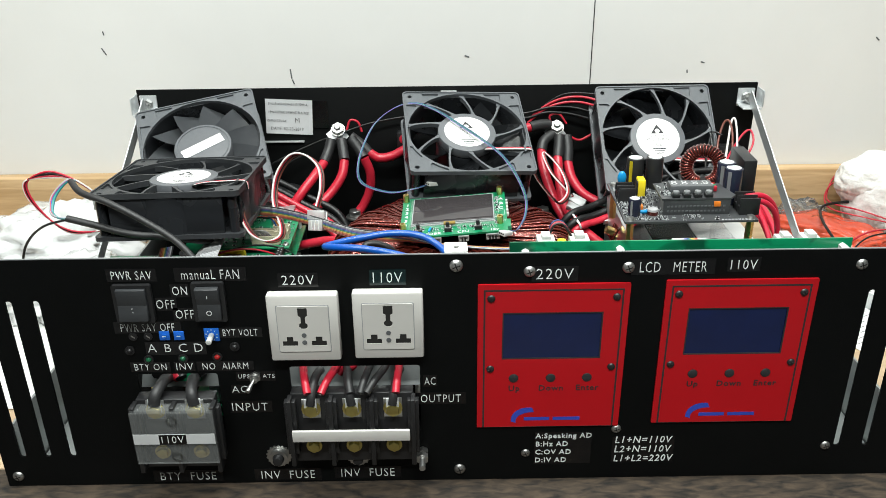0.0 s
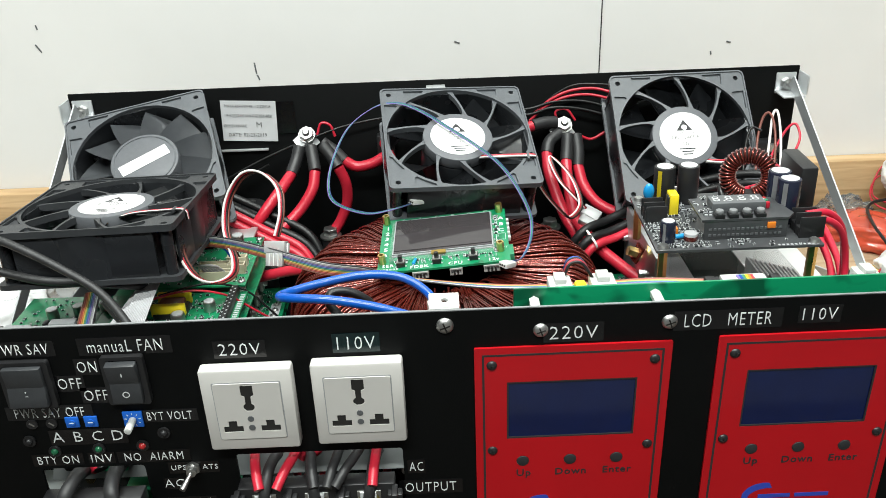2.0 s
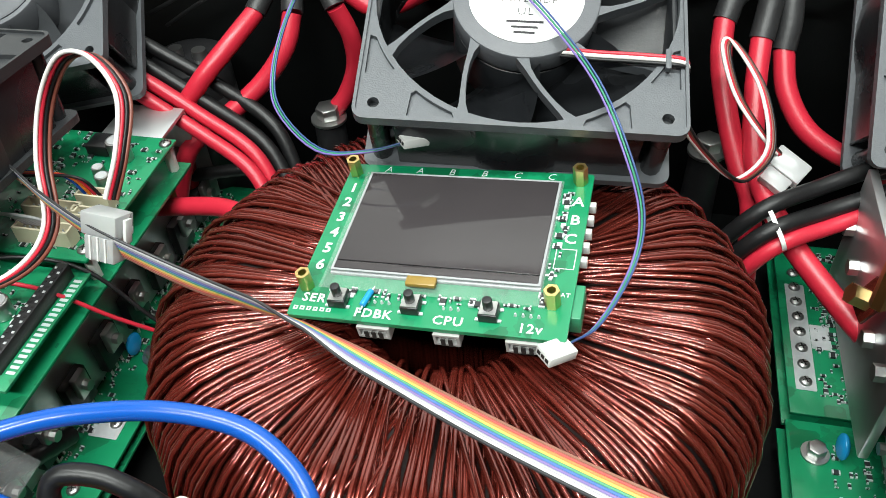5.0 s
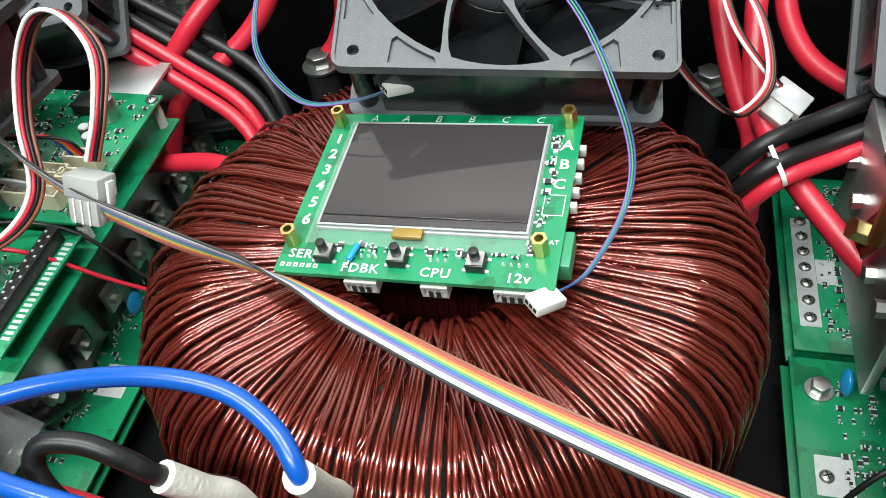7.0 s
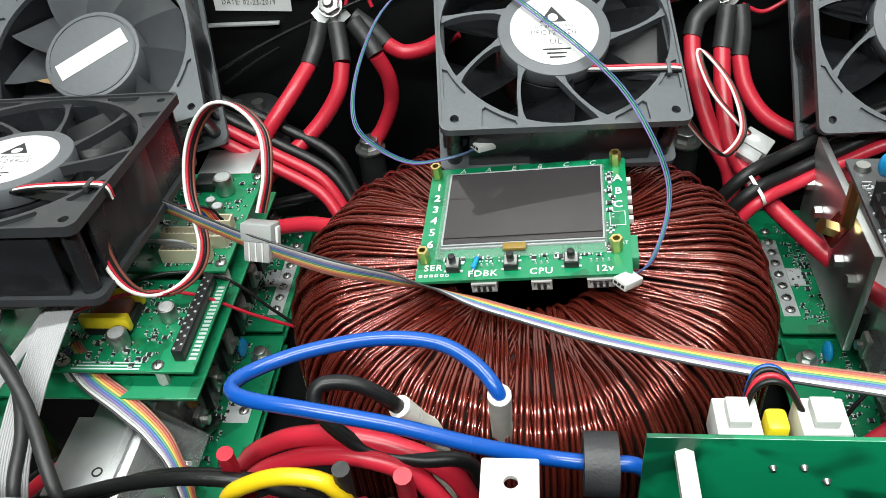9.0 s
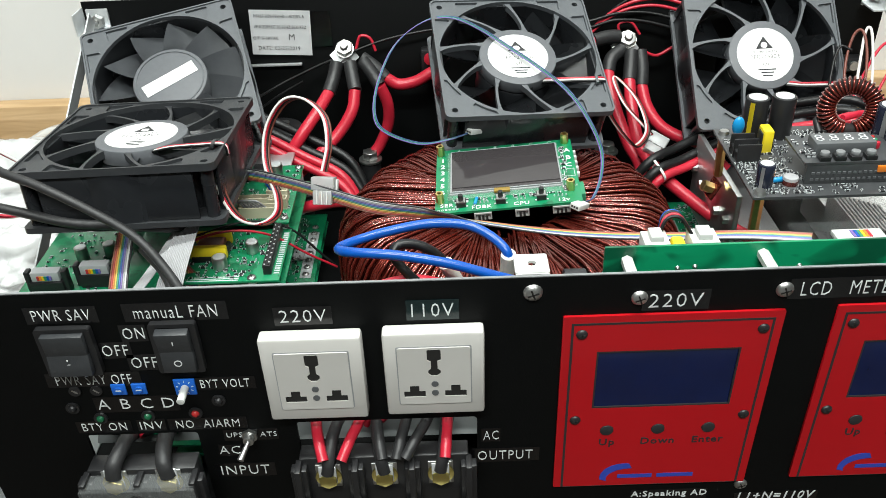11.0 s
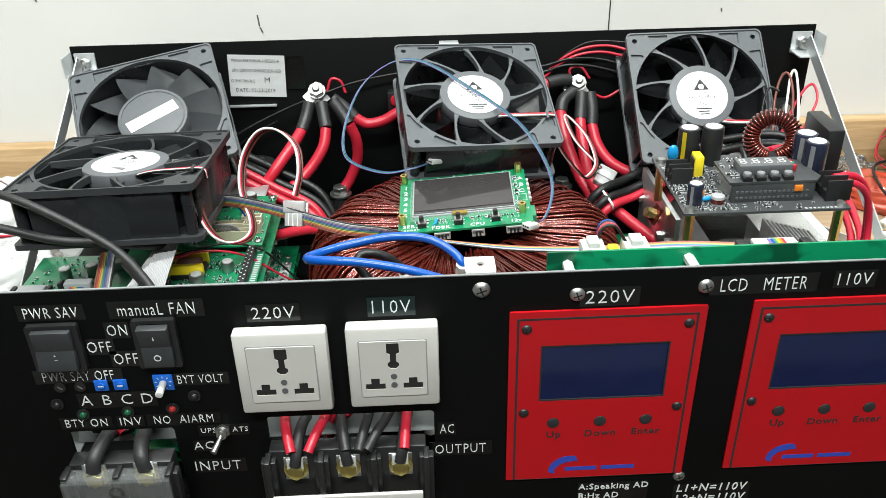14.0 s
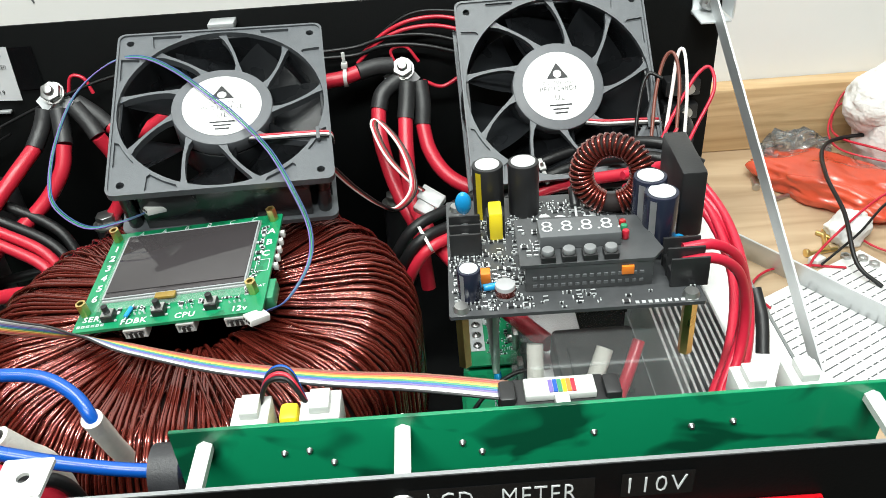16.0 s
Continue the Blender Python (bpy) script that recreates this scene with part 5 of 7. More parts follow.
tube("black_cable", [(-0.0330, 0.0720, 0.1300), (-0.0400, 0.0610, 0.1555), (-0.0460, 0.0600, 0.1640), (-0.0550, 0.0600, 0.1690), (-0.0640, 0.0580, 0.1700), (-0.0660, 0.0540, 0.1660), (-0.0610, 0.0500, 0.1600), (-0.0530, 0.0480, 0.1520), (-0.0450, 0.0470, 0.1480), (-0.0310, 0.0460, 0.1465), (-0.0180, 0.0480, 0.1440), (-0.0130, 0.0500, 0.1300), (-0.0130, 0.0500, 0.1000)],
     0.0027, "blackwire", "thick black cable looping in front of the transformer", n=7, seg=12)
tube("cable_sleeve", [(-0.0055, 0.0655, 0.1570), (-0.0058, 0.0720, 0.1370), (-0.0062, 0.0800, 0.1100), (-0.0062, 0.0740, 0.0700), (-0.006, 0.066, 0.03)], [0.0042] * 6 + [0.0041] * 6 + [0.004] * 13, "sleeve", "off-white woven sleeve on the blue cable", "sleeve", seg=14, group="sleeves")
tube("cable_sleeve", [(-0.0395, 0.0608, 0.1560), (-0.0350, 0.0640, 0.1440), (-0.0300, 0.0690, 0.1250), (-0.0280, 0.0680, 0.0700), (-0.028, 0.064, 0.03)], 0.0042, "sleeve", "off-white woven sleeve on the black cable", "sleeve", seg=14, group="sleeves")
for i, (m_, pts, r) in enumerate((
        ("redwire", [(-0.125, 0.075, 0.050), (-0.108, 0.066, 0.108), (-0.086, 0.058, 0.138), (-0.060, 0.052, 0.1510), (-0.038, 0.049, 0.1480), (-0.020, 0.047, 0.1350), (-0.012, 0.046, 0.100)], 0.0038),
        ("redwire", [(-0.118, 0.066, 0.050), (-0.102, 0.056, 0.112), (-0.080, 0.050, 0.138), (-0.055, 0.046, 0.1480), (-0.034, 0.043, 0.1420), (-0.020, 0.040, 0.120)], 0.0036),
        ("redwire", [(-0.099, 0.0455, 0.1485), (-0.100, 0.047, 0.135), (-0.103, 0.052, 0.100)], 0.0030),
        ("redwire", [(-0.036, 0.036, 0.1520), (-0.036, 0.038, 0.140), (-0.037, 0.040, 0.100)], 0.0032),
        ("yellowwire", [(-0.104, 0.036, 0.100), (-0.099, 0.035, 0.135), (-0.085, 0.0345, 0.1490), (-0.070, 0.034, 0.1530), (-0.058, 0.033, 0.1480), (-0.052, 0.034, 0.120)], 0.0030),
        ("blackwire", [(-0.170, 0.045, 0.118), (-0.140, 0.043, 0.132), (-0.112, 0.041, 0.140), (-0.085, 0.040, 0.138), (-0.065, 0.042, 0.120)], 0.0028),
        ("blackwire", [(-0.165, 0.055, 0.105), (-0.135, 0.050, 0.126), (-0.105, 0.047, 0.133), (-0.075, 0.046, 0.126)], 0.0026),
        ("shrink", [(-0.055, 0.034, 0.158), (-0.056, 0.036, 0.140), (-0.058, 0.040, 0.10)], 0.0030))):
    tube("power_cable", pts, r, m_, {"redwire": "red", "yellowwire": "yellow", "blackwire": "black", "shrink": "black sleeved"}[m_] + " power cable tucked behind the front panel", n=6, seg=10, group="front power cables")

# ---- bus studs with heavy cables ----
for s, c in ((-1, (-0.1170, 0.3570, 0.1675)), (1, (0.1150, 0.3560, 0.1674))):
    st = thing("cable_stud", c, "zinc stud bolt clamping heavy cable lugs on the rear panel", "bolt", "cable studs")
    d = Vector((0.0, -0.75, 0.66)).normalized()
    b = cyl(bmesh.new(), -d * 0.014, d * 0.002, 0.0035, seg=12)
    cyl(b, -d * 0.001, d * 0.0005, 0.0076, seg=24)
    cyl(b, d * 0.0005, d * 0.0050, 0.0070, seg=6, bevel=0.0006)
    cyl(b, d * 0.0050, d * 0.0085, 0.0036, 0.0030, seg=16, bevel=0.0006)
    part("bolt_head", b, "steel", st)
    for k, a in enumerate((-50, -5, 38)):
        e = Vector((math.sin(radians(a)), -0.15, -math.cos(radians(a))))
        u = e.normalized()
        n_ = d
        v = n_.cross(u).normalized()
        b = box(bmesh.new(), -0.004, 0.013, -0.0055, 0.0055, -0.0014 * (k + 1), -0.0014 * k - 0.0001, 0.0002, m=Matrix((u, v, u.cross(v))).transposed().to_4x4())
        part("lug", b, "solder", st, "tinned ring lug")
tubes_l = (
    ([(-0.1240, 0.3530, 0.1580), (-0.1270, 0.346, 0.148), (-0.1310, 0.335, 0.139)], [(-0.1310, 0.335, 0.139), (-0.140, 0.315, 0.130), (-0.153, 0.300, 0.116), (-0.166, 0.295, 0.095), (-0.170, 0.29, 0.05)]),
    ([(-0.1130, 0.3480, 0.1590), (-0.1110, 0.340, 0.150), (-0.1090, 0.331, 0.142)], [(-0.1090, 0.331, 0.142), (-0.112, 0.322, 0.128), (-0.124, 0.313, 0.112), (-0.142, 0.300, 0.098), (-0.160, 0.285, 0.085), (-0.17, 0.27, 0.05)]),
    ([(-0.1030, 0.3500, 0.1600), (-0.0950, 0.345, 0.150), (-0.0895, 0.340, 0.142)], [(-0.0895, 0.340, 0.142), (-0.0840, 0.342, 0.125), (-0.0850, 0.345, 0.105), (-0.0930, 0.345, 0.086), (-0.103, 0.340, 0.070), (-0.106, 0.33, 0.03)]),
    ([(-0.1040, 0.3570, 0.1600), (-0.0930, 0.354, 0.152), (-0.0850, 0.351, 0.144)], [(-0.0850, 0.351, 0.144), (-0.0740, 0.350, 0.138), (-0.0600, 0.350, 0.140), (-0.0480, 0.351, 0.146), (-0.040, 0.352, 0.150)]))
tubes_r = (
    ([(0.1110, 0.3530, 0.1610), (0.1010, 0.345, 0.156), (0.0975, 0.337, 0.148)], [(0.0975, 0.337, 0.148), (0.0975, 0.322, 0.137), (0.1020, 0.306, 0.122), (0.1090, 0.292, 0.105), (0.1180, 0.280, 0.088), (0.122, 0.27, 0.05)]),
    ([(0.1175, 0.3480, 0.1610), (0.1160, 0.340, 0.150), (0.1145, 0.333, 0.142)], [(0.1145, 0.333, 0.142), (0.1140, 0.314, 0.126), (0.1165, 0.286, 0.107), (0.1285, 0.259, 0.095), (0.1460, 0.234, 0.086), (0.1630, 0.211, 0.080), (0.1760, 0.190, 0.080), (0.186, 0.172, 0.082)]),
    ([(0.1255, 0.3520, 0.1590), (0.1265, 0.343, 0.147), (0.1255, 0.336, 0.136)], [(0.1255, 0.336, 0.136), (0.1290, 0.325, 0.122), (0.1380, 0.315, 0.110), (0.1510, 0.308, 0.103), (0.1700, 0.300, 0.098), (0.19, 0.29, 0.08)]),
    ([(0.1080, 0.3570, 0.1700), (0.0980, 0.354, 0.171), (0.0860, 0.349, 0.170)], [(0.0860, 0.349, 0.170), (0.0760, 0.346, 0.168), (0.060, 0.344, 0.165), (0.05, 0.344, 0.150)]))
for grp in (tubes_l, tubes_r):
    for sh, rd in grp:
        t = thing("battery_cable", (0, 0, 0), "thick red battery cable with a black shrink sleeve at its lug", "cable", "battery cables")
        tube("sleeve", sh, 0.0056, "shrink", "black heat-shrink sleeve", parent=t, seg=12)
        tube("cable", rd, 0.0049, "redwire", parent=t, seg=12)
for pts, m_, l in (
        ([(-0.215, 0.318, 0.142), (-0.1800, 0.3110, 0.1290), (-0.1460, 0.3080, 0.1110), (-0.1150, 0.2980, 0.0960), (-0.10, 0.285, 0.07)], "blackwire", "black"),
        ([(-0.215, 0.310, 0.137), (-0.1800, 0.3030, 0.1230), (-0.1480, 0.2980, 0.1060), (-0.1170, 0.2880, 0.0920), (-0.10, 0.275, 0.07)], "blackwire", "black"),
        ([(-0.215, 0.300, 0.134), (-0.1800, 0.2950, 0.1210), (-0.1500, 0.2900, 0.1050), (-0.1200, 0.2800, 0.0920), (-0.105, 0.27, 0.07)], "redwire", "red"),
        ([(-0.205, 0.292, 0.130), (-0.1780, 0.2880, 0.1150), (-0.1480, 0.2820, 0.1000), (-0.1200, 0.2720, 0.0880), (-0.105, 0.26, 0.07)], "redwire", "red"),
        ([(-0.190, 0.285, 0.06), (-0.150, 0.295, 0.065), (-0.118, 0.298, 0.066), (-0.10, 0.29, 0.05)], "blackwire", "black"),
        ([(0.095, 0.2560, 0.070), (0.1150, 0.2520, 0.108), (0.1400, 0.2680, 0.1120), (0.1650, 0.2790, 0.1180), (0.1950, 0.2860, 0.1280), (0.225, 0.280, 0.140), (0.262, 0.262, 0.150), (0.285, 0.250, 0.14)], "blackwire", "black"),
        ([(0.100, 0.2480, 0.070), (0.1180, 0.2440, 0.104), (0.1430, 0.2600, 0.1060), (0.1680, 0.2700, 0.1120), (0.1980, 0.2770, 0.1230), (0.228, 0.272, 0.135), (0.262, 0.252, 0.145), (0.285, 0.240, 0.13)], "blackwire", "black"),
        ([(0.105, 0.2440, 0.065), (0.1220, 0.2420, 0.0985), (0.1460, 0.2565, 0.1015), (0.1710, 0.2670, 0.1075), (0.2010, 0.2710, 0.1190), (0.232, 0.258, 0.132), (0.264, 0.243, 0.140), (0.285, 0.230, 0.12)], "redwire", "red")):
    tube("supply_cable", pts, 0.0036, m_, l + " insulated supply cable in a tied bundle", group="supply cables", seg=10)
tie = thing("cable_tie", (0.1230, 0.2480, 0.1040), "white nylon cable tie round the supply cables", "cable tie")
b = sheet(bmesh.new(), [rect(-0.0095, 0.0095, -0.0062, 0.0062, 0.005), rect(-0.0089, 0.0089, -0.0056, 0.0056, 0.0045)], -0.0009, 0.0009)
bmesh.ops.transform(b, matrix=frame_from((0, 0, 0), (-0.4, 0.8, 0.45), (-0.2, -0.45, 0.85)), verts=b.verts)
part("loop", b, "nylon", tie)
for s in (-1, 1):
    st = thing("floor_stud", (s * 0.1020, 0.338, 0.0), "zinc bolt on a black insulated stud beside the transformer", "bolt", "floor studs")
    part("insulator", cyl(bmesh.new(), (0, 0, 0.003), (0, 0, 0.074), 0.010, 0.0085, seg=20, bevel=0.001), "bpl", st)
    part("washer", cyl(bmesh.new(), (0, 0, 0.0742), (0, 0, 0.0758), 0.0100, seg=24), "steel", st)
    part("hex_head", cyl(bmesh.new(), (0, 0, 0.0760), (0, 0, 0.0830), 0.0068, seg=6, bevel=0.0006), "steel", st)

# narrow ties with cut tails on the cables by the rear panel
for c, u, v, r in (((0.0780, 0.3467, 0.1683), (0, 1, 0), (0, 0, 1), 0.0058), ((0.1985, 0.2800, 0.1245), (-0.2, 0.8, 0.6), (-0.2, -0.6, 0.8), 0.0092)):
    tie = thing("cable_tie", frame_from(c, u, v), "narrow white nylon cable tie with a cut tail", "cable tie", "narrow ties")
    part("loop", sheet(bmesh.new(), [circle(0, 0, r + 0.0006, 24), circle(0, 0, r, 24)], -0.0012, 0.0012), "nylon", tie)
    part("lock", box(bmesh.new(), -0.0022, 0.0022, r + 0.0007, r + 0.0042, -0.0020, 0.0020, 0.0004), "nylon", tie)
    part("tail", box(bmesh.new(), -0.0005, 0.0005, r + 0.0043, r + 0.0110, -0.0011, 0.0011, 0.0002), "nylon", tie)

# thin wires along the rear panel
for i, (pts, m_, r) in enumerate((
        ([(-0.200, 0.345, 0.128), (-0.170, 0.352, 0.142), (-0.140, 0.357, 0.154), (-0.115, 0.358, 0.163), (-0.085, 0.362, 0.172), (-0.050, 0.364, 0.178), (-0.02, 0.364, 0.18)], "blackwire", 0.0012),
        ([(-0.195, 0.352, 0.118), (-0.175, 0.356, 0.130), (-0.155, 0.358, 0.140)], "blackwire", 0.0011),
        ([(0.060, 0.362, 0.176), (0.085, 0.364, 0.176), (0.105, 0.362, 0.182), (0.130, 0.362, 0.180), (0.160, 0.36, 0.172)], "blackwire", 0.0015),
        ([(0.060, 0.363, 0.180), (0.085, 0.365, 0.181), (0.108, 0.364, 0.187), (0.135, 0.364, 0.186), (0.165, 0.36, 0.178)], "blackwire", 0.0014),
        ([(0.085, 0.364, 0.170), (0.100, 0.365, 0.183), (0.118, 0.364, 0.191), (0.140, 0.364, 0.192), (0.165, 0.36, 0.186)], "redwire", 0.0014),
        ([(0.088, 0.366, 0.175), (0.104, 0.367, 0.188), (0.122, 0.366, 0.196), (0.144, 0.366, 0.197), (0.165, 0.36, 0.192)], "redwire", 0.0014),
        ([(0.092, 0.368, 0.178), (0.110, 0.369, 0.193), (0.130, 0.368, 0.201), (0.165, 0.362, 0.200)], "blackwire", 0.0010),
        ([(0.128, 0.356, 0.158), (0.140, 0.356, 0.153), (0.152, 0.358, 0.158), (0.165, 0.36, 0.166)], "redwire", 0.0014),
        ([(-0.108, 0.360, 0.166), (-0.104, 0.362, 0.176), (-0.096, 0.362, 0.174), (-0.092, 0.360, 0.164)], "redwire", 0.0013),
        ([(0.112, 0.360, 0.166), (0.108, 0.362, 0.178), (0.118, 0.362, 0.180), (0.126, 0.360, 0.170)], "redwire", 0.0011))):
    tube("thin_wire", pts, r, m_, "thin %s wire along the rear panel" % {"blackwire": "black", "redwire": "red", "orangewire": "orange"}[m_], group="rear wires", seg=6)
lp = thing("panel_clamp", (-0.0470, 0.3700, 0.1500), "black clamp with a red ring on the rear panel", "clamp")
part("body", box(bmesh.new(), -0.008, 0.008, -0.008, 0.0035, -0.012, 0.012, 0.002), "bpl", lp)
part("ring", cyl(bmesh.new(), (0, -0.0105, 0.005), (0, -0.008, 0.005), 0.0055, seg=20, bevel=0.0008), "redwire", lp, "red ring")
# paper label under clear tape
rl = thing("paper_label", (-0.1705, 0.3735, 0.1775), "white printed paper label taped to the rear panel", "label")
part("paper", box(bmesh.new(), -0.0250, 0.0250, -0.0006, -0.0002, -0.0190, 0.0190, m=pose(0, 0, 0, 0, 3, 0)), "tagpaper", rl)
for i, (s, x) in enumerate((("P/N:LF A59-PSW48-110/220V-A", 0.0), ("I/P:0-220VAC 50/60HZ BLK-RED", 0.0), ("O/P:0-38VAC", -0.0130), ("DATE: 02-23-2019", -0.003))):
    lettering(s, 0.0040 if i < 3 else 0.0048, pose(x, -0.0008, 0.0140 - 0.0090 * i, 90, 3, 0), "ink", rl, wide=0.70 if i < 2 else 0.85)
lettering("M", 0.0075, pose(0.0085, -0.0008, -0.0040, 90, 3, 0), "ink", rl)
part("clear_tape", box(bmesh.new(), 0.0255, 0.0420, -0.0004, -0.0002, -0.0130, 0.0170), "tape", rl, "glossy clear tape end")
tr = new("rear_bar", finish(box(bmesh.new(), -0.204, -0.156, 0.3700, 0.3735, 0.1495, 0.1512, 0.0003), "rear_bar", "zinc"))
tagged(tr, "small zinc bracket edge under the label on the rear panel", "bracket")


# ---- power boards on the tray ----
def power_board(s, y0, y1, edge, label, slit):
    """Lower board beside the transformer; s is the side."""
    t = thing("power_board", (0, 0, 0.031), label, "circuit board", "power boards")
    xa, xb = sorted((s * edge, s * 0.212))
    part("board", box(bmesh.new(), xa, xb, y0, y1, -0.0016, 0.0, 0.0002), "pcb", t)
    part("under_board", box(bmesh.new(), xa + (0.002 if s < 0 else -0.002), xb, y0 - 0.001, y1, -0.0090, -0.0074, 0.0002), "pcb", t)
    for x in (xa + 0.01, xb - 0.01):
        for y in (y0 + 0.01, y1 - 0.01):
            part("standoff", cyl(bmesh.new(), (x, y, -0.028), (x, y, -0.0091), 0.0028, seg=6), "brass", t)
    if slit:
        pts = [(s * 0.1505, y) for y in np.linspace(0.2310, 0.3000, 8)]
        part("copper_field", sheet(bmesh.new(), [rect(*sorted((s * 0.146, s * 0.155)), 0.226, 0.292, 0.0005)], 0.0001, 0.0002), "solder", t)
        part("copper_field", sheet(bmesh.new(), [rect(*sorted((s * 0.1552, s * 0.1640)), 0.251, 0.266, 0.0005)], 0.0001, 0.0002), "solder", t)
    else:
        pts = [(s * 0.150, 0.154), (s * 0.152, 0.120), (s * 0.152, 0.080)]
        part("bolt", cyl(bmesh.new(), (s * 0.1505, 0.193, 0.0), (s * 0.1505, 0.193, 0.0055), 0.0040, seg=6, bevel=0.0004), "steel", t)
        part("bolt_washer", cyl(bmesh.new(), (s * 0.1505, 0.193, 0.0001), (s * 0.1505, 0.193, 0.0012), 0.0058, seg=20), "steel", t)
        b = bmesh.new()
        bmesh.ops.create_uvsphere(b, u_segments=16, v_segments=10, radius=0.0055, matrix=pose(s * 0.1600, 0.194, 0.0065) @ Matrix.Diagonal((0.45, 1, 1.1, 1)))
        part("varistor", b, "bluecap", t, "blue disc varistor")
        part("copper_field", sheet(bmesh.new(), [rect(*sorted((s * 0.146, s * 0.160)), 0.146, 0.163, 0.0005)], 0.0001, 0.0002), "solder", t)
    for x, y in pts:
        screw((x, y, 0.0003), (0, 0, 1), 0.0029, t)
    small_parts(t, *sorted((s * 0.157, s * 0.172)), y0 + 0.006, y1 - 0.006, 0.0001, 120, int(y0 * 1e4) + s)
    return t


for s in (-1, 1):
    power_board(s, 0.2130, 0.3220, 0.1425, "green power board with a row of screws beside the transformer", True)
    power_board(s, 0.0550, 0.2090, 0.1400, "green power board with a hex bolt and a blue varistor", False)
    hs = thing("heatsink", (0, 0, 0), "brushed aluminium heatsink bar with clamped transistors", "heatsink", "heatsink bars")
    face = 0.1790 if s > 0 else 0.1680
    xa, xb = sorted((s * face, s * (face + 0.028)))
    part("bar", box(bmesh.new(), xa, xb, 0.0580, 0.3150, 0.0320, 0.0720 if s > 0 else 0.0860, 0.0008), "alu", hs)
    for k in range(9):
        y = 0.078 + 0.0265 * k
        xf = s * (face - 0.0002)
        tr_ = part("transistor", box(bmesh.new(), *sorted((xf, xf - s * 0.0050)), y - 0.0078, y + 0.0078, 0.0370, 0.0570, 0.0006), "bpl", hs)
        part("clamp", box(bmesh.new(), *sorted((xf - s * 0.0052, xf - s * 0.0085)), y - 0.0042, y + 0.0042, 0.0470, 0.0600, 0.0008), "steel", tr_)
        part("clamp_screw", cyl(bmesh.new(), (xf - s * 0.0086, y, 0.0535), (xf - s * 0.0115, y, 0.0535), 0.0026, seg=8), "steel", tr_)
        for j in (-1, 0, 1):
            part("pin", box(bmesh.new(), *sorted((xf - s * 0.0020, xf - s * 0.0030)), y + 0.0045 * j - 0.0005, y + 0.0045 * j + 0.0005, 0.0312, 0.0370), "solder", tr_)

# ---- control boards on the left ----
cb = thing("control_board", (0, 0, 0), "green control board with capacitors, a transformer and a pin header", "circuit board")
part("board", box(bmesh.new(), -0.2500, -0.1420, 0.1070, 0.2580, 0.0985, 0.1001, 0.0003), "pcb", cb)
part("upper_board", box(bmesh.new(), -0.2150, -0.1425, 0.1130, 0.1720, 0.1095, 0.1111, 0.0003), "pcb", cb)
part("fan_board", box(bmesh.new(), -0.2150, -0.1445, 0.1740, 0.2560, 0.1135, 0.1151, 0.0003), "pcb", cb)
for x, y in ((-0.148, 0.252), (-0.1485, 0.180), (-0.1600, 0.1165), (-0.205, 0.118)):
    part("standoff", cyl(bmesh.new(), (x, y, 0.1001), (x, y, 0.1095 if y < 0.17 else 0.1134), 0.0026, seg=6), "nylon", cb)
    screw((x, y, 0.1112 if y < 0.17 else 0.1152), (0, 0, 1), 0.0030, cb)
for y in (0.115, 0.245):
    for x in (-0.150, -0.235):
        part("post", cyl(bmesh.new(), (x, y, 0.0865 if x > -0.2 else 0.003), (x, y, 0.0984), 0.0030, seg=6), "brass", cb)
ecap(cb, -0.1815, 0.1285, 0.1112, 0.0048, 0.0085, "steel")
ecap(cb, -0.1640, 0.1455, 0.1112, 0.0042, 0.0080, "steel")
ecap(cb, -0.1620, 0.2380, 0.1152, 0.0050, 0.0110, "steel")
ecap(cb, -0.1605, 0.2190, 0.1152, 0.0032, 0.0060, "steel")
ecap(cb, -0.1660, 0.2250, 0.1152, 0.0028, 0.0055, "steel")
part("buzzer", box(bmesh.new(), -0.1800, -0.1690, 0.2380, 0.2490, 0.1152, 0.1210, 0.001), "bpl", cb)
hd = part("pin_header", box(bmesh.new(), -0.1530, -0.1480, 0.1190, 0.1690, 0.1112, 0.1180, 0.0003), "bpl", cb)
for i in range(19):
    for j in range(2):
        part("socket_hole", box(bmesh.new(), -0.1523 + 0.0025 * j, -0.1513 + 0.0025 * j, 0.1200 + 0.00254 * i, 0.1210 + 0.00254 * i, 0.1180, 0.1182), "hole" if (i + j) % 2 else "solder", hd)
    part("pad", box(bmesh.new(), -0.1470, -0.1435, 0.1200 + 0.00254 * i, 0.1214 + 0.00254 * i, 0.1112, 0.1113), "solder", hd)
xf = part("transformer", box(bmesh.new(), -0.2010, -0.1790, 0.1340, 0.1560, 0.1112, 0.1160, 0.001), "bpl", cb, "small transformer")
part("coil", box(bmesh.new(), -0.1985, -0.1810, 0.1390, 0.1510, 0.1160, 0.1205, 0.0015), "brownwire", xf, "brown coil")
part("tape_wrap", box(bmesh.new(), -0.2020, -0.1780, 0.1345, 0.1385, 0.1135, 0.1225, 0.0012), "yellow", xf, "yellow tape")
part("tape_wrap", box(bmesh.new(), -0.2020, -0.1780, 0.1515, 0.1555, 0.1135, 0.1225, 0.0012), "yellow", xf, "yellow tape")
for x, y, n in ((-0.1660, 0.1830, 8), (-0.1700, 0.1960, 8), (-0.1560, 0.2060, 4), (-0.1540, 0.1940, 3)):
    shrouded(cb, pose(x, y, 0.1152), 0.0025 * n + 0.005, 0.0062, 0.0080, n, "cream")
small_parts(cb, -0.212, -0.156, 0.115, 0.170, 0.1112, 170, 5)
small_parts(cb, -0.212, -0.146, 0.178, 0.254, 0.1152, 200, 6)
for k in range(3):
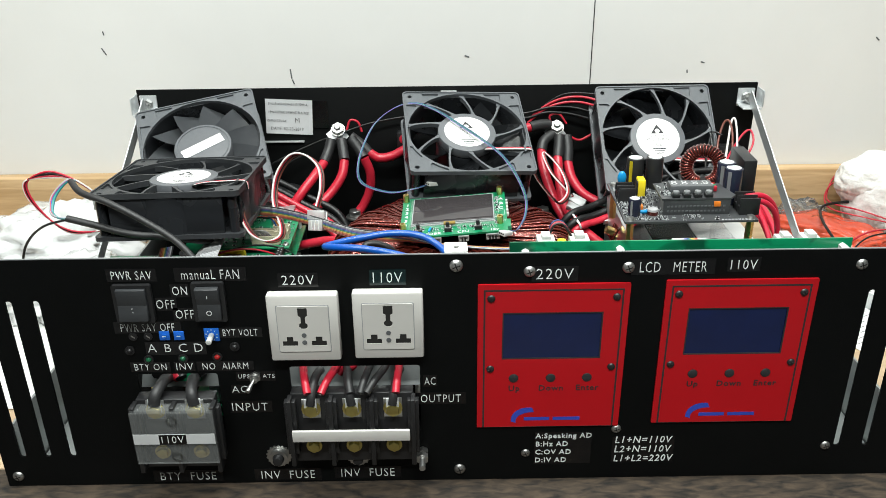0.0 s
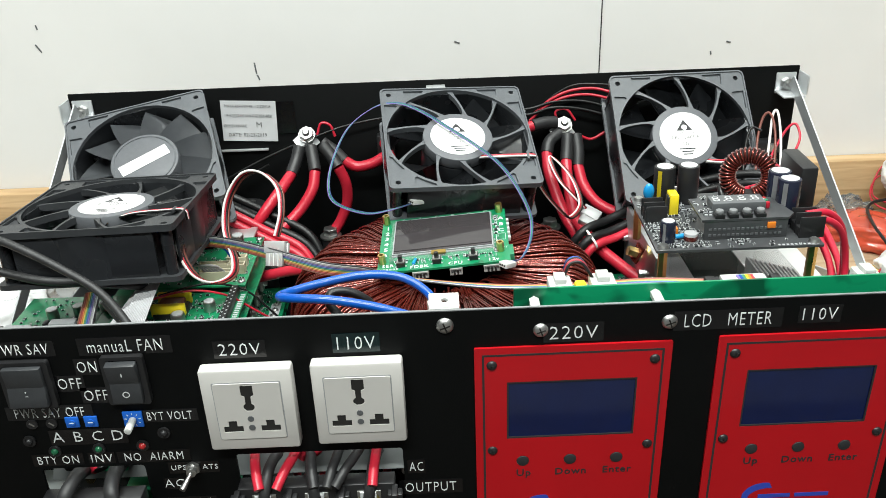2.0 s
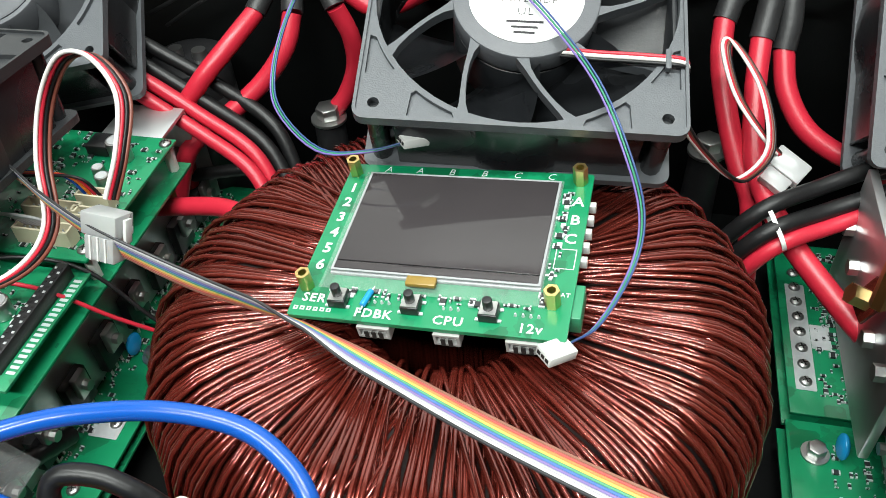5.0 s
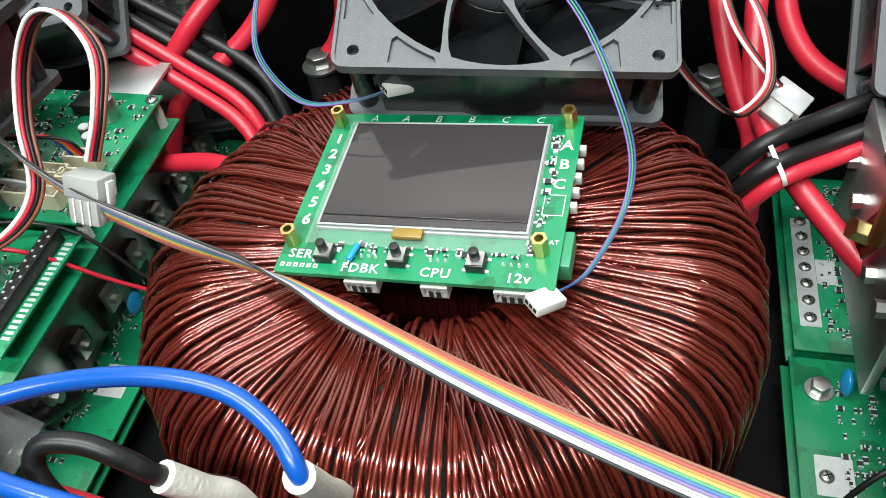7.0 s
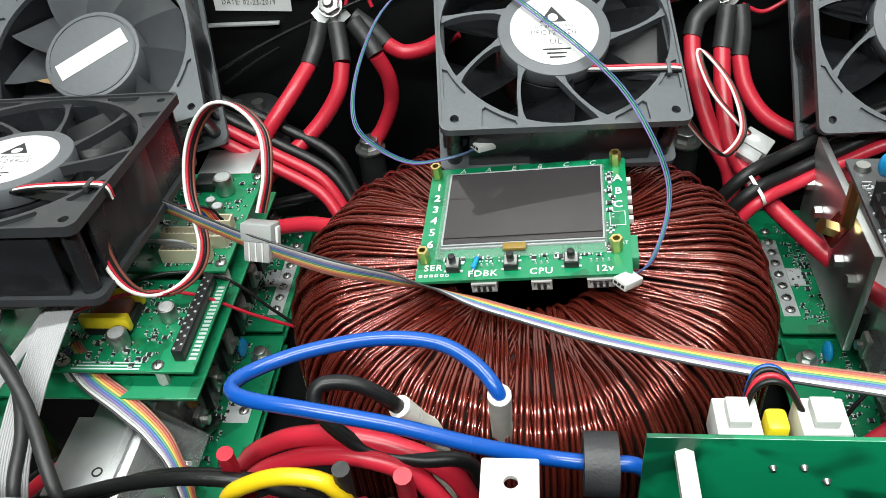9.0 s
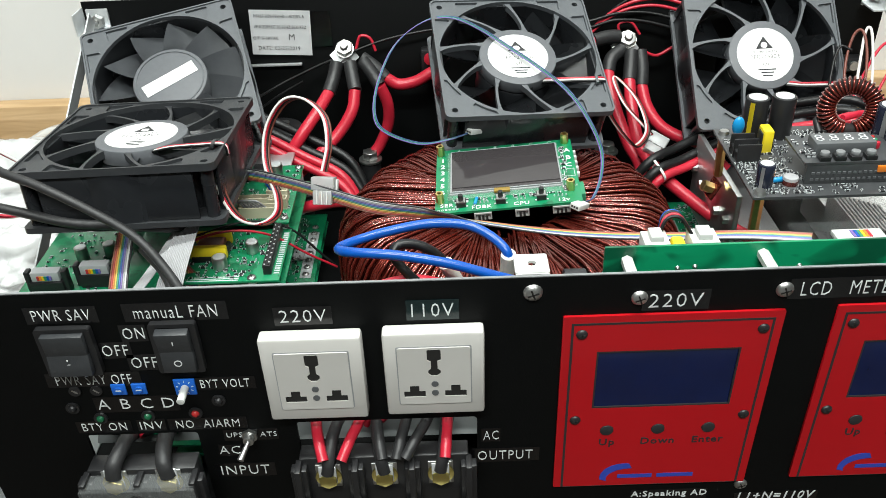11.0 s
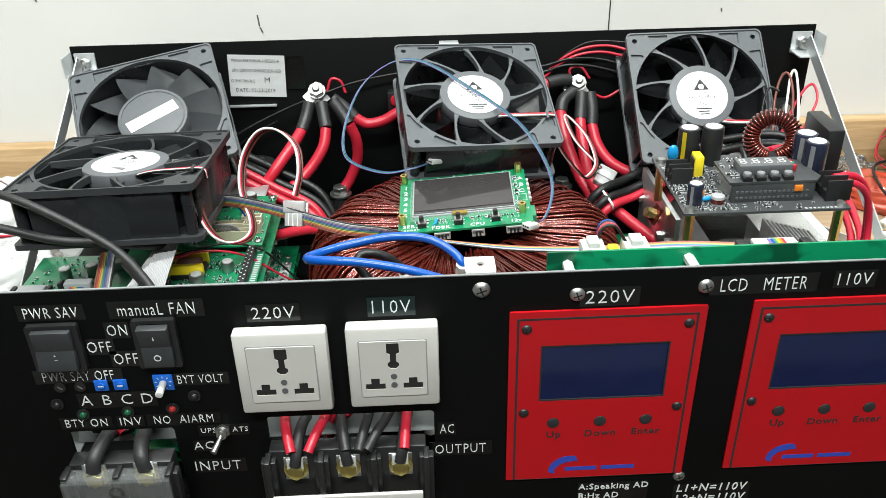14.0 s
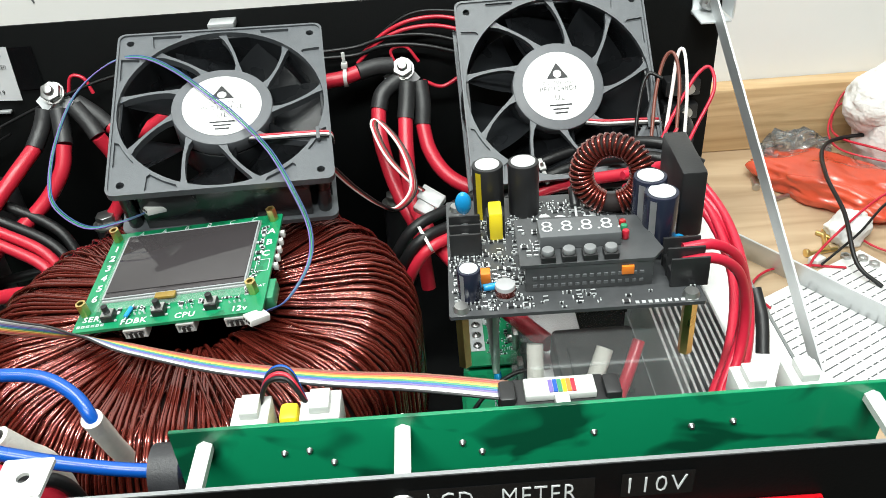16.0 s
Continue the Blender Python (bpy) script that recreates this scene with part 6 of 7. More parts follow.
    part("print_bar", box(bmesh.new(), -0.2000 + 0.002 * k, -0.1680, 0.1140 + 0.0018 * k, 0.1148 + 0.0018 * k, 0.11112, 0.1112), "print_", cb)
for i in range(7):
    tube("jumper_wire", [(-0.175 + 0.0023 * i, 0.185, 0.121), (-0.180 + 0.002 * i, 0.182, 0.128), (-0.195 + 0.001 * i, 0.182, 0.127), (-0.215, 0.185 - 0.001 * i, 0.120)], 0.0007, "greywire", "grey jumper wire at the control board", group="jumper wires", seg=6)
for i, m_ in enumerate(("bluewire", "orangewire", "redwire", "blackwire")):
    tube("jumper_wire", [(-0.160 + 0.0023 * i, 0.206, 0.121), (-0.166 + 0.002 * i, 0.205, 0.131), (-0.182, 0.206 - 0.001 * i, 0.131), (-0.210, 0.21, 0.122)], 0.0007, m_, "%s jumper wire at the control board" % m_[:-4], group="jumper wires", seg=6)

# fan lead with its white plug
for i, m_ in enumerate(("whitewire", "redwire", "blackwire", "brownwire")):
    o = Vector((0.0009 * (i - 1.5), 0.0009 * (i - 1.5), 0.0008 * (1.5 - i)))
    pts = [(-0.1730, 0.1420, 0.1820), (-0.1725, 0.1330, 0.1650), (-0.1640, 0.1270, 0.1490), (-0.1530, 0.1320, 0.1400), (-0.1460, 0.1500, 0.1360), (-0.1480, 0.1700, 0.1380), (-0.1560, 0.1880, 0.1530), (-0.1540, 0.2000, 0.1720), (-0.1420, 0.2040, 0.1890), (-0.1280, 0.2020, 0.1915),
           (-0.1150, 0.1930, 0.1830), (-0.1120, 0.1780, 0.1700), (-0.1155, 0.1680, 0.1560)]
    tube("fan_lead", [Vector(p) + o * (1.1 if 0 < k < 11 else 0.9) for k, p in enumerate(pts)], 0.0009, m_, "%s fan lead looping to a white plug" % m_[:-4], group="fan leads", seg=6)
pl = thing("plug", Matrix.Translation((-0.1157, 0.1600, 0.1470)) @ pose(0, 0, 0, -25, 0, -8) @ Matrix.Scale(0.88, 4), "translucent white four-way plastic plug", "plug", "plugs")
part("housing", box(bmesh.new(), -0.0085, 0.0085, -0.0055, 0.0055, 0.0, 0.0095, 0.0008), "milky", pl)
part("socket", box(bmesh.new(), -0.0070, 0.0070, -0.0055, 0.0050, -0.0105, 0.0, 0.0008), "milky", pl)
for i in range(3):
    part("rib", box(bmesh.new(), -0.0040 + 0.0036 * i, -0.0032 + 0.0036 * i, -0.0062, -0.0055, -0.0100, 0.0), "nylon", pl)
part("latch", box(bmesh.new(), 0.0090, 0.0105, -0.0020, 0.0020, -0.002, 0.008, 0.0004), "nylon", pl)
# loose red and black thin wires over the control board
tube("thin_wire", [(-0.205, 0.130, 0.128), (-0.180, 0.145, 0.1275), (-0.155, 0.155, 0.118), (-0.132, 0.163, 0.096), (-0.115, 0.170, 0.080)], 0.0009, "redwire", "thin red wire across the control board", group="loose wires", seg=6)
tube("thin_wire", [(-0.200, 0.150, 0.122), (-0.170, 0.165, 0.122), (-0.145, 0.172, 0.112), (-0.125, 0.172, 0.090), (-0.116, 0.172, 0.080)], 0.0009, "blackwire", "thin black wire across the control board", group="loose wires", seg=6)
# red cable from the heatsink to the transformer
tube("battery_cable", [(-0.178, 0.245, 0.078), (-0.150, 0.242, 0.085), (-0.122, 0.238, 0.092), (-0.105, 0.232, 0.095)], 0.0045, "redwire", "thick red cable running under the transformer winding", group="battery cables", seg=12)

# second fan plug on the right of the transformer
for i, m_ in enumerate(("whitewire", "redwire", "brownwire", "blackwire")):
    o = Vector((0.0011 * (i - 1.5), 0.0006 * i, 0.0008 * (1.5 - i)))
    pts = [(0.0760, 0.2330, 0.1650), (0.0850, 0.2400, 0.1480), (0.0980, 0.2480, 0.1300), (0.1080, 0.2580, 0.1200), (0.1180, 0.2720, 0.1260), (0.1130, 0.2900, 0.1420), (0.1000, 0.3060, 0.1540), (0.0960, 0.3000, 0.1540), (0.1030, 0.2880, 0.1400), (0.1150, 0.2780, 0.1280), (0.1240, 0.2790, 0.1180)]
    tube("fan_lead", [Vector(p) + o for p in pts], 0.0008, m_, "%s fan lead beside the transformer" % m_[:-4], group="fan leads", seg=6)
pl = thing("plug", Matrix.Translation((0.1280, 0.2790, 0.1130)) @ pose(0, 0, 0, 30, 20, -30), "translucent white plastic plug on the heavy red cables", "plug", "plugs")
part("housing", box(bmesh.new(), -0.0080, 0.0080, -0.0050, 0.0050, -0.0040, 0.0040, 0.0008), "milky", pl)
part("socket", box(bmesh.new(), -0.0060, 0.0060, -0.0120, -0.0050, -0.0035, 0.0035, 0.0008), "milky", pl)

# ---- converter module on the right ----
DM = frame_from((0.1384, 0.1000, 0.1690), (0.0929, -0.0028, 0.0015), (0.0, 0.08, 0.0))
dm = thing("converter_module", DM, "black converter circuit board with capacitors, coil, digits and brass legs", "circuit board")
part("board", sheet(bmesh.new(), [rect(-0.0050, 0.0980, -0.0045, 0.0830, 0.001)], -0.0016, 0.0), "pcbblack", dm)
for x, y in ((0.0, 0.0), (0.0929, 0.0), (0.0, 0.076), (0.0929, 0.076)):
    part("leg", cyl(bmesh.new(), (x, y, -0.0300), (x, y, -0.0017), 0.0030, seg=6), "brass", dm, "brass hex leg")
    part("leg_screw", cyl(bmesh.new(), (x, y, 0.0001), (x, y, 0.0022), 0.0036, 0.0028, seg=18), "steel", dm)
ecap(dm, 0.0155, 0.0700, 0.0001, 0.0072, 0.0270, "bpl", "solder", "yellow")
ecap(dm, 0.0320, 0.0705, 0.0001, 0.0072, 0.0270, "bpl", "solder")
ecap(dm, 0.0838, 0.0435, 0.0001, 0.0072, 0.0310, "darkblue", "solder", "greywire")
ecap(dm, 0.0862, 0.0320, 0.0001, 0.0072, 0.0300, "darkblue", "solder", "greywire")
ecap(dm, 0.0040, 0.0075, 0.0001, 0.0048, 0.0150, "darkblue", "solder", "greywire")
ecap(dm, 0.0400, 0.0560, 0.0001, 0.0030, 0.0050, "steel")
part("relay", box(bmesh.new(), 0.0965, 0.1075, 0.0400, 0.0780, 0.0001, 0.0330, 0.0016), "bpl", dm, "tall black plastic housing")
for k in range(3):
    part("terminal_fin", box(bmesh.new(), -0.0035, 0.0105, 0.0360 + 0.0075 * k, 0.0372 + 0.0075 * k, 0.0, 0.0120, 0.0003), "bpl", dm)
    part("terminal_fin", box(bmesh.new(), 0.0855, 0.1010, 0.0055 + 0.0075 * k, 0.0067 + 0.0075 * k, 0.0, 0.0140, 0.0003), "bpl", dm)
for x0, x1, y in ((-0.0030, 0.0100, 0.0366), (0.0860, 0.1000, 0.0060)):
    part("terminal_base", box(bmesh.new(), x0, x1, y, y + 0.0150, 0.0, 0.0060, 0.0004), "bpl", dm)
    for k in range(2):
        part("terminal_screw", cyl(bmesh.new(), ((x0 + x1) / 2, y + 0.0038 + 0.0075 * k, 0.006), ((x0 + x1) / 2, y + 0.0038 + 0.0075 * k, 0.0085), 0.0026, seg=14), "steel", dm)
yi = part("choke", box(bmesh.new(), 0.0135, 0.0215, 0.0480, 0.0560, 0.0, 0.0130, 0.0006), "bpl", dm)
part("tape_wrap", box(bmesh.new(), 0.0145, 0.0205, 0.0465, 0.0575, 0.0005, 0.0150, 0.0008), "yellow", yi, "yellow tape")
b = bmesh.new()
bmesh.ops.create_uvsphere(b, u_segments=16, v_segments=10, radius=0.0048, matrix=pose(0.0035, 0.0620, 0.0120) @ Matrix.Diagonal((0.8, 0.55, 1.25, 1)))
part("film_capacitor", b, "bluecap", dm, "blue dipped capacitor")
part("film_capacitor", cyl(bmesh.new(), (0.0945, 0.026, 0.006), (0.0945, 0.031, 0.006), 0.0030, seg=14, bevel=0.0006), "bluecap", dm, "blue dipped capacitor")
part("resistor", cyl(bmesh.new(), (0.0095, 0.0105, 0.0022), (0.0160, 0.0115, 0.0022), 0.0016, seg=12, bevel=0.0004), "bluecap", dm, "pale blue resistor")
part("trimmer_block", box(bmesh.new(), 0.0085, 0.0130, 0.0160, 0.0210, 0.0, 0.0050, 0.0004), "orangewire", dm, "orange trimmer")
ch = part("drum_choke", cyl(bmesh.new(), (0.0185, 0.0070, 0.0), (0.0185, 0.0070, 0.0065), 0.0042, seg=20, bevel=0.0005), "greywire", dm)
part("coil", cyl(bmesh.new(), (0.0185, 0.0070, 0.0018), (0.0185, 0.0070, 0.0045), 0.0044, seg=20), "copper", ch, "copper winding")
dd = part("diode", cyl(bmesh.new(), (0.0555, 0.0660, 0.0035), (0.0555, 0.0740, 0.0090), 0.0024, seg=14, bevel=0.0004), "bpl", dm)
part("diode_lead", cyl(bmesh.new(), (0.0555, 0.0580, 0.0005), (0.0555, 0.0660, 0.0035), 0.0006, seg=8), "solder", dd)
for x, y in ((0.0480, 0.0610), (0.0620, 0.0620)):
    part("tinned_pad", cyl(bmesh.new(), (x, y, 0.0), (x, y, 0.0004), 0.0032, seg=18), "solder", dm)
sub = part("display_card", sheet(bmesh.new(), [[(0.0250, 0.0080), (0.0790, 0.0080), (0.0840, 0.0140), (0.0780, 0.0400), (0.0330, 0.0430), (0.0250, 0.0420)]], 0.0125, 0.0140), "pcbblack", dm, "raised black card with digits")
part("card_front", box(bmesh.new(), 0.0270, 0.0790, 0.0085, 0.0105, 0.0000, 0.0124, 0.0003), "pcbblack", dm, "black pin strip under the card")
b = bmesh.new()
for i in range(16):
    for j in range(2):
        box(b, 0.0300 + 0.0029 * i, 0.0316 + 0.0029 * i, 0.0078, 0.0085, 0.0025 + 0.0040 * j, 0.0038 + 0.0040 * j)
tagged(part("header_pin", b, "greyd", dm), kind="stuff")
part("orange_part", box(bmesh.new(), 0.0660, 0.0710, 0.0070, 0.0085, 0.0070, 0.0110, 0.0003), "orangewire", dm, "orange trimmer")
seg_ = part("digit_block", box(bmesh.new(), 0.0340, 0.0675, 0.0180, 0.0315, 0.0141, 0.0205, 0.0005), "greyd", sub, "grey four-digit display block")
for k in range(4):
    ob = lettering("8.", 0.0112, dm.matrix_world.inverted() @ dm.matrix_world @ pose(0.0392 + 0.0082 * k, 0.0248, 0.0207), "tagpaper", sub, name="digit", depth=0.00005)
for k in range(4):
    x = 0.0365 + 0.0085 * k
    bs = part("button_base", box(bmesh.new(), x - 0.0030, x + 0.0030, 0.0085, 0.0145, 0.0141, 0.0168, 0.0003), "bpl", sub)
for k in range(4):
    x = 0.0365 + 0.0085 * k
    part("button_cap", cyl(bmesh.new(), (x, 0.0115, 0.0168), (x, 0.0115, 0.0192), 0.0027, 0.0025, seg=20, bevel=0.0005), "capgrey", sub, "pale round button")
for y, m_ in ((0.0300, "redled"), (0.0265, "greenwire"), (0.0225, "redwire")):
    b = cyl(bmesh.new(), (0.0700, y, 0.0141), (0.0700, y, 0.0185), 0.0015, seg=12, bevel=0.0006)
    part("light", b, m_, sub, "small coloured light")
small_parts(dm, -0.003, 0.030, -0.002, 0.066, 0.0001, 300, 11)
small_parts(dm, 0.030, 0.082, 0.044, 0.078, 0.0001, 110, 12)
small_parts(dm, 0.020, 0.098, -0.003, 0.007, 0.0001, 26, 14)
small_parts(dm, 0.026, 0.034, 0.012, 0.040, 0.0141, 14, 13)
for k in range(10):
    part("edge_pad", box(bmesh.new(), 0.070 + 0.0026 * k, 0.0715 + 0.0026 * k, -0.0035, -0.0018, 0.0001, 0.0003), "solder", dm)
# coil standing on the module
CM = dm.matrix_world.inverted() @ frame_from((0.2124, 0.1660, 0.1885), (0.96, -0.28, 0.05), (-0.06, 0.28, 0.96))
b = bmesh.new()
pts = [Vector((0.0138 * math.cos(a), 0.0138 * math.sin(a), 0)) for a in np.linspace(0, 2 * math.pi, 40)[:-1]]
sweep(b, pts, 0.0044, 10, closed=True)
bmesh.ops.recalc_face_normals(b, faces=b.faces)
bmesh.ops.transform(b, matrix=CM, verts=b.verts)
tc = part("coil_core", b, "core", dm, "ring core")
for k in range(40):
    a = 2 * math.pi * k / 40
    if 4.55 < a < 4.95:
        continue
    ring = [Vector(((0.0138 + 0.0052 * math.cos(w)) * math.cos(a + 0.06 * math.sin(w)), (0.0138 + 0.0052 * math.cos(w)) * math.sin(a + 0.06 * math.sin(w)), 0.0052 * math.sin(w))) for w in np.linspace(0, 2 * math.pi, 15)[:-1]]
    b = sweep(bmesh.new(), ring, 0.00082, 6, closed=True)
    bmesh.ops.recalc_face_normals(b, faces=b.faces)
    bmesh.ops.transform(b, matrix=CM, verts=b.verts)
    part("winding", b, "copper", tc)

# clear cover, sleeves and lugs under the module
cc = thing("clear_cover", (0, 0, 0), "folded clear plastic cover under the converter module", "cover")
for ex, m in (((0.166, 0.234, 0.0930, 0.0942, 0.075, 0.140), None), ((0.166, 0.234, 0.0942, 0.190, 0.1378, 0.1388), None), ((0.1650, 0.1660, 0.094, 0.170, 0.060, 0.138), None), ((0.2340, 0.2350, 0.094, 0.190, 0.060, 0.138), None)):
    ob = part("panel", box(bmesh.new(), *ex, 0.0003), "hazy", cc)
    ob.visible_shadow = False
part("foot_panel", box(bmesh.new(), 0.166, 0.234, 0.0945, 0.0957, 0.033, 0.0748, 0.0003), "clear", cc).visible_shadow = False
for pts, m_, r, l in (
        ([(0.170, 0.105, 0.060), (0.170, 0.108, 0.085), (0.171, 0.115, 0.110), (0.172, 0.125, 0.125)], "sleeve", 0.0040, "off-white sleeved lead"),
        ([(0.183, 0.100, 0.060), (0.188, 0.102, 0.085), (0.196, 0.110, 0.108), (0.204, 0.122, 0.122)], "sleeve", 0.0040, "off-white sleeved lead"),
        ([(0.196, 0.104, 0.060), (0.204, 0.108, 0.082), (0.214, 0.118, 0.105), (0.222, 0.130, 0.118)], "pinkwire", 0.0030, "crimson lead"),
        ([(0.182, 0.106, 0.050), (0.200, 0.112, 0.070), (0.218, 0.112, 0.085), (0.231, 0.108, 0.090)], "blackwire", 0.0050, "thick black lead")):
    tube("inner_lead", pts, r, m_, l + " inside the clear cover", group="inner leads", seg=10)
coil = [Vector((0.1780 + 0.0032 * math.cos(a), 0.106 + 0.0032 * math.sin(a), 0.075 + 0.0007 * a)) for a in np.linspace(0, 12 * math.pi, 110)]
b = sweep(bmesh.new(), coil, 0.0007, 6)
bmesh.ops.recalc_face_normals(b, faces=b.faces)
single("coil_spring", b, "brass", "brass wire coil inside the clear cover", "spring")
# added black filler: keeps the space under the cover dark over the bar
blk = thing("inner_block", (0.205, 0.135, 0.034), "black block added inside the clear cover to hide the pale heatsink bar", "component")
part("body", box(bmesh.new(), -0.018, 0.026, -0.026, 0.040, 0.0, 0.056, 0.003), "bpl", blk)
part("top_plate", box(bmesh.new(), -0.012, 0.016, -0.012, 0.022, 0.0562, 0.059, 0.001), "shrink", blk)
tube("battery_cable", [(0.128, 0.096, 0.055), (0.142, 0.104, 0.073), (0.158, 0.113, 0.080)], 0.0045, "redwire", "short thick red cable reaching under the clear cover", group="battery cables", seg=12)
tube("cable_boot", [(0.156, 0.112, 0.0795), (0.163, 0.117, 0.082), (0.170, 0.122, 0.083)], 0.0060, "shrink", "black rubber boot on the short red cable", "boot", seg=12)
tube("thin_wire", [(0.118, 0.118, 0.030), (0.130, 0.112, 0.070), (0.145, 0.120, 0.095), (0.162, 0.128, 0.104), (0.180, 0.130, 0.105)], 0.0011, "blackwire", "thin black wire to the clear cover", group="loose wires", seg=6)
lgs = thing("copper_lug", (0.151, 0.205, 0.112), "bare copper lug bolted to the aluminium plate", "lug")
part("plate", box(bmesh.new(), -0.007, 0.007, -0.006, 0.006, 0.0, 0.0016, 0.0004, m=pose(0, 0, 0, 10, -65, 0)), "copper", lgs)
part("bolt", cyl(bmesh.new(), (-0.001, 0, 0), (-0.008, 0, 0.003), 0.0042, seg=6), "brass", lgs)
mp = thing("heatsink_plate", (0, 0, 0), "aluminium side plate beneath the converter module", "heatsink")
part("plate", box(bmesh.new(), 0.1555, 0.1595, 0.172, 0.268, 0.062, 0.1240, 0.0008), "alu", mp)
for k in range(5):
    part("bolt", cyl(bmesh.new(), (0.1554, 0.182 + 0.019 * k, 0.100 - 0.004 * (k % 2)), (0.1515, 0.182 + 0.019 * k, 0.100 - 0.004 * (k % 2)), 0.0034, seg=6), "brassbolt" if k == 2 else "steel", mp)

# finned heatsink and white sheet on the right
fh = thing("finned_heatsink", (0, 0, 0.004), "grey aluminium heatsink with tall fins", "heatsink")
part("base", box(bmesh.new(), 0.2380, 0.2800, 0.085, 0.215, 0.0, 0.060, 0.0006), "alu", fh)
for k in range(11):
    x = 0.2390 + 0.0038 * k
    part("fin", box(bmesh.new(), x, x + 0.0015, 0.085, 0.215, 0.0602, 0.0960 - 0.0012 * k, 0.0003), "alu", fh)
single("paper_sheet", box(bmesh.new(), 0.2620, 0.3200, 0.100, 0.345, 0.0600, 0.0612, 0.0003), "white", "plain white card lying beside the finned heatsink", "paper")
single("card_box", box(bmesh.new(), 0.2860, 0.3190, 0.100, 0.345, 0.0032, 0.0598, 0.001), "white", "low white carton inside the case", "box")
# crimson wire bundle
for i in range(4):
    o = Vector((0.0052 * (i % 2) - 0.006, 0.0060 * (i // 2) - 0.002 * (i % 2), 0.0044 * (i // 2) + 0.0018 * (i % 2)))
    tube("output_wire", [Vector(p) + o for p in [(0.2380, 0.2150, 0.150), (0.2600, 0.2250, 0.148), (0.2760, 0.2150, 0.140), (0.2840, 0.1900, 0.130), (0.2820, 0.1550, 0.120), (0.2700, 0.1200, 0.112), (0.2520, 0.0900, 0.104), (0.2350, 0.0650, 0.098), (0.228, 0.050, 0.085)]],
         0.0024, "pinkwire", "crimson insulated wire bent down beside the module", group="crimson wires", seg=8)
for i in range(2):
    o = Vector((0.0012 * i, 0.0055 * i, 0.003 * i))
    tube("output_wire", [Vector(p) + o for p in [(0.2300, 0.1080, 0.1790), (0.2440, 0.1090, 0.1790), (0.2560, 0.1120, 0.1680), (0.2620, 0.1130, 0.1480), (0.2600, 0.1060, 0.1280), (0.2500, 0.0920, 0.1120), (0.2400, 0.0700, 0.100), (0.236, 0.055, 0.09)]],
         0.0023, "pinkwire", "crimson insulated wire from the module terminal", group="crimson wires", seg=8)
tube("wire_sleeve", [(0.2880, 0.1620, 0.118), (0.2890, 0.1500, 0.108), (0.2870, 0.1380, 0.096)], 0.0034, "shrink", "dark tape sleeve on the crimson wires", "sleeve")
# upright loops of thin wire near the right fan
for pts, m_ in (([(0.2600, 0.2700, 0.150), (0.2660, 0.2900, 0.170), (0.2720, 0.2990, 0.186), (0.2770, 0.2970, 0.189), (0.2780, 0.2850, 0.176), (0.272, 0.262, 0.150)], "brownwire"),
                ([(0.2660, 0.2640, 0.150), (0.2740, 0.2850, 0.172), (0.2790, 0.2970, 0.189), (0.2825, 0.2960, 0.190), (0.2820, 0.2820, 0.172), (0.276, 0.258, 0.145)], "whitewire"),
                ([(0.2620, 0.2600, 0.150), (0.2760, 0.2780, 0.164), (0.2900, 0.2920, 0.177), (0.2985, 0.2950, 0.180), (0.2990, 0.2850, 0.170), (0.286, 0.270, 0.155), (0.27, 0.25, 0.14)], "pinkwire"),
                ([(0.2500, 0.2700, 0.140), (0.2560, 0.2880, 0.165), (0.2620, 0.2960, 0.178), (0.2700, 0.2930, 0.176)], "blackwire"),
                ([(0.2380, 0.1720, 0.1880), (0.2480, 0.2050, 0.180), (0.2620, 0.2400, 0.165), (0.272, 0.262, 0.158)], "pinkwire")):
    tube("thin_wire", pts, 0.0011, m_, "thin %s wire standing in a loop" % {"brownwire": "brown", "whitewire": "white", "pinkwire": "crimson", "blackwire": "black"}[m_], group="loop wires", seg=6)
for z in (0.136, 0.118, 0.097):
    t = thing("panel_terminal", (0.3080, 0.3735, z), "black screw terminal on the rear panel", "terminal", "rear terminals")
    part("body", box(bmesh.new(), -0.014, 0.010, -0.012, 0.0, -0.0055, 0.0055, 0.0008), "bpl", t)
    part("terminal_screw", cyl(bmesh.new(), (0.002, -0.0121, 0.0), (0.002, -0.0145, 0.0), 0.0038, seg=16), "steel", t)
tube("black_cable", [(0.245, 0.30, 0.10), (0.268, 0.30, 0.116), (0.292, 0.312, 0.124), (0.300, 0.33, 0.126), (0.290, 0.345, 0.122), (0.262, 0.34, 0.10)], 0.0042, "blackwire", "black cable bent behind the coil", seg=10)


# ---- cables and ribbons at the left of the case ----
tube("control_cable", [(-0.3080, 0.1380, 0.1930), (-0.2930, 0.1190, 0.1905), (-0.2680, 0.1090, 0.1850), (-0.2400, 0.1020, 0.1720), (-0.2140, 0.0950, 0.1560), (-0.1920, 0.0760, 0.1400), (-0.1740, 0.0500, 0.1280), (-0.165, 0.035, 0.110)], 0.0027, "shrink", "black sleeved control cable hanging over the fan", seg=10, group="control cables")
tube("control_cable", [(-0.3080, 0.1180, 0.1690), (-0.2850, 0.1150, 0.1640), (-0.2600, 0.1130, 0.1575), (-0.2350, 0.1140, 0.1540), (-0.2120, 0.1180, 0.1490), (-0.198, 0.128, 0.142)], 0.0029, "shrink", "black sleeved control cable hanging over the fan", seg=10, group="control cables")
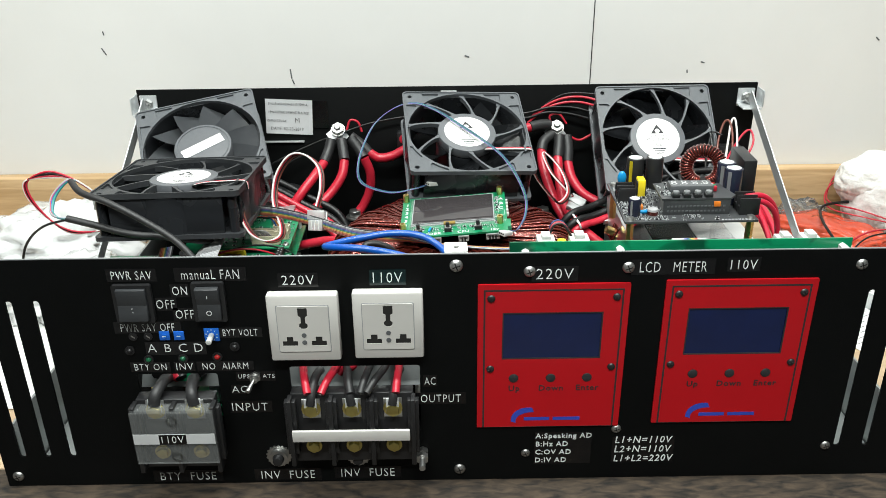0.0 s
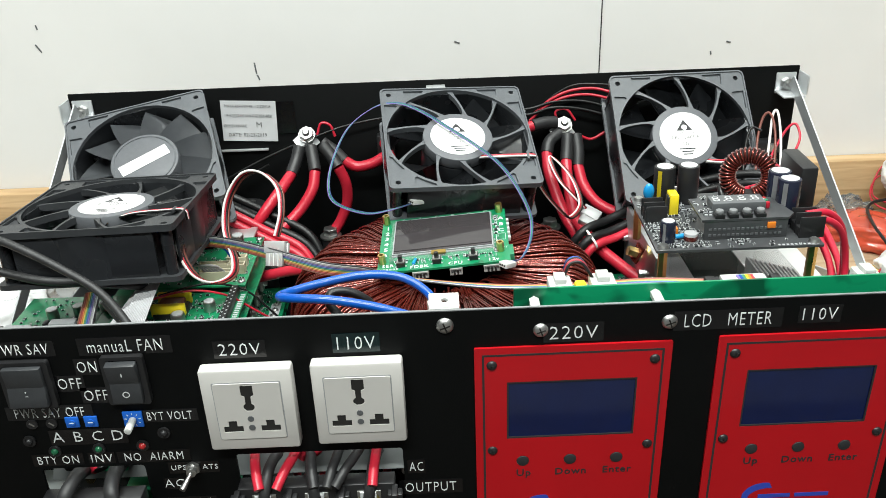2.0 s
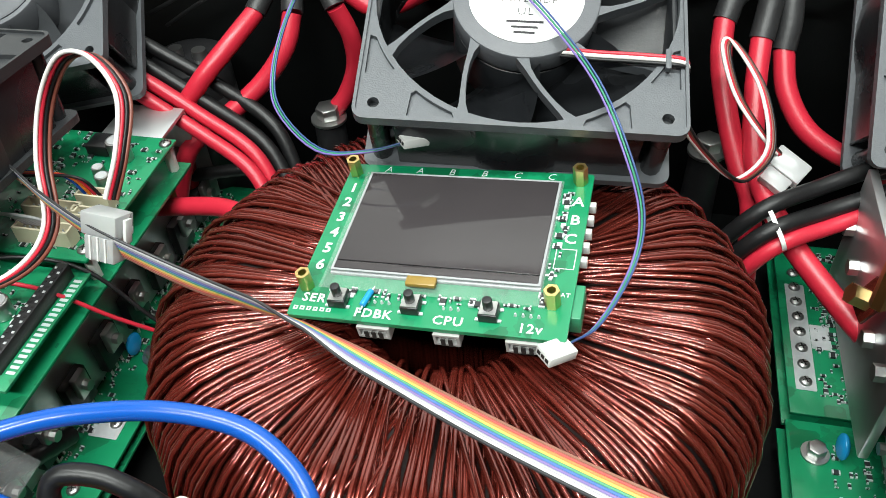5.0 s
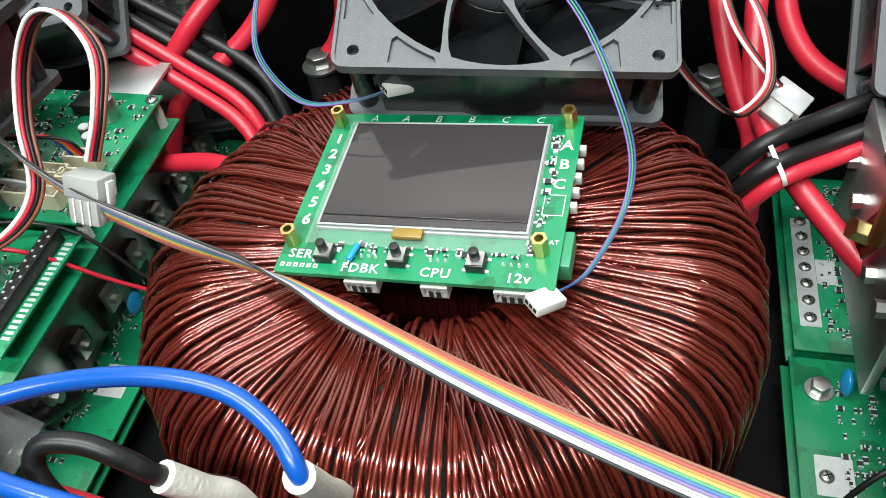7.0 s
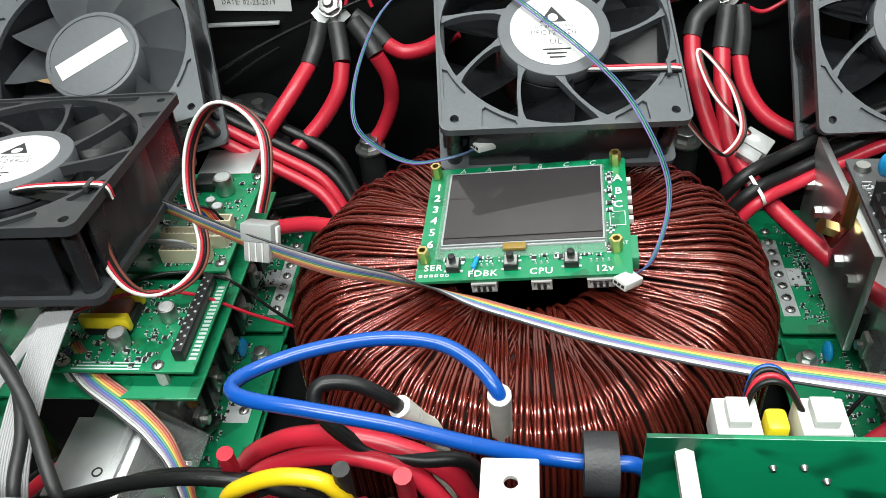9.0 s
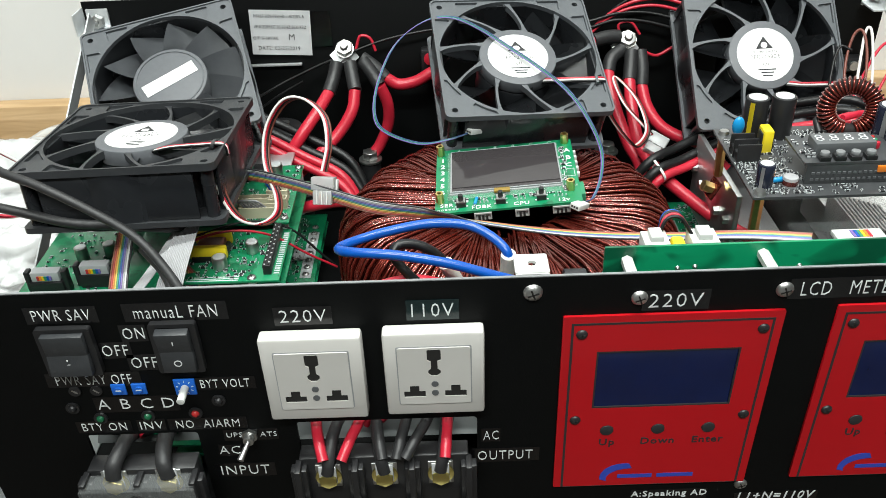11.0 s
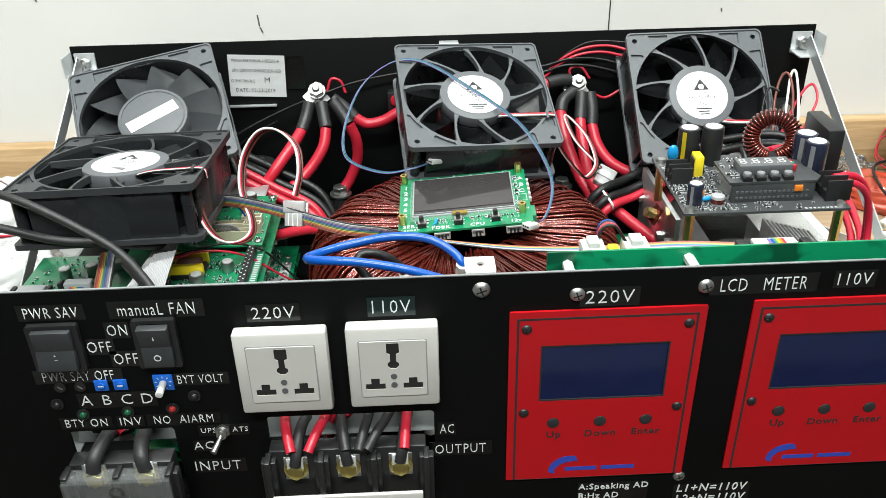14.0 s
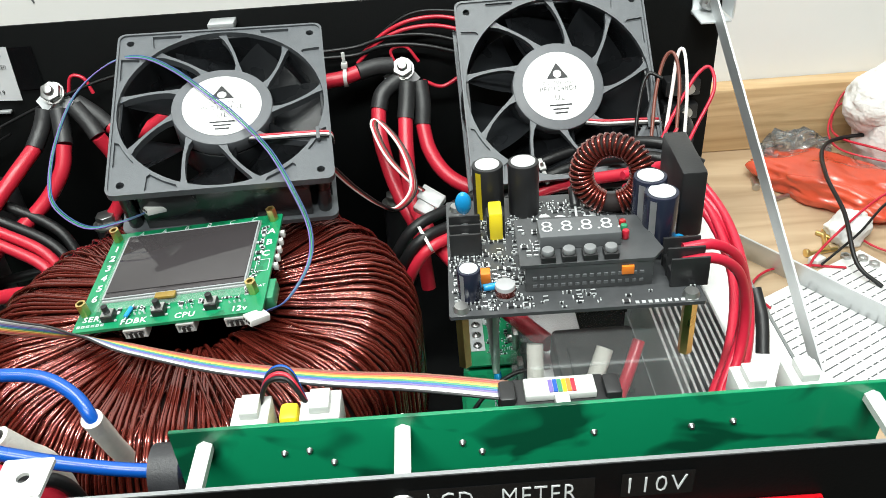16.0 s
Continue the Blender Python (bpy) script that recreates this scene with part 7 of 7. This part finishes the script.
tube("control_cable", [(-0.215, 0.100, 0.146), (-0.200, 0.085, 0.138), (-0.190, 0.065, 0.132), (-0.186, 0.045, 0.126), (-0.184, 0.030, 0.11)], 0.0026, "shrink", "thin black sleeved cable running down to the panel", seg=8, group="control cables")
for i, (m_, dz) in enumerate((("tealwire", 0), ("greenwire", 0.0012), ("bluewire", 0.0024), ("pinkwire", 0.0036), ("greywire", 0.0048))):
    tube("thin_wire", [(-0.3060, 0.1420, 0.1925), (-0.3130, 0.140, 0.1915 + dz * 0.3), (-0.3210 - dz * 0.6, 0.134, 0.182), (-0.3220 - dz * 0.4, 0.126, 0.172), (-0.3160, 0.120, 0.1690), (-0.307, 0.118, 0.169)], 0.0011, m_, "thin %s wire between two control cables" % m_[:-4].replace("pink", "crimson"), group="cable cores", seg=6)
for i, (m_, d) in enumerate((("pinkwire", 0), ("blackwire", 0.002), ("whitewire", 0.005), ("pinkwire", 0.004))):
    tube("thin_wire", [(-0.2950, 0.150, 0.178), (-0.3080, 0.143, 0.1930), (-0.3250, 0.140, 0.2010 - d), (-0.3440 - d * 0.4, 0.140, 0.1930), (-0.3440 - d * 0.5, 0.140, 0.1780), (-0.3330, 0.140, 0.1590), (-0.3180, 0.140, 0.1490 - d * 0.4), (-0.298, 0.142, 0.1470), (-0.285, 0.15, 0.150)], 0.0009, m_,
         "thin %s wire looping beside the fan" % m_[:-4].replace("pink", "crimson"), group="side wires", seg=6)
tube("thin_wire", [(-0.3080, 0.118, 0.168), (-0.3300, 0.126, 0.160), (-0.3480, 0.134, 0.147), (-0.3600, 0.138, 0.130), (-0.366, 0.140, 0.105), (-0.366, 0.14, 0.06)], 0.0011, "blackwire", "thin black wire hanging outside the case", group="side wires", seg=6)
wp = thing("plug", (-0.2935, 0.150, 0.170), "small white wire plug beside the fan", "plug", "plugs")
part("housing", box(bmesh.new(), -0.0045, 0.0045, -0.003, 0.003, -0.006, 0.008, 0.0006), "nylon", wp)
GREY = ("greywire",) * 14
ribbon("ribbon_cable", [((-0.1930, 0.1500, 0.1480), 20), ((-0.1950, 0.1280, 0.1440), 15), ((-0.1980, 0.1020, 0.1350), 10), ((-0.2000, 0.0780, 0.1240), 5), ((-0.2010, 0.0550, 0.1080), 0), ((-0.2010, 0.0350, 0.080), 0)], "grey flat ribbon cable running down behind the panel", GREY)
ribbon("ribbon_cable", [((-0.2000, 0.1400, 0.1420), 30), ((-0.2080, 0.1150, 0.1340), 25), ((-0.2220, 0.0900, 0.1220), 20), ((-0.2380, 0.0700, 0.1120), 10), ((-0.2500, 0.0500, 0.1000), 0)], "grey flat ribbon cable fanning out to the side", ("greywire",) * 10)
ribbon("ribbon_cable", [((-0.2060, 0.1260, 0.1120), -170), ((-0.1920, 0.1130, 0.1060), -170), ((-0.1760, 0.1050, 0.0980), -175), ((-0.1610, 0.0960, 0.0900), -195), ((-0.1500, 0.0850, 0.080), -230), ((-0.1420, 0.0700, 0.060), -250)], "narrow rainbow ribbon cable beside the heatsink")
ribbon("ribbon_cable", [((-0.2420, 0.1450, 0.1300), 10), ((-0.2400, 0.1180, 0.1200), 5), ((-0.2380, 0.0950, 0.1080), 0), ((-0.2370, 0.0700, 0.0900), 0)], "rainbow ribbon cable hanging from a grey header")
lbd = thing("side_board", (0, 0, 0), "green interface board with two grey ribbon headers", "circuit board")
part("board", box(bmesh.new(), -0.3150, -0.2180, 0.0900, 0.2000, 0.0950, 0.0966, 0.0003), "pcb", lbd)
for x in (-0.308, -0.255):
    for y in (0.098, 0.192):
        part("post", cyl(bmesh.new(), (x, y, 0.003), (x, y, 0.0949), 0.0030, seg=6), "brass", lbd)
for x, y in ((-0.2930, 0.1300), (-0.2640, 0.1360)):
    h_ = part("ribbon_header", box(bmesh.new(), x - 0.0105, x + 0.0105, y - 0.0045, y + 0.0045, 0.0967, 0.1060, 0.0006), "bpl", lbd)
    part("plug", box(bmesh.new(), x - 0.0090, x + 0.0090, y - 0.0035, y + 0.0035, 0.1060, 0.1130, 0.0006), "grey", h_, "grey plug")
    for s in (-1, 1):
        part("latch", box(bmesh.new(), x + s * 0.0118 - 0.0016, x + s * 0.0118 + 0.0016, y - 0.003, y + 0.003, 0.0967, 0.1130, 0.0008), "bpl", h_)
    for i, c in enumerate(("redwire", "orangewire", "yellowwire", "greenwire", "bluewire", "purplewire")):
        part("strand_end", box(bmesh.new(), x - 0.0050 + 0.0016 * i, x - 0.0036 + 0.0016 * i, y - 0.0042, y - 0.0036, 0.1075, 0.1105), c, h_)
small_parts(lbd, -0.312, -0.222, 0.094, 0.196, 0.0967, 120, 31)
for k in range(3):
    ecap(lbd, -0.2850 + 0.018 * k, 0.1650 + 0.004 * k, 0.0967, 0.0042, 0.0100, "steel")
ap = thing("aluminium_plate", (0, 0, 0), "plain aluminium plate beside the heatsink bar", "plate")
part("plate", box(bmesh.new(), -0.2010, -0.1720, 0.0640, 0.1050, 0.0865, 0.0885, 0.0005), "alu", ap)
part("hole_rim", sheet(bmesh.new(), [circle(-0.1800, 0.0760, 0.0024, 16), circle(-0.1800, 0.0760, 0.0017, 16)], 0.0886, 0.0889), "shrink", ap)
ps = box(bmesh.new(), 0.0, 0.0300, 0.050, 0.112, -0.0004, 0.0004, 0.0002, m=pose(-0.1690, 0, 0.0872, 0, 42, 0))
box(ps, -0.1705, -0.1690, 0.050, 0.112, 0.0862, 0.0975, 0.0004)
single("insulator_sheet", ps, "hazy", "hazy clear insulating sheet over the clamped transistors", "sheet")


# ---- bubble wrap, cloth, film bag and small clutter on the bench ----
def crumpled(name, size, seed, material, label, category, place, turn=0, rough=0.35, freq=7.0, sub=4, bubbles=0.0):
    """A crumpled heap: a soft lump pushed about by noise."""
    bm = bmesh.new()
    bmesh.ops.create_icosphere(bm, subdivisions=sub, radius=1.0)
    off = Vector((seed * 3.1, seed * 1.7, seed * 0.9))
    for v in bm.verts:
        n = v.co.normalized()
        k = 1 + rough * noise.fractal(n * freq * 0.35 + off, 1.0, 2.0, 4) + rough * 0.35 * abs(noise.noise(n * freq + off))
        if bubbles:
            k += bubbles * max(0, math.sin(n.x * 46) * math.sin(n.y * 46) * math.sin(n.z * 40 + 1))
        p = n * k
        v.co = Vector((p.x * size[0], p.y * size[1], max(p.z, -0.55) * size[2]))
    low = min(v.co.z for v in bm.verts)
    for v in bm.verts:
        v.co.z -= low
    return single(name, bm, material, label, category, m=Matrix.Translation(place) @ pose(0, 0, 0, 0, 0, turn))


crumpled("bubble_wrap", (0.095, 0.075, 0.042), 3, "bubble", "crumpled heap of white bubble wrap on the workbench", "bubble wrap", (-0.455, 0.400, 0.0), 20, 0.35, 6, 5, 0.03)
crumpled("bubble_wrap", (0.055, 0.050, 0.030), 8, "bubble", "small crumpled piece of white bubble wrap", "bubble wrap", (-0.410, 0.290, 0.0), 60, 0.35, 6, 5, 0.03)
crumpled("film_bag", (0.066, 0.033, 0.019), 5, "redbag", "crumpled translucent red plastic film bag on the workbench", "bag", (0.464, 0.424, 0.0), -47, 0.22, 5.0, 5)
crumpled("film_bag", (0.030, 0.020, 0.020), 6, "film", "small clear plastic bag with parts", "bag", (0.452, 0.478, 0.0), 10, 0.4, 8, 4)
single("foam_sheet", box(bmesh.new(), -0.150, 0.145, -0.135, 0.140, 0.0, 0.0012, 0.0004), "foam", "thin white foam sheet lying on the workbench", "packing foam", m=Matrix.Translation((-0.490, 0.225, 0.0004)) @ pose(0, 0, 0, 0, 0, 4))
crumpled("paper_scrap", (0.020, 0.014, 0.014), 11, "white", "crumpled scrap of printed white paper", "paper", (0.449, 0.362, 0.0), 40, 0.3, 5, 4)
crumpled("paper_scrap", (0.014, 0.012, 0.012), 12, "white", "small crumpled scrap of white paper", "paper", (0.425, 0.452, 0.0), 0, 0.3, 5, 4)


def rag():
    """A knitted cotton glove lying in a heap, its cuff folded over."""
    t = thing("work_glove", (0.525, 0.455, 0.0), "off-white knitted cotton work glove heaped by the wall", "glove")
    for k, (c, sz, seed) in enumerate((((0.014, 0.004, 0.0), (0.046, 0.042, 0.058), 21), ((0.002, 0.010, 0.040), (0.047, 0.036, 0.036), 22), ((0.040, -0.055, 0.0), (0.040, 0.046, 0.030), 23))):
        bm = bmesh.new()
        bmesh.ops.create_icosphere(bm, subdivisions=6, radius=1.0)
        for v in bm.verts:
            n = v.co.normalized()
            r = 1 + 0.13 * noise.fractal(n * 1.2 + Vector((seed, 0, 0)), 1.0, 2.0, 4) + 0.004 * math.sin(n.z * 75 + 4 * n.x) + 0.004 * math.sin(n.x * 90) * math.sin(n.y * 90)
            p = n * r
            v.co = Vector((c[0] + p.x * sz[0], c[1] + p.y * sz[1], c[2] + (max(p.z, -0.6) + 0.6) * sz[2]))
        part(("palm", "cuff", "finger")[k], bm, "cloth", t)
    return t


rag()
pp = thing("printed_sheet", Matrix.Translation((0.4100, 0.2580, 0.0012)) @ pose(0, 0, 0, 0, 0, 28), "white printed paper sheet lying on the workbench", "paper")
part("sheet", box(bmesh.new(), -0.062, 0.075, -0.075, 0.055, -0.0008, 0.0, 0.0002), "white", pp)
r_ = random.Random(9)
for k in range(18):
    x = -0.055
    while x < 0.060:
        w = r_.uniform(0.004, 0.013)
        part("print_bar", box(bmesh.new(), x, min(x + w, 0.068), 0.045 - 0.0064 * k, 0.0460 - 0.0064 * k, 0.00005, 0.00012), "greyd", pp)
        x += w + 0.0018
st = thing("metal_strip", (0, 0, 0), "loose flat zinc strip standing on edge beside the case", "strip")
A_, B_ = Vector((0.352, 0.360, 0.0)), Vector((0.452, 0.222, 0.0))
d_ = (B_ - A_)
part("strip", box(bmesh.new(), 0, d_.length, -0.0008, 0.0008, 0.0, 0.024, 0.0003, m=Matrix.Translation(A_) @ pose(0, 0, 0, 18, 0, math.degrees(math.atan2(d_.y, d_.x)))), "zinc", st)
for x, y, a, l, m_ in ((0.414, 0.419, 20, 0.020, "steel"), (0.425, 0.345, 70, 0.026, "brass"), (0.440, 0.352, 130, 0.020, "brass"), (0.410, 0.340, 10, 0.024, "brass"), (0.405, 0.440, 80, 0.015, "steel"), (0.437, 0.492, 30, 0.016, "steel")):
    s_ = thing("screw", Matrix.Translation((x, y, 0.0032)) @ pose(0, 0, 0, 0, 0, a), ("brass" if m_ == "brass" else "steel") + " machine screw lying on the workbench", "screw", "loose screws")
    part("shank", cyl(bmesh.new(), (0, 0, -0.0012), (l, 0, -0.0012), 0.0019, seg=10), m_, s_)
    part("head", cyl(bmesh.new(), (-0.003, 0, 0), (0, 0, 0), 0.0032, seg=12, bevel=0.0004), m_, s_)
for x, y in ((0.436, 0.334), (0.447, 0.330), (0.452, 0.322)):
    b = sheet(bmesh.new(), [circle(0, 0, 0.0042, 6), circle(0, 0, 0.0022, 12)], 0, 0.003)
    single("hex_nut", b, "steel", "small steel hex nut on the workbench", "nut", "loose nuts", m=Matrix.Translation((x, y, 0.0)))
for x, y, a in ((0.412, 0.330, 30), (0.470, 0.478, 60), (0.480, 0.470, 10)):
    c_ = thing("plug", Matrix.Translation((x, y, 0.003)) @ pose(0, 0, 0, 0, 0, a), "small white wire plug lying on the workbench", "plug", "plugs")
    part("housing", box(bmesh.new(), -0.005, 0.005, -0.004, 0.004, -0.003, 0.003, 0.0005), "nylon", c_)
for pts, m_, r in (([(0.520, 0.500, 0.06), (0.500, 0.505, 0.055), (0.485, 0.490, 0.035), (0.478, 0.460, 0.034), (0.500, 0.430, 0.036), (0.53, 0.41, 0.03)], "redwire", 0.0010),
                   ([(0.510, 0.495, 0.05), (0.492, 0.497, 0.045), (0.476, 0.476, 0.034), (0.470, 0.440, 0.034), (0.495, 0.415, 0.034), (0.53, 0.40, 0.03)], "redwire", 0.0009),
                   ([(0.530, 0.450, 0.04), (0.480, 0.455, 0.036), (0.456, 0.440, 0.035), (0.440, 0.395, 0.036), (0.436, 0.350, 0.030), (0.432, 0.312, 0.012), (0.445, 0.295, 0.002)], "blackwire", 0.0017),
                   ([(0.520, 0.380, 0.034), (0.480, 0.372, 0.032), (0.440, 0.350, 0.020), (0.408, 0.328, 0.006), (0.400, 0.312, 0.0012)], "redwire", 0.0010),
                   ([(0.525, 0.372, 0.034), (0.480, 0.365, 0.030), (0.445, 0.340, 0.018), (0.412, 0.322, 0.005)], "blackwire", 0.0010),
                   ([(0.358, 0.278, 0.004), (0.352, 0.300, 0.004), (0.370, 0.320, 0.004), (0.400, 0.325, 0.003), (0.43, 0.32, 0.002)], "redwire", 0.0010),
                   ([(0.470, 0.330, 0.004), (0.458, 0.345, 0.004), (0.455, 0.365, 0.004), (0.470, 0.385, 0.006)], "redwire", 0.0009)):
    tube("bench_wire", pts, r, m_, ("red" if m_ == "redwire" else "black") + " loose wire straggling over the workbench", group="bench wires", seg=6)

# scuffs on the wall
wn = bpy.data.objects["wall_north"]
for x, z, a, l in ((-0.418, 0.218, 60, 0.010), (-0.192, 0.188, 85, 0.012), (-0.190, 0.178, 70, 0.006), (0.026, 0.207, 20, 0.006), (0.318, 0.196, 15, 0.005), (0.530, 0.222, 40, 0.006), (-0.415, 0.240, 80, 0.005), (0.300, 0.185, 80, 0.004)):
    b = box(bmesh.new(), -l / 2, l / 2, -0.0006, -0.0001, -0.0008, 0.0008, 0.0002, m=pose(0, 0, 0, 0, a, 0))
    ob = part("scuff", b, "greyd", wn)
    ob.location = (x, WALL_Y, z)

# reservoir capacitor and bracket in the rear left corner
rc = thing("reservoir_capacitor", (-0.178, 0.338, 0.003), "large black capacitor with a silver print band", "capacitor")
part("can", cyl(bmesh.new(), (0, 0, 0), (0, 0, 0.105), 0.0215, seg=36, bevel=0.002), "bpl", rc)
part("print_band", cyl(bmesh.new(), (0, 0, 0.070), (0, 0, 0.086), 0.0217, seg=36, cap=False), "greyd", rc, "grey printed band")
for sx in (-1, 1):
    part("terminal_screw", cyl(bmesh.new(), (sx * 0.007, 0, 0.105), (sx * 0.007, 0, 0.110), 0.004, seg=12), "steel", rc)
br = thing("bracket", (0, 0, 0), "folded aluminium bracket behind the control board", "bracket")
part("top", box(bmesh.new(), -0.1880, -0.1560, 0.2610, 0.2870, 0.1085, 0.1105, 0.0006), "alu", br)
part("upright", box(bmesh.new(), -0.1880, -0.1560, 0.2850, 0.2870, 0.0870, 0.1084, 0.0005), "alu", br)
